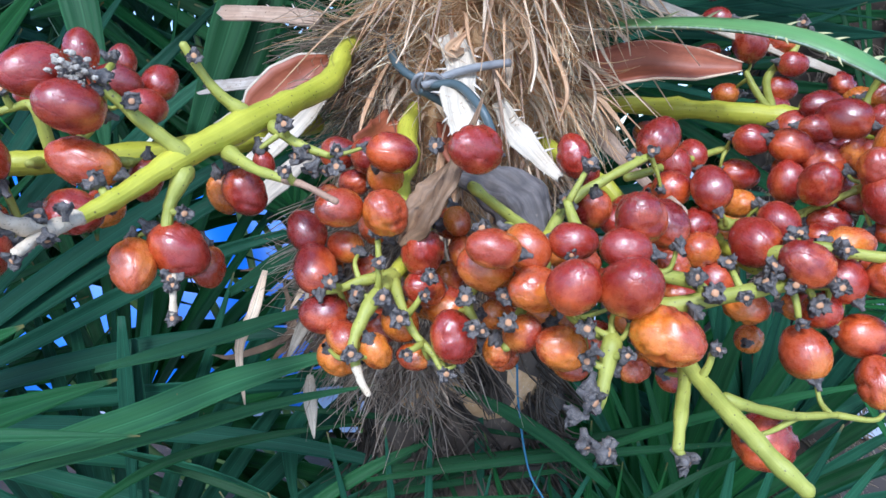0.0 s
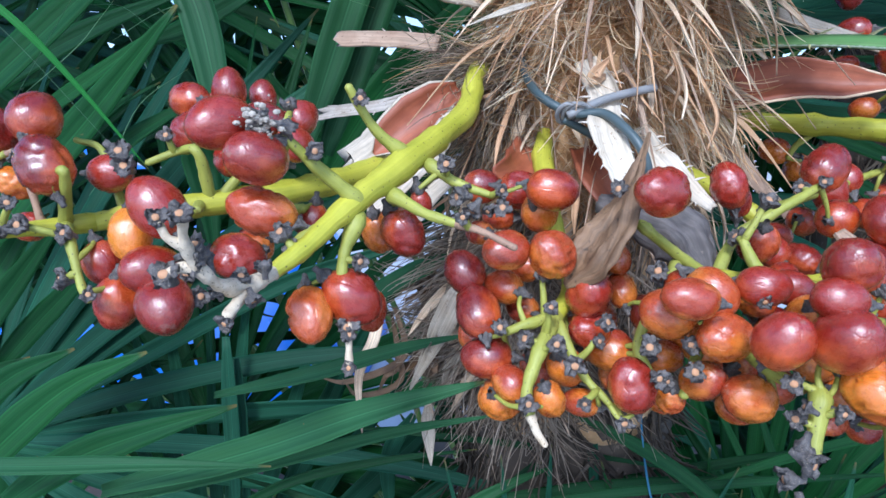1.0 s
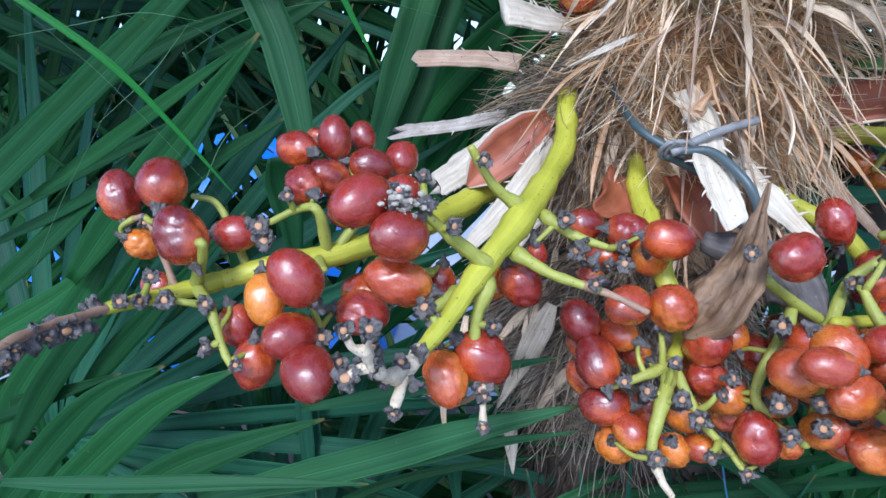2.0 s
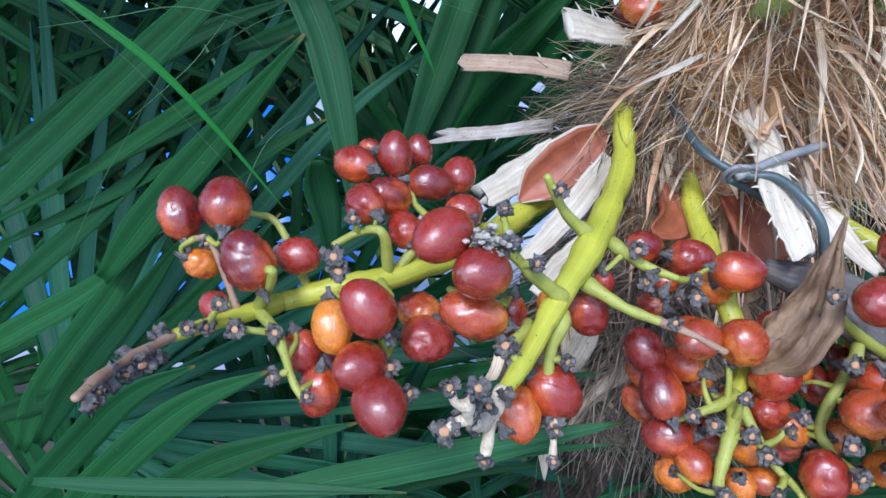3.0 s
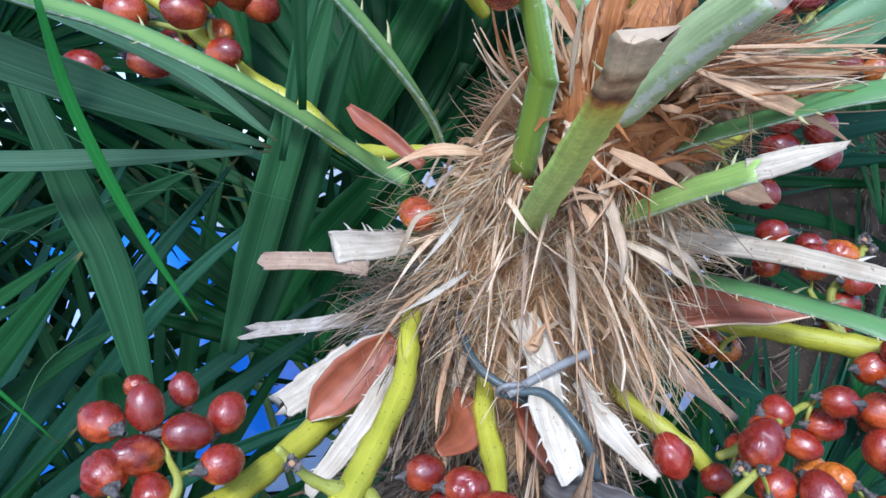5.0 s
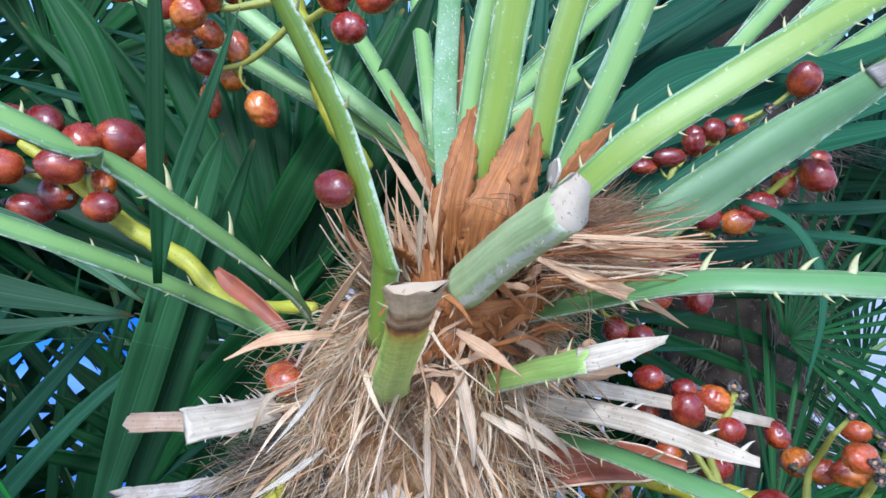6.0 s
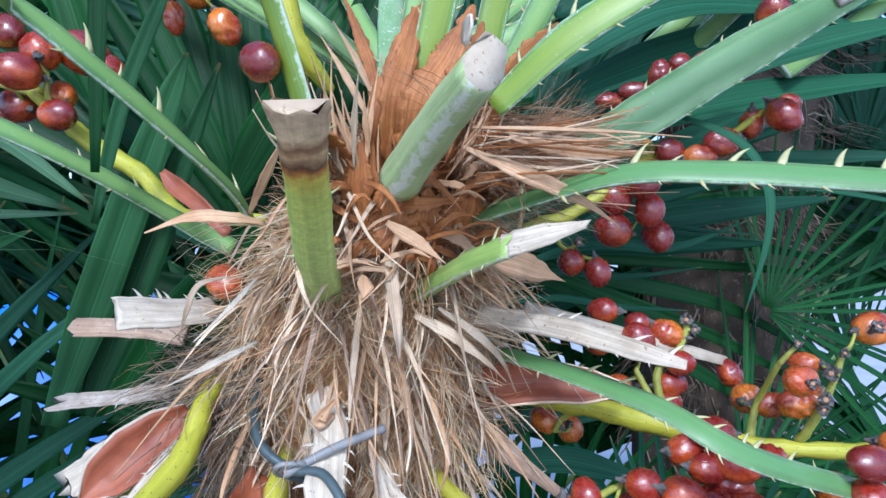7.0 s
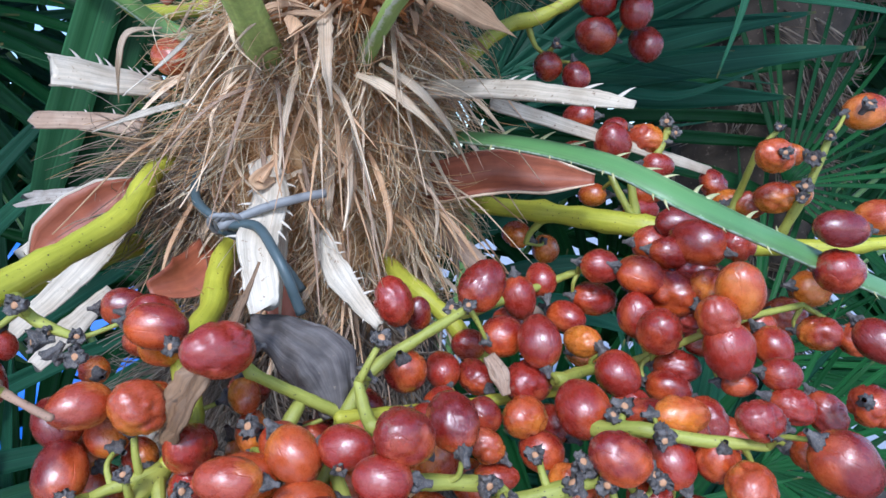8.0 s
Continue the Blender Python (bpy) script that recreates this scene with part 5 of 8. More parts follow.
fruits(left, [
    (-0.1794, 0.2220, 0.9348, 8.1, 8.6, 80, "r"),
    (-0.1970, 0.2270, 0.9302, 8.9, 7.1, 70, "r"),
    (-0.1684, 0.2090, 0.9199, 9.7, 8.2, 65, "r"),
    (-0.1584, 0.2260, 0.9172, 7.5, 6.6, 0, "r"),
    (-0.1909, 0.2260, 0.9142, 6.1, 5.5, 40, "o"),
    (-0.1869, 0.2250, 0.8994, 6.0, 4.9, 10, "r"),
    (-0.1441, 0.2100, 0.8997, 8.3, 6.6, 80, "y"),
    (-0.1309, 0.2020, 0.9082, 9.9, 7.8, 58, "r"),
    (-0.1541, 0.2110, 0.8902, 7.7, 6.2, 75, "r"),
    (-0.1485, 0.2070, 0.8788, 8.8, 7.0, 100, "r"),
    (-0.1340, 0.2030, 0.8896, 7.9, 7.6, 20, "r"),
    (-0.1275, 0.1950, 0.8812, 8.4, 7.8, 40, "r"),
    (-0.1160, 0.2220, 0.8904, 9.2, 7.9, 10, "r"),
    (-0.1205, 0.2500, 0.8892, 8.4, 7.5, 0, "o"),
], 1)
fruits(left, [
    (-0.1087, 0.1970, 0.9326, 8.5, 7.6, 160, "r"),
    (-0.0978, 0.1940, 0.9229, 7.8, 7.5, 20, "r"),
    (-0.0995, 0.2020, 0.9072, 10.6, 7.5, 20, "o"),
    (-0.0755, 0.2060, 0.8815, 9.8, 8.2, 40, "r"),
    (-0.1441, 0.2580, 0.9431, 8.3, 6.9, 10, "r"),
    (-0.1298, 0.2590, 0.9463, 8.5, 6.3, 85, "r"),
    (-0.1225, 0.2760, 0.9457, 6.7, 5.4, 80, "r"),
    (-0.1434, 0.2850, 0.9455, 5.0, 4.5, 0, "r"),
    (-0.1174, 0.2600, 0.9361, 8.8, 6.8, 10, "r"),
    (-0.1070, 0.2730, 0.9368, 7.6, 6.7, 120, "r"),
    (-0.1384, 0.2440, 0.9311, 7.4, 7.0, 30, "r"),
    (-0.1306, 0.2520, 0.9325, 8.2, 7.2, 35, "r"),
    (-0.1249, 0.2450, 0.9218, 6.7, 6.3, 50, "r"),
], 2)
fruits(left, [
    (-0.1046, 0.2540, 0.9266, 7.1, 6.7, 10, "r"),
    (-0.0887, 0.2160, 0.9022, 7.2, 5.2, 100, "r"),
    (-0.0622, 0.2310, 0.8980, 8.7, 7.4, 60, "r"),
    (-0.0564, 0.2350, 0.9074, 4.9, 3.8, 80, "r"),
    (-0.0865, 0.2000, 0.8778, 8.2, 7.0, 70, "o"),
    (-0.0725, 0.2220, 0.8735, 7.6, 5.8, 85, "o"),
    (-0.0715, 0.2400, 0.8965, 7.6, 6.4, 80, "o"),
    (-0.1474, 0.2260, 0.8795, 5.7, 5.0, 0, "r"),
    (-0.0354, 0.2670, 0.9110, 7.7, 6.7, 0, "r"),
    (-0.0211, 0.2550, 0.9105, 8.6, 7.3, 10, "r"),
    (-0.0125, 0.2350, 0.9120, 9.2, 7.0, 10, "r"),
    (-0.0148, 0.2460, 0.9030, 7.3, 6.9, 60, "y"),
    (-0.0360, 0.2450, 0.8957, 5.0, 4.6, 0, "o"),
], 3)
crust = bmesh.new()
crust_rnd = random.Random(5)
for k in range(110):
    spot = Vector((-0.0961, 0.1920, 0.9325)) + Vector((crust_rnd.gauss(0, 0.0026), crust_rnd.gauss(0, 0.0018), crust_rnd.gauss(0, 0.0026)))
    bmesh.ops.create_icosphere(crust, subdivisions=1, radius=crust_rnd.choice((0.0002, 0.0003, 0.0004, 0.0006, 0.001)), matrix=Matrix.Translation(spot) @ Matrix.Rotation(crust_rnd.uniform(0, 6), 4, "X") @ Matrix.Diagonal((1.25, 0.8, 1, 1)))
tagged(part("crust", crust, CRUST, left, "pale crumbly crust on the stalks", smooth=False), kind="stuff")
fringe(left, [(-0.1775, 0.2110, 0.9005), (-0.1879, 0.1963, 0.9009), (-0.1893, 0.1820, 0.9022), (-0.1893, 0.1670, 0.9045), (-0.1893, 0.1530, 0.9045)], 0.0036, 1)
fringe(left, [(-0.0478, 0.2320, 0.9158), (-0.0406, 0.2300, 0.9098), (-0.0330, 0.2280, 0.9077), (-0.0275, 0.2250, 0.9052)], 0.004, 2)
fringe(left, [(-0.0872, 0.2000, 0.9253), (-0.0938, 0.1950, 0.9334), (-0.0982, 0.1950, 0.9349)], 0.0045, 3)
calyxes(left, [(-0.0918, 0.2050, 0.9383), (-0.0741, 0.2220, 0.9410), (-0.0475, 0.2280, 0.9206), (-0.0295, 0.2240, 0.9123), (-0.0417, 0.2030, 0.9059), (-0.1398, 0.2280, 0.9297), (-0.1403, 0.2000, 0.9247), (-0.1390, 0.2000, 0.9206), (-0.1587, 0.2000, 0.9010), (-0.1596, 0.1980, 0.8874), (-0.1485, 0.1930, 0.8842), (-0.1254, 0.2050, 0.8883), (-0.1686, 0.1950, 0.9039), (-0.1748, 0.2000, 0.9097), (-0.1859, 0.2200, 0.9225), (-0.0829, 0.1970, 0.9248), (-0.0880, 0.1900, 0.8989), (-0.0720, 0.2030, 0.8927), (-0.0911, 0.1900, 0.9031), (-0.1191, 0.2000, 0.8823)], 1)

branch(left, "stem_tip", [(-0.0755, 0.2010, 0.8740), (-0.0752, 0.2000, 0.8690), (-0.0750, 0.1995, 0.8630)], [0.0016, 0.0014, 0.0018], GREY_STEM, 0.4)
calyxes(left, [(-0.0757, 0.2000, 0.8735), (-0.0748, 0.1990, 0.8715), (-0.0750, 0.1985, 0.8615), (-0.0970, 0.1630, 0.8850), (-0.1062, 0.1540, 0.8985), (-0.1050, 0.1500, 0.9115), (-0.0990, 0.1480, 0.9125), (-0.0960, 0.1720, 0.8945), (-0.1010, 0.1570, 0.9010)], 31)

middle = thing("fruit_cluster", "dense cluster of orange-red wrinkled palm fruits below the trunk", "palm fruit", "fruit clusters")
branch(middle, "stem", [(-0.0065, 0.3100, 0.9322), (-0.0089, 0.2900, 0.9197), (-0.0076, 0.2750, 0.9088), (-0.0101, 0.2500, 0.8989), (-0.0043, 0.2380, 0.8795), (-0.0103, 0.2280, 0.8700)], [0.0044, 0.0068, 0.0068, 0.0056, 0.0044, 0.0038])
branch(middle, "branch", [(-0.0103, 0.2280, 0.8700), (-0.0165, 0.2140, 0.8646), (-0.0219, 0.2060, 0.8527), (-0.0208, 0.2040, 0.8454)], [0.004, 0.0034, 0.0026, 0.0022])
branch(middle, "stem_tip", [(-0.0208, 0.2040, 0.8454), (-0.0189, 0.2020, 0.8409), (-0.0165, 0.2000, 0.8378)], [0.0022, 0.0018, 0.0016], GREY_STEM, 0.3)
branch(middle, "branch", [(-0.0106, 0.2260, 0.8706), (-0.0214, 0.2200, 0.8692), (-0.0286, 0.2200, 0.8663)], [0.0032, 0.0024, 0.0018])
branch(middle, "branch", [(-0.0108, 0.2240, 0.8692), (-0.0041, 0.2120, 0.8562), (0.0023, 0.2080, 0.8496), (0.0082, 0.2060, 0.8433)], [0.003, 0.002, 0.0018, 0.0014])
branch(middle, "stem", [(0.0244, 0.2750, 0.9018), (0.0317, 0.2560, 0.8889), (0.0363, 0.2500, 0.8837), (0.0458, 0.2400, 0.8674)], [0.0028, 0.003, 0.003, 0.0028])
branch(middle, "branch", [(0.0295, 0.2300, 0.8874), (0.0156, 0.2220, 0.8644), (0.0178, 0.2150, 0.8555)], [0.003, 0.0024, 0.002])
branch(middle, "branch", [(0.0398, 0.2250, 0.8715), (0.0316, 0.2150, 0.8595), (0.0270, 0.2100, 0.8502)], [0.003, 0.0024, 0.002])
branch(middle, "branch", [(0.0398, 0.2250, 0.8715), (0.0478, 0.2050, 0.8615), (0.0517, 0.1900, 0.8606)], [0.003, 0.0024, 0.002])
branch(middle, "branch", [(0.0541, 0.1850, 0.8614), (0.0507, 0.1800, 0.8498), (0.0489, 0.1780, 0.8441)], [0.0034, 0.003, 0.0022])
fringe(middle, [(0.0524, 0.1800, 0.8645), (0.0450, 0.1750, 0.8501), (0.0433, 0.1720, 0.8402), (0.0483, 0.1720, 0.8338)], 0.005, 6)
fruits(middle, [
    (-0.0411, 0.2320, 0.8836, 8.3, 6.9, 60, "r"),
    (-0.0278, 0.2200, 0.8937, 7.6, 6.5, 0, "o"),
    (-0.0130, 0.2220, 0.8920, 8.2, 7.6, 50, "o"),
    (-0.0276, 0.2320, 0.8790, 6.6, 5.8, 10, "o"),
    (-0.0367, 0.2230, 0.8724, 8.4, 7.4, 70, "r"),
    (-0.0334, 0.2220, 0.8575, 8.8, 7.1, 0, "r"),
    (-0.0289, 0.2240, 0.8421, 7.8, 7.3, 60, "o"),
    (-0.0259, 0.2150, 0.8509, 6.4, 5.6, 40, "o"),
    (-0.0006, 0.2240, 0.8785, 8.1, 7.6, 100, "r"),
    (0.0134, 0.2380, 0.8767, 5.9, 5.1, 80, "o"),
    (0.0193, 0.2050, 0.8776, 9.0, 7.7, 20, "o"),
    (0.0317, 0.2070, 0.8838, 7.9, 7.2, 40, "o"),
    (0.0349, 0.2010, 0.8717, 9.0, 7.4, 10, "o"),
    (0.0416, 0.1830, 0.8763, 8.1, 7.3, 100, "r"),
], 4)
fruits(middle, [
    (0.0098, 0.2050, 0.8546, 9.2, 7.3, 75, "r"),
    (0.0436, 0.2020, 0.8528, 8.4, 7.0, 20, "o"),
    (0.0078, 0.2300, 0.8584, 8.9, 7.7, 20, "o"),
    (-0.0080, 0.2210, 0.8551, 7.2, 6.5, 60, "o"),
    (-0.0148, 0.2070, 0.8495, 6.3, 5.4, 70, "o"),
    (-0.0028, 0.2170, 0.8442, 5.7, 4.6, 0, "o"),
    (0.0322, 0.2100, 0.8549, 6.8, 6.3, 120, "o"),
    (0.0254, 0.2260, 0.8570, 6.6, 5.8, 10, "o"),
    (0.0570, 0.1820, 0.8769, 8.8, 8.3, 90, "r"),
    (0.0672, 0.1810, 0.8639, 9.4, 8.3, 20, "o"),
    (0.0553, 0.2300, 0.8758, 6.2, 5.5, 30, "o"),
    (0.0474, 0.2180, 0.8577, 5.8, 5.1, 0, "o"),
    (0.0114, 0.2400, 0.8881, 5.7, 5.1, 70, "o"),
    (-0.0208, 0.2380, 0.8702, 5.8, 5.2, 20, "o"),
], 5)
fruits(middle, [
    (0.0153, 0.2040, 0.9135, 8.4, 7.4, 10, "r"),
    (-0.0280, 0.2620, 0.8999, 6.5, 5.4, 0, "r"),
    (0.0249, 0.2160, 0.8470, 5.7, 5.1, 80, "o"),
    (0.0884, 0.2260, 0.8651, 7.3, 4.7, 0, "o"),
    (0.0465, 0.2320, 0.8787, 6.2, 5.4, 0, "o"),
    (0.0100, 0.2500, 0.8859, 6.2, 6.6, 0, "r"),
    (0.0655, 0.2000, 0.8469, 5.3, 4.4, 0, "o"),
    (0.0020, 0.2360, 0.8577, 5.9, 5.6, 0, "o"),
    (0.0328, 0.2300, 0.8641, 5.7, 5.3, 0, "o"),
    (0.0202, 0.1900, 0.8856, 8.2, 6.1, 10, "o"),
    (0.0275, 0.2150, 0.8831, 7.0, 5.9, 10, "r"),
    (0.0455, 0.2050, 0.8860, 7.5, 6.1, 0, "r"),
], 6)
fruits(middle, [
    (-0.0354, 0.2450, 0.8564, 8.3, 6.9, 30, "o"),
    (-0.0190, 0.2500, 0.8831, 6.9, 6.0, 30, "o"),
    (0.0085, 0.2500, 0.8642, 7.8, 6.7, 60, "o"),
    (0.0257, 0.2450, 0.8658, 7.6, 6.7, 50, "r"),
    (0.0426, 0.2400, 0.8571, 8.0, 7.0, 30, "o"),
    (0.0121, 0.2350, 0.8479, 7.3, 6.2, 80, "o"),
    (0.0282, 0.2350, 0.8398, 7.0, 6.0, 30, "o"),
    (0.0510, 0.2350, 0.8486, 7.5, 6.5, 0, "o"),
    (0.0617, 0.2250, 0.8486, 7.9, 6.6, 40, "r"),
    (0.0705, 0.2250, 0.8719, 7.4, 6.6, 60, "o"),
    (0.0681, 0.2150, 0.8601, 7.6, 6.5, 20, "o"),
    (-0.0156, 0.2350, 0.8495, 7.0, 6.2, 60, "r"),
    (-0.0025, 0.2450, 0.8590, 6.8, 6.2, 0, "o"),
], 26)
fruits(middle, [
    (0.0695, 0.2350, 0.8790, 7.5, 6.3, 20, "r"),
    (0.0772, 0.2000, 0.8570, 7.8, 6.9, 60, "y"),
    (0.0779, 0.2150, 0.8491, 7.5, 6.6, 20, "o"),
    (0.0539, 0.2350, 0.8361, 7.0, 6.0, 20, "o"),
    (0.0379, 0.2500, 0.8731, 6.8, 6.0, 30, "r"),
], 27)
calyxes(middle, [(-0.0161, 0.2220, 0.8853), (-0.0218, 0.2140, 0.8664), (-0.0144, 0.2120, 0.8771), (-0.0129, 0.2080, 0.8666), (-0.0072, 0.2070, 0.8602), (-0.0048, 0.2020, 0.8502), (0.0021, 0.2080, 0.8739), (0.0003, 0.2100, 0.8671), (0.0128, 0.2000, 0.8688), (0.0183, 0.2000, 0.8585), (0.0241, 0.2000, 0.8698), (0.0077, 0.2040, 0.8433), (0.0029, 0.2050, 0.9142), (0.0186, 0.2150, 0.8884), (-0.0219, 0.2000, 0.8507), (0.0262, 0.2000, 0.8613), (0.0466, 0.1850, 0.8641), (-0.0300, 0.2120, 0.8705), (0.0251, 0.2000, 0.8696), (0.0148, 0.1960, 0.8608), (0.0464, 0.1820, 0.8556), (0.0561, 0.1780, 0.8588)], 2)

right = thing("fruit_cluster", "heavy cluster of wine-red palm fruits on a thick yellow-green stem", "palm fruit", "fruit clusters")
branch(right, "stem", [(0.052, 0.325, 0.92), (0.0595, 0.3100, 0.9136), (0.0786, 0.2920, 0.8992), (0.0982, 0.2850, 0.8776), (0.1183, 0.2700, 0.8778), (0.1248, 0.2450, 0.8708)], [0.005, 0.0056, 0.0056, 0.005, 0.0042, 0.0036])
branch(right, "branch", [(0.1118, 0.2450, 0.8880), (0.1269, 0.2600, 0.8864), (0.1441, 0.2620, 0.8885), (0.1639, 0.2500, 0.9015)], [0.0036, 0.0028, 0.0024, 0.0018])
branch(right, "branch", [(0.0415, 0.2300, 0.8811), (0.0515, 0.2400, 0.8951), (0.0659, 0.2420, 0.9043), (0.0829, 0.2480, 0.9128)], [0.003, 0.0028, 0.0026, 0.002])
branch(right, "branch", [(0.0837, 0.2750, 0.9033), (0.1226, 0.2900, 0.9139), (0.1323, 0.2920, 0.9168)], [0.0026, 0.0022, 0.0016])
branch(right, "branch", [(0.0156, 0.2247, 0.9014), (0.0285, 0.2310, 0.8915), (0.0418, 0.2360, 0.8826)], [0.0026, 0.003, 0.0032])
branch(right, "stem", [(0.0418, 0.2280, 0.8846), (0.0774, 0.2500, 0.8782), (0.1145, 0.2550, 0.8813)], [0.003, 0.003, 0.0034])
branch(right, "branch", [(0.0623, 0.2000, 0.8786), (0.0828, 0.2050, 0.8742), (0.0890, 0.2050, 0.8704)], [0.003, 0.003, 0.0026])
branch(right, "branch", [(0.1182, 0.2250, 0.8798), (0.1282, 0.2150, 0.8839), (0.1442, 0.2100, 0.8822), (0.1610, 0.2050, 0.8823)], [0.004, 0.003, 0.0028, 0.002])
branch(right, "branch", [(0.0747, 0.2050, 0.8656), (0.0976, 0.2050, 0.8702), (0.1181, 0.2100, 0.8729), (0.1382, 0.2150, 0.8717)], [0.004, 0.0036, 0.0032, 0.0026])
branch(right, "branch", [(0.0528, 0.2150, 0.8862), (0.0501, 0.2200, 0.8892), (0.0480, 0.2250, 0.8963)], [0.003, 0.0028, 0.0022])
branch(right, "branch", [(0.0801, 0.1950, 0.8489), (0.0752, 0.1850, 0.8397), (0.0722, 0.1780, 0.8319)], [0.003, 0.0028, 0.0022])
branch(right, "branch", [(0.0767, 0.2050, 0.8629), (0.0799, 0.1950, 0.8516), (0.0855, 0.1780, 0.8429), (0.0919, 0.1650, 0.8356), (0.0984, 0.1600, 0.8299)], [0.0036, 0.0036, 0.0036, 0.0036, 0.003])
branch(right, "branch", [(0.0873, 0.1820, 0.8445), (0.1088, 0.1900, 0.8370), (0.1312, 0.2000, 0.8329)], [0.0026, 0.0022, 0.0016])
branch(right, "branch", [(0.1639, 0.2500, 0.9015), (0.1877, 0.2620, 0.9044), (0.2122, 0.2700, 0.9063)], [0.0022, 0.002, 0.0016])
fruits(right, [
    (0.0581, 0.2640, 0.9114, 9.3, 7.2, 75, "r"),
    (0.0669, 0.2750, 0.9045, 6.5, 4.8, 90, "r"),
    (0.0877, 0.2550, 0.9183, 9.6, 8.0, -50, "r"),
    (0.1059, 0.2830, 0.9087, 8.8, 6.8, 80, "r"),
    (0.1169, 0.2920, 0.9131, 7.0, 6.4, 80, "r"),
    (0.1390, 0.2940, 0.9051, 9.5, 7.2, 10, "r"),
    (0.1376, 0.2830, 0.9202, 7.7, 6.8, 10, "r"),
    (0.1510, 0.2760, 0.9177, 9.9, 7.5, 20, "r"),
    (0.1651, 0.2830, 0.9250, 8.6, 6.4, 10, "r"),
    (0.1760, 0.2830, 0.9172, 9.1, 8.4, 60, "r"),
    (0.1732, 0.2450, 0.9171, 10.1, 8.1, 70, "o"),
    (0.1665, 0.2380, 0.9000, 9.9, 7.9, 80, "r"),
    (0.1475, 0.2480, 0.9033, 8.4, 7.8, 60, "r"),
    (0.1491, 0.2720, 0.9027, 9.1, 7.4, 80, "r"),
], 7)
fruits(right, [
    (0.0955, 0.2580, 0.9000, 7.9, 7.3, 0, "r"),
    (0.1064, 0.2470, 0.9007, 8.6, 7.5, 80, "r"),
    (0.1369, 0.2980, 0.8818, 8.3, 6.9, 10, "y"),
    (0.1337, 0.2490, 0.8889, 8.1, 7.5, 60, "r"),
    (0.0617, 0.2450, 0.8930, 7.9, 7.2, 80, "r"),
    (0.0752, 0.2620, 0.8869, 6.4, 6.0, 70, "r"),
    (0.0870, 0.2630, 0.8839, 6.5, 6.1, 30, "r"),
    (0.1036, 0.2500, 0.8864, 8.6, 7.7, 10, "r"),
    (0.1001, 0.2380, 0.8789, 7.6, 7.1, 20, "o"),
    (0.1171, 0.2320, 0.8829, 8.8, 8.5, 60, "r"),
    (0.1527, 0.2520, 0.8823, 7.7, 6.1, 10, "r"),
    (0.1437, 0.2220, 0.8847, 9.1, 6.1, 5, "o"),
    (0.1198, 0.2050, 0.8802, 9.2, 7.4, 30, "r"),
    (0.1386, 0.2160, 0.8736, 8.2, 7.1, 70, "r"),
], 8)
fruits(right, [
    (0.1501, 0.2110, 0.8756, 6.9, 6.1, 80, "r"),
    (0.1579, 0.2040, 0.8901, 6.9, 5.7, 20, "r"),
    (0.1520, 0.1970, 0.8751, 6.8, 6.5, 0, "o"),
    (0.1898, 0.2520, 0.8963, 7.1, 6.5, 60, "r"),
    (0.1729, 0.2430, 0.8866, 6.1, 5.1, 0, "r"),
    (0.2171, 0.2880, 0.8974, 10.2, 8.1, 20, "r"),
    (0.2331, 0.2970, 0.9067, 9.3, 7.9, 10, "o"),
    (0.1827, 0.2350, 0.8917, 6.6, 5.5, 10, "r"),
    (0.1717, 0.1900, 0.8844, 9.4, 8.0, 40, "r"),
    (0.1741, 0.2050, 0.8802, 6.1, 5.5, 0, "r"),
    (0.1823, 0.2800, 0.8996, 7.1, 6.0, 80, "o"),
    (0.0612, 0.1900, 0.8950, 7.9, 7.3, 60, "r"),
    (0.0740, 0.2050, 0.8919, 7.7, 7.2, 70, "r"),
    (0.0860, 0.2350, 0.8806, 6.8, 6.1, 70, "r"),
], 9)
fruits(right, [
    (0.0736, 0.2500, 0.8799, 6.1, 5.5, 0, "r"),
    (0.0859, 0.2250, 0.8755, 6.1, 5.1, 40, "o"),
    (0.0564, 0.1850, 0.8871, 7.3, 6.0, 10, "r"),
    (0.2145, 0.2350, 0.9026, 7.0, 6.4, 60, "r"),
    (0.1254, 0.2100, 0.8497, 8.7, 7.8, 80, "o"),
    (0.1470, 0.2150, 0.8545, 9.3, 7.4, 10, "r"),
    (0.1475, 0.2050, 0.8415, 8.4, 6.9, 90, "o"),
    (0.1277, 0.2500, 0.8423, 6.0, 5.6, 0, "o"),
    (0.1422, 0.2450, 0.8571, 6.7, 5.6, 0, "o"),
    (0.1090, 0.2000, 0.8237, 11.0, 9.7, 30, "r"),
    (0.1403, 0.2350, 0.8774, 10.4, 7.3, 15, "r"),
    (0.1480, 0.2250, 0.8771, 7.0, 6.4, 60, "r"),
    (0.1569, 0.2550, 0.8885, 7.9, 6.2, 0, "r"),
], 10)
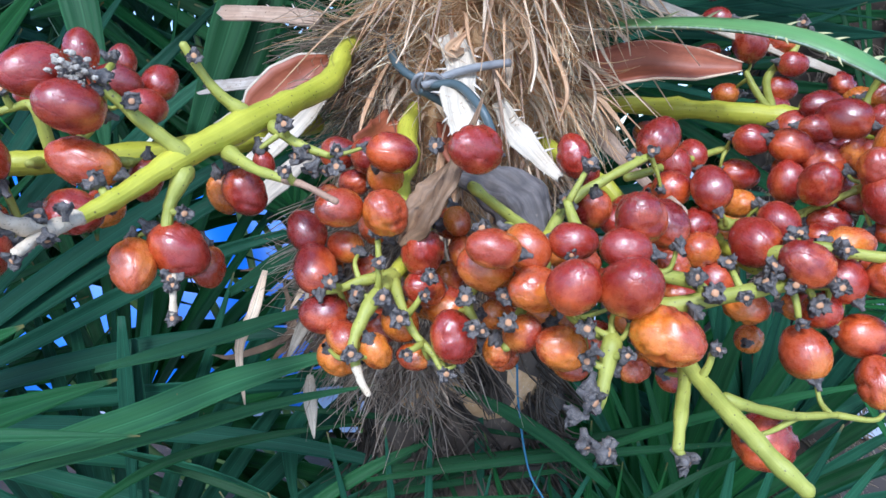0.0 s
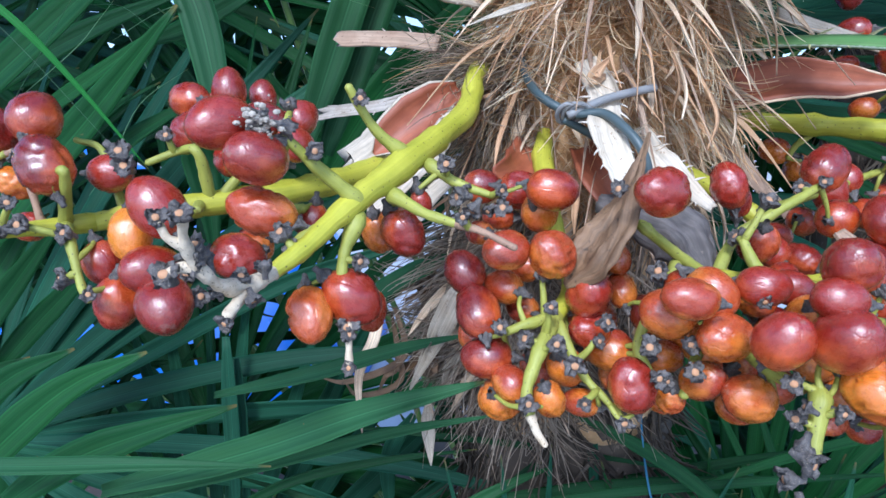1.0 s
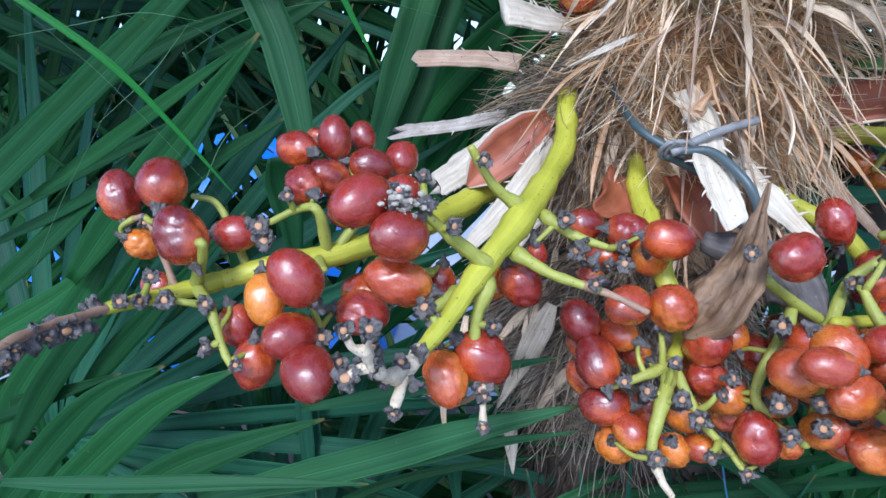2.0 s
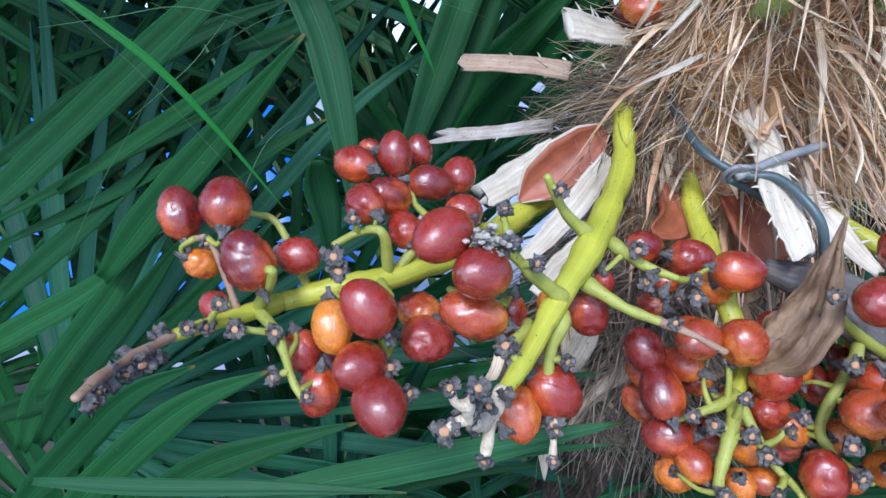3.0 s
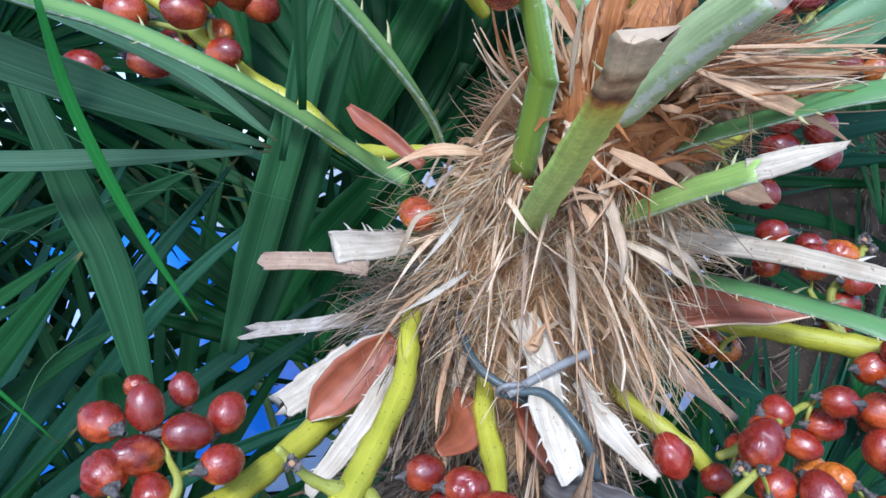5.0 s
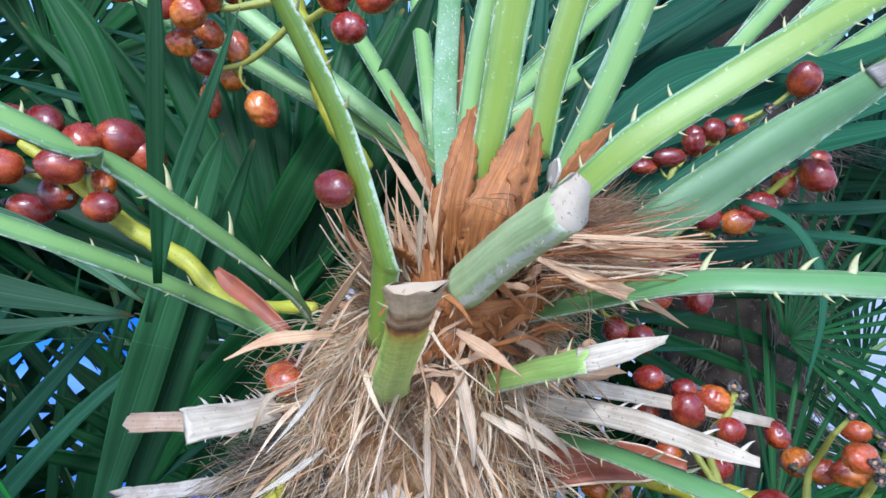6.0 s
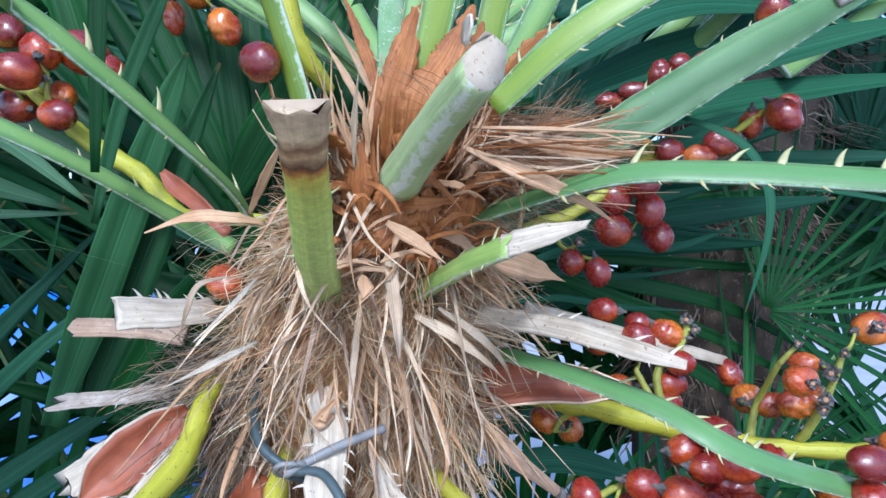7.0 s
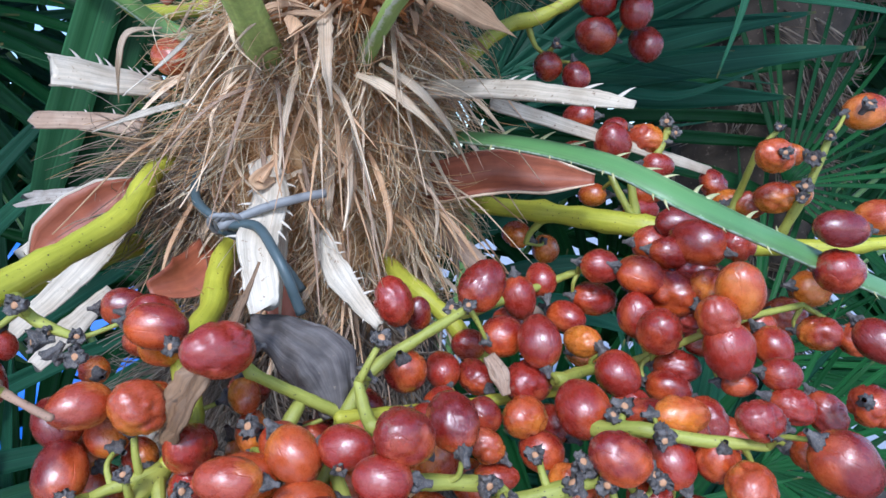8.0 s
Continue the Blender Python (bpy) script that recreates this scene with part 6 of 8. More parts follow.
fruits(right, [
    (0.1692, 0.2550, 0.8972, 9.2, 5.9, 0, "r"),
    (0.0822, 0.2100, 0.8409, 5.8, 5.2, 30, "r"),
    (0.1752, 0.2650, 0.9135, 7.9, 7.5, 30, "o"),
    (0.1641, 0.2750, 0.9108, 9.4, 9.2, 30, "r"),
    (0.1604, 0.2900, 0.9079, 7.5, 7.2, 0, "r"),
    (0.1754, 0.2800, 0.9293, 10.0, 9.0, 20, "r"),
    (0.1662, 0.3000, 0.9265, 10.7, 7.7, 5, "r"),
    (0.1280, 0.2700, 0.8940, 6.3, 6.1, 0, "y"),
    (0.1634, 0.2400, 0.9095, 7.2, 8.2, 60, "o"),
    (0.2268, 0.2600, 0.8956, 7.2, 6.2, 30, "r"),
    (0.1985, 0.2150, 0.8885, 7.5, 6.3, 30, "r"),
    (0.2162, 0.2650, 0.8966, 7.4, 6.7, 0, "o"),
], 11)
fruits(right, [
    (0.0470, 0.2500, 0.8791, 7.9, 6.8, 20, "r"),
    (0.0332, 0.2400, 0.8723, 7.8, 6.3, 40, "r"),
    (0.0654, 0.2350, 0.8659, 7.5, 6.4, 20, "r"),
    (0.0816, 0.2350, 0.8596, 7.2, 6.3, 60, "o"),
    (0.1051, 0.2350, 0.8683, 7.6, 6.7, 30, "r"),
    (0.1117, 0.2250, 0.8619, 7.4, 6.6, 20, "o"),
    (0.1381, 0.2450, 0.8784, 7.4, 6.5, 40, "r"),
    (0.1324, 0.2150, 0.8629, 7.3, 6.3, 20, "r"),
    (0.1639, 0.2450, 0.8735, 7.7, 6.7, 60, "r"),
    (0.1836, 0.2300, 0.8830, 7.0, 6.1, 20, "r"),
    (0.1987, 0.2350, 0.8786, 7.4, 6.3, 60, "r"),
    (0.1722, 0.2450, 0.8672, 7.2, 6.0, 20, "o"),
    (0.1137, 0.2550, 0.8689, 7.0, 6.2, 30, "r"),
], 28)
fruits(right, [
    (0.0006, 0.2250, 0.8663, 7.5, 6.5, 20, "r"),
    (-0.0366, 0.2400, 0.8710, 7.4, 6.5, 20, "o"),
    (0.1696, 0.2750, 0.9016, 8.0, 6.9, 20, "r"),
    (0.1950, 0.2700, 0.8979, 7.9, 6.8, 60, "r"),
    (0.1264, 0.2900, 0.8988, 7.5, 6.4, 20, "r"),
    (0.1052, 0.3000, 0.8943, 7.1, 6.4, 20, "r"),
    (0.0870, 0.2850, 0.8894, 7.1, 6.2, 20, "r"),
], 29)
calyxes(right, [(0.0825, 0.2450, 0.9144), (0.0774, 0.2500, 0.9124), (0.0485, 0.2320, 0.8970), (0.1265, 0.2220, 0.8879), (0.1224, 0.2200, 0.8862), (0.1090, 0.2050, 0.8777), (0.1314, 0.2050, 0.8849), (0.0829, 0.2000, 0.8765), (0.1591, 0.2000, 0.8886), (0.0444, 0.2000, 0.8827), (0.0549, 0.2250, 0.9096), (0.0866, 0.1950, 0.8727), (0.1092, 0.2050, 0.8797), (0.1333, 0.2100, 0.8847), (0.1249, 0.2050, 0.8673), (0.1202, 0.2050, 0.8608), (0.0741, 0.1760, 0.8287), (0.0842, 0.1850, 0.8585), (0.1314, 0.2050, 0.8729), (0.0973, 0.2100, 0.8795)], 3)
fringe(right, [(0.0728, 0.2000, 0.8668), (0.0951, 0.2000, 0.8708), (0.1152, 0.2050, 0.8735), (0.1347, 0.2100, 0.8728)], 0.008, 4)

behind = thing("fruit_cluster", "wine-red palm fruits on a stout yellow stem beside the trunk", "palm fruit", "fruit clusters")
branch(behind, "stem", [(0.075, 0.375, 0.945), (0.089, 0.364, 0.941), (0.1286, 0.3430, 0.9370), (0.168, 0.316, 0.932), (0.1986, 0.3050, 0.9259), (0.2348, 0.2950, 0.9243), (0.2597, 0.2900, 0.9270)], [0.005, 0.0062, 0.0076, 0.0076, 0.006, 0.005, 0.004])
branch(behind, "branch", [(0.1670, 0.3200, 0.9321), (0.1624, 0.3300, 0.9442), (0.1585, 0.3350, 0.9545)], [0.003, 0.0025, 0.002])
branch(behind, "branch", [(0.1670, 0.3200, 0.9321), (0.1693, 0.3350, 0.9518), (0.1810, 0.3350, 0.9649), (0.1857, 0.3350, 0.9791)], [0.003, 0.0028, 0.0026, 0.002])
branch(behind, "branch", [(0.2192, 0.2980, 0.9289), (0.2245, 0.2900, 0.9503), (0.2309, 0.2880, 0.9704)], [0.0032, 0.0026, 0.0018])
branch(behind, "branch", [(0.1985, 0.3050, 0.9283), (0.2054, 0.3100, 0.9425), (0.2053, 0.2950, 0.9640)], [0.0028, 0.0024, 0.0018])
branch(behind, "branch", [(0.1291, 0.3450, 0.9328), (0.1247, 0.3500, 0.9268), (0.1224, 0.3520, 0.9210)], [0.0025, 0.002, 0.0016])
fruits(behind, [
    (0.1196, 0.3600, 0.9244, 7.5, 6.9, 20, "o"),
    (0.1367, 0.3700, 0.9153, 7.8, 7.2, 60, "o"),
    (0.1538, 0.3450, 0.9449, 6.6, 5.7, 0, "o"),
    (0.1726, 0.3350, 0.9381, 9.6, 6.1, 0, "r"),
    (0.1749, 0.2950, 0.9353, 10.6, 7.4, 5, "r"),
    (0.1892, 0.2770, 0.9290, 7.8, 7.1, 20, "r"),
    (0.1994, 0.2730, 0.9623, 8.2, 6.5, 15, "o"),
    (0.2168, 0.2980, 0.9454, 9.2, 6.6, 0, "o"),
    (0.2118, 0.3100, 0.9419, 7.4, 6.4, 0, "o"),
    (0.2102, 0.3390, 0.9499, 7.0, 6.2, 70, "r"),
    (0.2102, 0.3250, 0.9410, 8.0, 7.3, 0, "o"),
    (0.2454, 0.2890, 0.9797, 9.4, 7.4, -5, "o"),
    (0.1593, 0.3350, 0.9685, 9.7, 8.4, 60, "r"),
    (0.1765, 0.3400, 0.9713, 8.5, 7.2, 10, "o"),
], 12)
fruits(behind, [
    (0.1639, 0.3450, 0.9763, 6.2, 5.4, 0, "r"),
    (0.1784, 0.3300, 0.9584, 7.5, 6.0, 10, "r"),
    (0.2098, 0.2490, 0.9375, 9.8, 6.7, 5, "r"),
    (0.2122, 0.2520, 0.9224, 8.6, 7.8, 20, "r"),
    (0.2266, 0.3000, 0.9465, 6.6, 5.9, 0, "o"),
    (0.2273, 0.2550, 0.9406, 6.9, 6.3, 0, "o"),
    (0.1478, 0.3500, 0.9823, 7.5, 6.6, 0, "r"),
    (0.1453, 0.3500, 0.9652, 6.6, 5.8, 0, "r"),
    (0.1762, 0.3350, 0.9469, 8.6, 6.4, 0, "r"),
    (0.2217, 0.3000, 0.9629, 5.9, 5.2, 0, "o"),
], 13)
calyxes(behind, [(0.1835, 0.3330, 0.9790), (0.1878, 0.3330, 0.9738), (0.2288, 0.2850, 0.9702), (0.2232, 0.2860, 0.9615), (0.2191, 0.2850, 0.9461), (0.2110, 0.2900, 0.9738), (0.1982, 0.2650, 0.9633), (0.2199, 0.2850, 0.9505), (0.2400, 0.2800, 0.9817)], 4)

upper = thing("fruit_cluster", "small cluster of red palm fruits hanging behind the petioles", "palm fruit", "fruit clusters")
branch(upper, "stem", [(0.075, 0.345, 0.99), (0.1079, 0.3550, 1.0225), (0.1286, 0.3570, 1.0299), (0.1493, 0.3580, 1.0416), (0.1766, 0.3600, 1.0607), (0.2056, 0.3600, 1.0636), (0.2426, 0.3600, 1.0868)], [0.005, 0.0054, 0.0052, 0.0046, 0.004, 0.0034, 0.0024])
branch(upper, "branch", [(0.1230, 0.3580, 1.0272), (0.1281, 0.3600, 1.0162), (0.1391, 0.3620, 1.0101)], [0.0022, 0.0018, 0.0014])
branch(upper, "branch", [(0.1647, 0.3600, 1.0535), (0.1731, 0.3650, 1.0402), (0.1848, 0.3700, 1.0263)], [0.0026, 0.002, 0.0014])
branch(upper, "branch", [(0.1838, 0.3600, 1.0585), (0.1716, 0.3650, 1.0867), (0.2011, 0.3620, 1.1101)], [0.003, 0.0024, 0.0018])
branch(upper, "branch", [(0.2011, 0.3620, 1.1101), (0.2208, 0.3500, 1.1197), (0.2323, 0.3420, 1.1298)], [0.002, 0.0018, 0.0014])
fruits(upper, [
    (0.1596, 0.3650, 1.0232, 10.6, 9.2, 10, "r"),
    (0.1582, 0.3620, 1.0404, 10.2, 8.4, 30, "r"),
    (0.1699, 0.3520, 1.0463, 7.9, 7.4, 0, "r"),
    (0.1772, 0.3600, 1.0343, 9.3, 7.9, 90, "r"),
    (0.1865, 0.3700, 1.0204, 9.1, 8.2, 80, "r"),
    (0.1335, 0.3580, 1.0069, 7.5, 7.2, 0, "r"),
    (0.1471, 0.3560, 1.0017, 8.1, 6.9, 80, "r"),
    (0.2336, 0.3400, 1.1317, 8.8, 8.2, 70, "r"),
    (0.2478, 0.3510, 1.0836, 9.6, 8.4, 60, "r"),
    (0.2390, 0.3650, 1.0810, 8.2, 7.0, 70, "r"),
    (0.2116, 0.3480, 1.0683, 10.4, 7.7, 0, "r"),
    (0.1994, 0.3500, 1.0606, 9.2, 6.8, 0, "o"),
    (0.1863, 0.3550, 1.0637, 8.7, 7.2, 20, "r"),
], 14)
fruits(upper, [
    (0.1832, 0.3600, 1.1047, 7.9, 6.1, 85, "r"),
    (0.1962, 0.3620, 1.1108, 7.1, 6.5, 0, "r"),
    (0.2097, 0.3620, 1.1130, 7.1, 6.2, 0, "r"),
    (0.1978, 0.3700, 1.1036, 6.6, 6.0, 0, "r"),
    (0.1722, 0.3650, 1.0972, 9.2, 5.2, 0, "r"),
    (0.1599, 0.3700, 1.0932, 8.0, 4.6, 0, "r"),
    (0.2653, 0.3700, 1.0942, 7.1, 4.9, 0, "r"),
], 15)
calyxes(upper, [(0.2194, 0.3450, 1.0699), (0.1901, 0.3500, 1.0518), (0.1369, 0.3550, 1.0171), (0.2175, 0.3450, 1.1188)], 5)

far_left = thing("fruit_cluster", "red and orange palm fruits on a broad yellow stem", "palm fruit", "fruit clusters")
branch(far_left, "stem", [(0.0093, 0.3850, 1.1004), (-0.0048, 0.3720, 1.1196), (-0.0129, 0.3700, 1.1478), (-0.0228, 0.3720, 1.1769), (-0.0295, 0.3700, 1.2015)], [0.005, 0.0085, 0.0095, 0.0085, 0.006])
branch(far_left, "branch", [(-0.0229, 0.3720, 1.1740), (-0.0480, 0.3850, 1.1578), (-0.0675, 0.3850, 1.1521)], [0.003, 0.0024, 0.0018])
branch(far_left, "branch", [(-0.0249, 0.3700, 1.1846), (-0.0559, 0.3650, 1.1769), (-0.0795, 0.3600, 1.1802), (-0.0990, 0.3550, 1.1884)], [0.003, 0.0024, 0.002, 0.0015])
branch(far_left, "branch", [(-0.0201, 0.3700, 1.1705), (-0.0017, 0.3500, 1.1747), (0.0200, 0.3450, 1.1865)], [0.003, 0.0024, 0.0018])
fruits(far_left, [
    (-0.0991, 0.3500, 1.1825, 10.9, 7.8, 0, "r"),
    (-0.0812, 0.3500, 1.1744, 7.9, 6.4, 80, "r"),
    (-0.0704, 0.3500, 1.1693, 8.7, 7.7, 20, "o"),
    (-0.0765, 0.3650, 1.1605, 8.3, 7.0, 10, "o"),
    (-0.0630, 0.3600, 1.1809, 7.2, 6.7, 60, "r"),
    (-0.0668, 0.3750, 1.1680, 7.6, 7.0, 30, "o"),
    (-0.0700, 0.3850, 1.1562, 7.2, 6.6, 0, "o"),
    (-0.0555, 0.3900, 1.1652, 9.1, 7.1, 85, "o"),
    (-0.0726, 0.4000, 1.1404, 9.3, 6.0, 85, "o"),
    (-0.0447, 0.3910, 1.1332, 10.4, 8.6, 60, "o"),
    (0.0029, 0.3410, 1.1592, 8.3, 7.5, 20, "r"),
    (-0.0033, 0.3400, 1.1746, 8.8, 8.0, 50, "r"),
    (0.0156, 0.3400, 1.1733, 8.9, 8.1, 20, "r"),
    (0.0295, 0.3450, 1.1807, 7.8, 6.7, 50, "o"),
], 16)
fruits(far_left, [
    (0.0041, 0.3500, 1.1872, 7.5, 6.7, 0, "r"),
    (-0.0601, 0.4000, 1.1514, 6.7, 6.1, 0, "o"),
    (-0.0526, 0.3750, 1.1890, 7.1, 6.5, 0, "r"),
], 17)
fruits(far_left, [
    (-0.0046, 0.2460, 1.0768, 6.2, 6.4, 20, "r"),
], 18)

low_left = thing("fruit_cluster", "few red palm fruits on a yellow stem behind thorny petioles", "palm fruit", "fruit clusters")
branch(low_left, "stem", [(-0.02, 0.345, 1.03), (-0.0618, 0.3700, 1.0328), (-0.0864, 0.3850, 1.0546), (-0.1166, 0.3950, 1.0735), (-0.1415, 0.4000, 1.0974), (-0.1679, 0.4000, 1.1195)], [0.004, 0.006, 0.0068, 0.0066, 0.0055, 0.004])
branch(low_left, "branch", [(-0.1214, 0.3950, 1.0786), (-0.1310, 0.3880, 1.0921), (-0.1303, 0.3850, 1.1055)], [0.0026, 0.002, 0.0016])
branch(low_left, "branch", [(-0.1415, 0.4000, 1.0974), (-0.1675, 0.3950, 1.1028), (-0.1902, 0.3950, 1.0978)], [0.0026, 0.002, 0.0016])
fruits(low_left, [
    (-0.1958, 0.4000, 1.1201, 14.0, 12.8, 80, "r"),
    (-0.1759, 0.4050, 1.1310, 11.8, 10.7, 20, "r"),
    (-0.1706, 0.3850, 1.1059, 10.7, 9.3, 10, "r"),
    (-0.1349, 0.3900, 1.1178, 10.6, 10.1, 60, "r"),
    (-0.1193, 0.4000, 1.1200, 13.1, 11.0, 20, "r"),
    (-0.1089, 0.4050, 1.1122, 10.3, 8.8, 30, "r"),
    (-0.1403, 0.3780, 1.1042, 10.8, 9.2, 10, "r"),
    (-0.1299, 0.4000, 1.0977, 7.8, 6.9, 60, "o"),
    (-0.1564, 0.4100, 1.0937, 10.7, 9.2, 20, "r"),
    (-0.2109, 0.4200, 1.0862, 11.8, 9.0, 10, "r"),
    (-0.1784, 0.4250, 1.0874, 12.7, 8.3, 20, "r"),
    (-0.1238, 0.3800, 1.0837, 9.6, 7.9, 10, "r"),
    (-0.2196, 0.4000, 1.1290, 11.5, 10.1, 30, "r"),
    (-0.1561, 0.4000, 1.1306, 10.3, 9.1, 30, "r"),
    (-0.0321, 0.3180, 1.0035, 8.1, 7.3, 30, "o"),
    (-0.0313, 0.3350, 1.0022, 7.5, 7.0, 30, "r"),
], 19)


# ---------- the cable tied round the trunk ----------
cable = thing("cable_tie", "teal-grey insulated cable knotted round the palm trunk", "cable")
KNOT = Vector((-0.0005, 0.272, 0.939))
part("cable_strand", sweep([(-0.0161, 0.3150, 0.9656), (-0.0171, 0.3000, 0.9587), (-0.0127, 0.2800, 0.9469), KNOT, (0.0109, 0.2670, 0.9386), (0.0184, 0.2580, 0.9313), (0.0231, 0.2540, 0.9232), (0.0271, 0.2560, 0.9100)], 0.0018, None, 12, per=8), WIRE, cable)
part("cable_strand", sweep([KNOT + Vector((-0.003, 0.002, -0.002)), (0.0082, 0.2770, 0.9310), (0.0171, 0.2760, 0.9247), (0.0238, 0.2800, 0.9133)], 0.0017, None, 12, per=8), WIRE, cable)
part("cable_end", sweep([KNOT + Vector((-0.002, -0.002, -0.001)), (0.0119, 0.2730, 0.9442), (0.0236, 0.2770, 0.9474), (0.0333, 0.2810, 0.9493)], 0.0017, None, 12, per=6), WIRE_GREY, cable, "lighter grey cut cable end")
for k in range(3):
    ring = [KNOT + Vector((math.cos(a) * 0.0034 + 0.0022 * (k - 1), math.sin(a) * 0.0036, math.cos(a) * -0.0012 + math.sin(a) * 0.0008 + 0.0044 * math.cos(a + 1.2) )) for a in np.linspace(0.2, 6.1, 14)]
    part("knot", sweep(ring, 0.001, None, 8, per=3), WIRE_GREY, cable, "tight knot")


# ---------- dry bracts hanging in the fruit ----------
def bract(name, points, widths, mat, label, facing=(0, -1, 0.2), curl=0.9, seed=0, crease=0.25):
    """A withered bract: a curled sheet with wrinkles along it."""
    bm = bmesh.new()
    uv = bm.loops.layers.uv.verify()
    pts = curve_points(points, 8)
    ws = spread(widths, len(pts))
    face = Vector(facing).normalized()
    grid = []
    for i, p in enumerate(pts):
        tangent = (pts[min(i + 1, len(pts) - 1)] - pts[max(i - 1, 0)]).normalized()
        side = tangent.cross(face).normalized()
        up = side.cross(tangent).normalized()
        row = []
        for k in range(25):
            u = k / 12 - 1
            q = p + side * ws[i] * math.sin(u * curl * 1.4) / curl + up * ws[i] * (math.cos(u * curl * 1.4) - 0.6)
            q -= up * ws[i] * crease * max(0.0, 1 - abs(u) * 2.5)
            q += up * ws[i] * 0.12 * noise.noise(Vector((u * 9, i * 0.08, seed + 4)))
            q += up * ws[i] * 0.34 * noise.noise(Vector((u * 2.6, i * 0.16, seed))) + up * ws[i] * 0.16 * noise.noise(Vector((u * 5, i * 0.4, seed + 2))) + side * ws[i] * 0.14 * noise.noise(Vector((u, i * 0.25, seed + 9)))
            row.append(bm.verts.new(q))
        grid.append(row)
    for j, (r, s) in enumerate(zip(grid, grid[1:])):
        for k in range(24):
            f = bm.faces.new((r[k], r[k + 1], s[k + 1], s[k]))
            for loop, (a, b) in zip(f.loops, ((k, j), (k + 1, j), (k + 1, j + 1), (k, j + 1))):
                loop[uv].uv = (a / 12, b / len(grid))
    ob = tagged(part(name, bm, mat), label, "dry bract")
    ob.modifiers.new("thickness", "SOLIDIFY").thickness = 0.0006
    return ob


bract("dry_bract", [(0.0188, 0.2342, 0.9310), (0.0158, 0.2310, 0.9220), (0.0115, 0.2265, 0.9110), (0.0054, 0.2200, 0.9005), (-0.0015, 0.2195, 0.8910), (-0.0085, 0.2230, 0.8815)], [0.0004, 0.0018, 0.0055, 0.0088, 0.008, 0.001], DRY_LEAF, "curled brown withered bract caught in the fruit", (-0.9, -0.45, 0.1), 0.45, 1)
bract("dry_bract", [(0.0091, 0.2620, 0.9060), (0.0236, 0.2500, 0.9030), (0.0354, 0.2420, 0.8958), (0.0410, 0.2350, 0.8826)], [0.004, 0.0095, 0.0125, 0.005], DARK_LEAF, "blackish withered bract drooping over the fruit", (0.1, -1, 0.5), 1.0, 2)
bract("dry_bract", [(0.0891, 0.2450, 0.8972), (0.0921, 0.2400, 0.8922), (0.0936, 0.2380, 0.8863)], [0.002, 0.003, 0.001], TAN_DRY, "thin curled dry bract between fruits", (0, -1, 0), 0.8, 4)
twine = thing("twine", "thin blue plastic twine dangling below the fruit", "twine")
part("twine_strand", sweep([(0.0486, 0.3300, 0.8039), (0.0505, 0.3300, 0.7788), (0.0572, 0.3300, 0.7433), (0.0673, 0.3300, 0.7235), (0.0763, 0.3300, 0.6998)], 0.0006, None, 6), THREAD, twine)


# ---------- foliage round the trunk ----------
def blades(label, rows, mat=LEAF, facing=(0, -1, 0.35), group="palm leaves", thick=0.0003):
    """One leaf of which only some segments come into view: each row is a course and a half-width."""
    leaf = thing("palm_leaf", label, "palm leaf", group)
    for k, (course, w) in enumerate(rows):
        segment(leaf, course, w, facing, mat, 0.35, thick, tip=True, twist=0.25 * math.sin(k * 2.1))
    return leaf


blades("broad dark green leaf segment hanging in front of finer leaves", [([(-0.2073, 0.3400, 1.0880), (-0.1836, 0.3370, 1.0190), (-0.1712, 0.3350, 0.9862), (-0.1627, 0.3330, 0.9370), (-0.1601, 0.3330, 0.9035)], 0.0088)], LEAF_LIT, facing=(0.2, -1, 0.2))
blades("dark green leaf segments leaning behind the trunk", [
    ([(-0.1453, 0.4100, 0.9188), (-0.1236, 0.4100, 0.9782), (-0.1011, 0.4100, 1.0396), (-0.0789, 0.4100, 1.0982), (-0.0688, 0.4100, 1.1244)], 0.0108),
    ([(-0.1316, 0.4200, 0.9213), (-0.1071, 0.4200, 0.9849), (-0.0802, 0.4200, 1.0544), (-0.0538, 0.4200, 1.1218)], 0.0105),
    ([(-0.1624, 0.6400, 0.8381), (-0.1243, 0.6400, 0.9142), (-0.0748, 0.6400, 1.0193), (-0.0164, 0.6400, 1.1298)], 0.009),
    ([(-0.0920, 0.3400, 1.0287), (-0.0785, 0.3400, 1.0837), (-0.0615, 0.3400, 1.1275), (-0.0451, 0.3400, 1.1688)], 0.0034),
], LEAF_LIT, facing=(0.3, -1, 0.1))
blades("dark green leaf segments behind the cut stubs", [
    ([(-0.150, 0.49, 0.900), (-0.110, 0.49, 0.960), (-0.060, 0.49, 1.010), (-0.010, 0.49, 1.060)], 0.012),
    ([(-0.120, 0.5, 0.900), (-0.085, 0.5, 0.955), (-0.040, 0.5, 1.005), (0.010, 0.5, 1.060)], 0.012),
    ([(-0.100, 0.51, 0.880), (-0.060, 0.51, 0.935), (-0.020, 0.51, 0.985), (0.030, 0.51, 1.050)], 0.012),
    ([(-0.140, 0.51, 1.000), (-0.100, 0.51, 0.985), (-0.050, 0.51, 0.990), (0.000, 0.51, 1.010)], 0.009),
], LEAF, facing=(0.3, -1, 0.1))
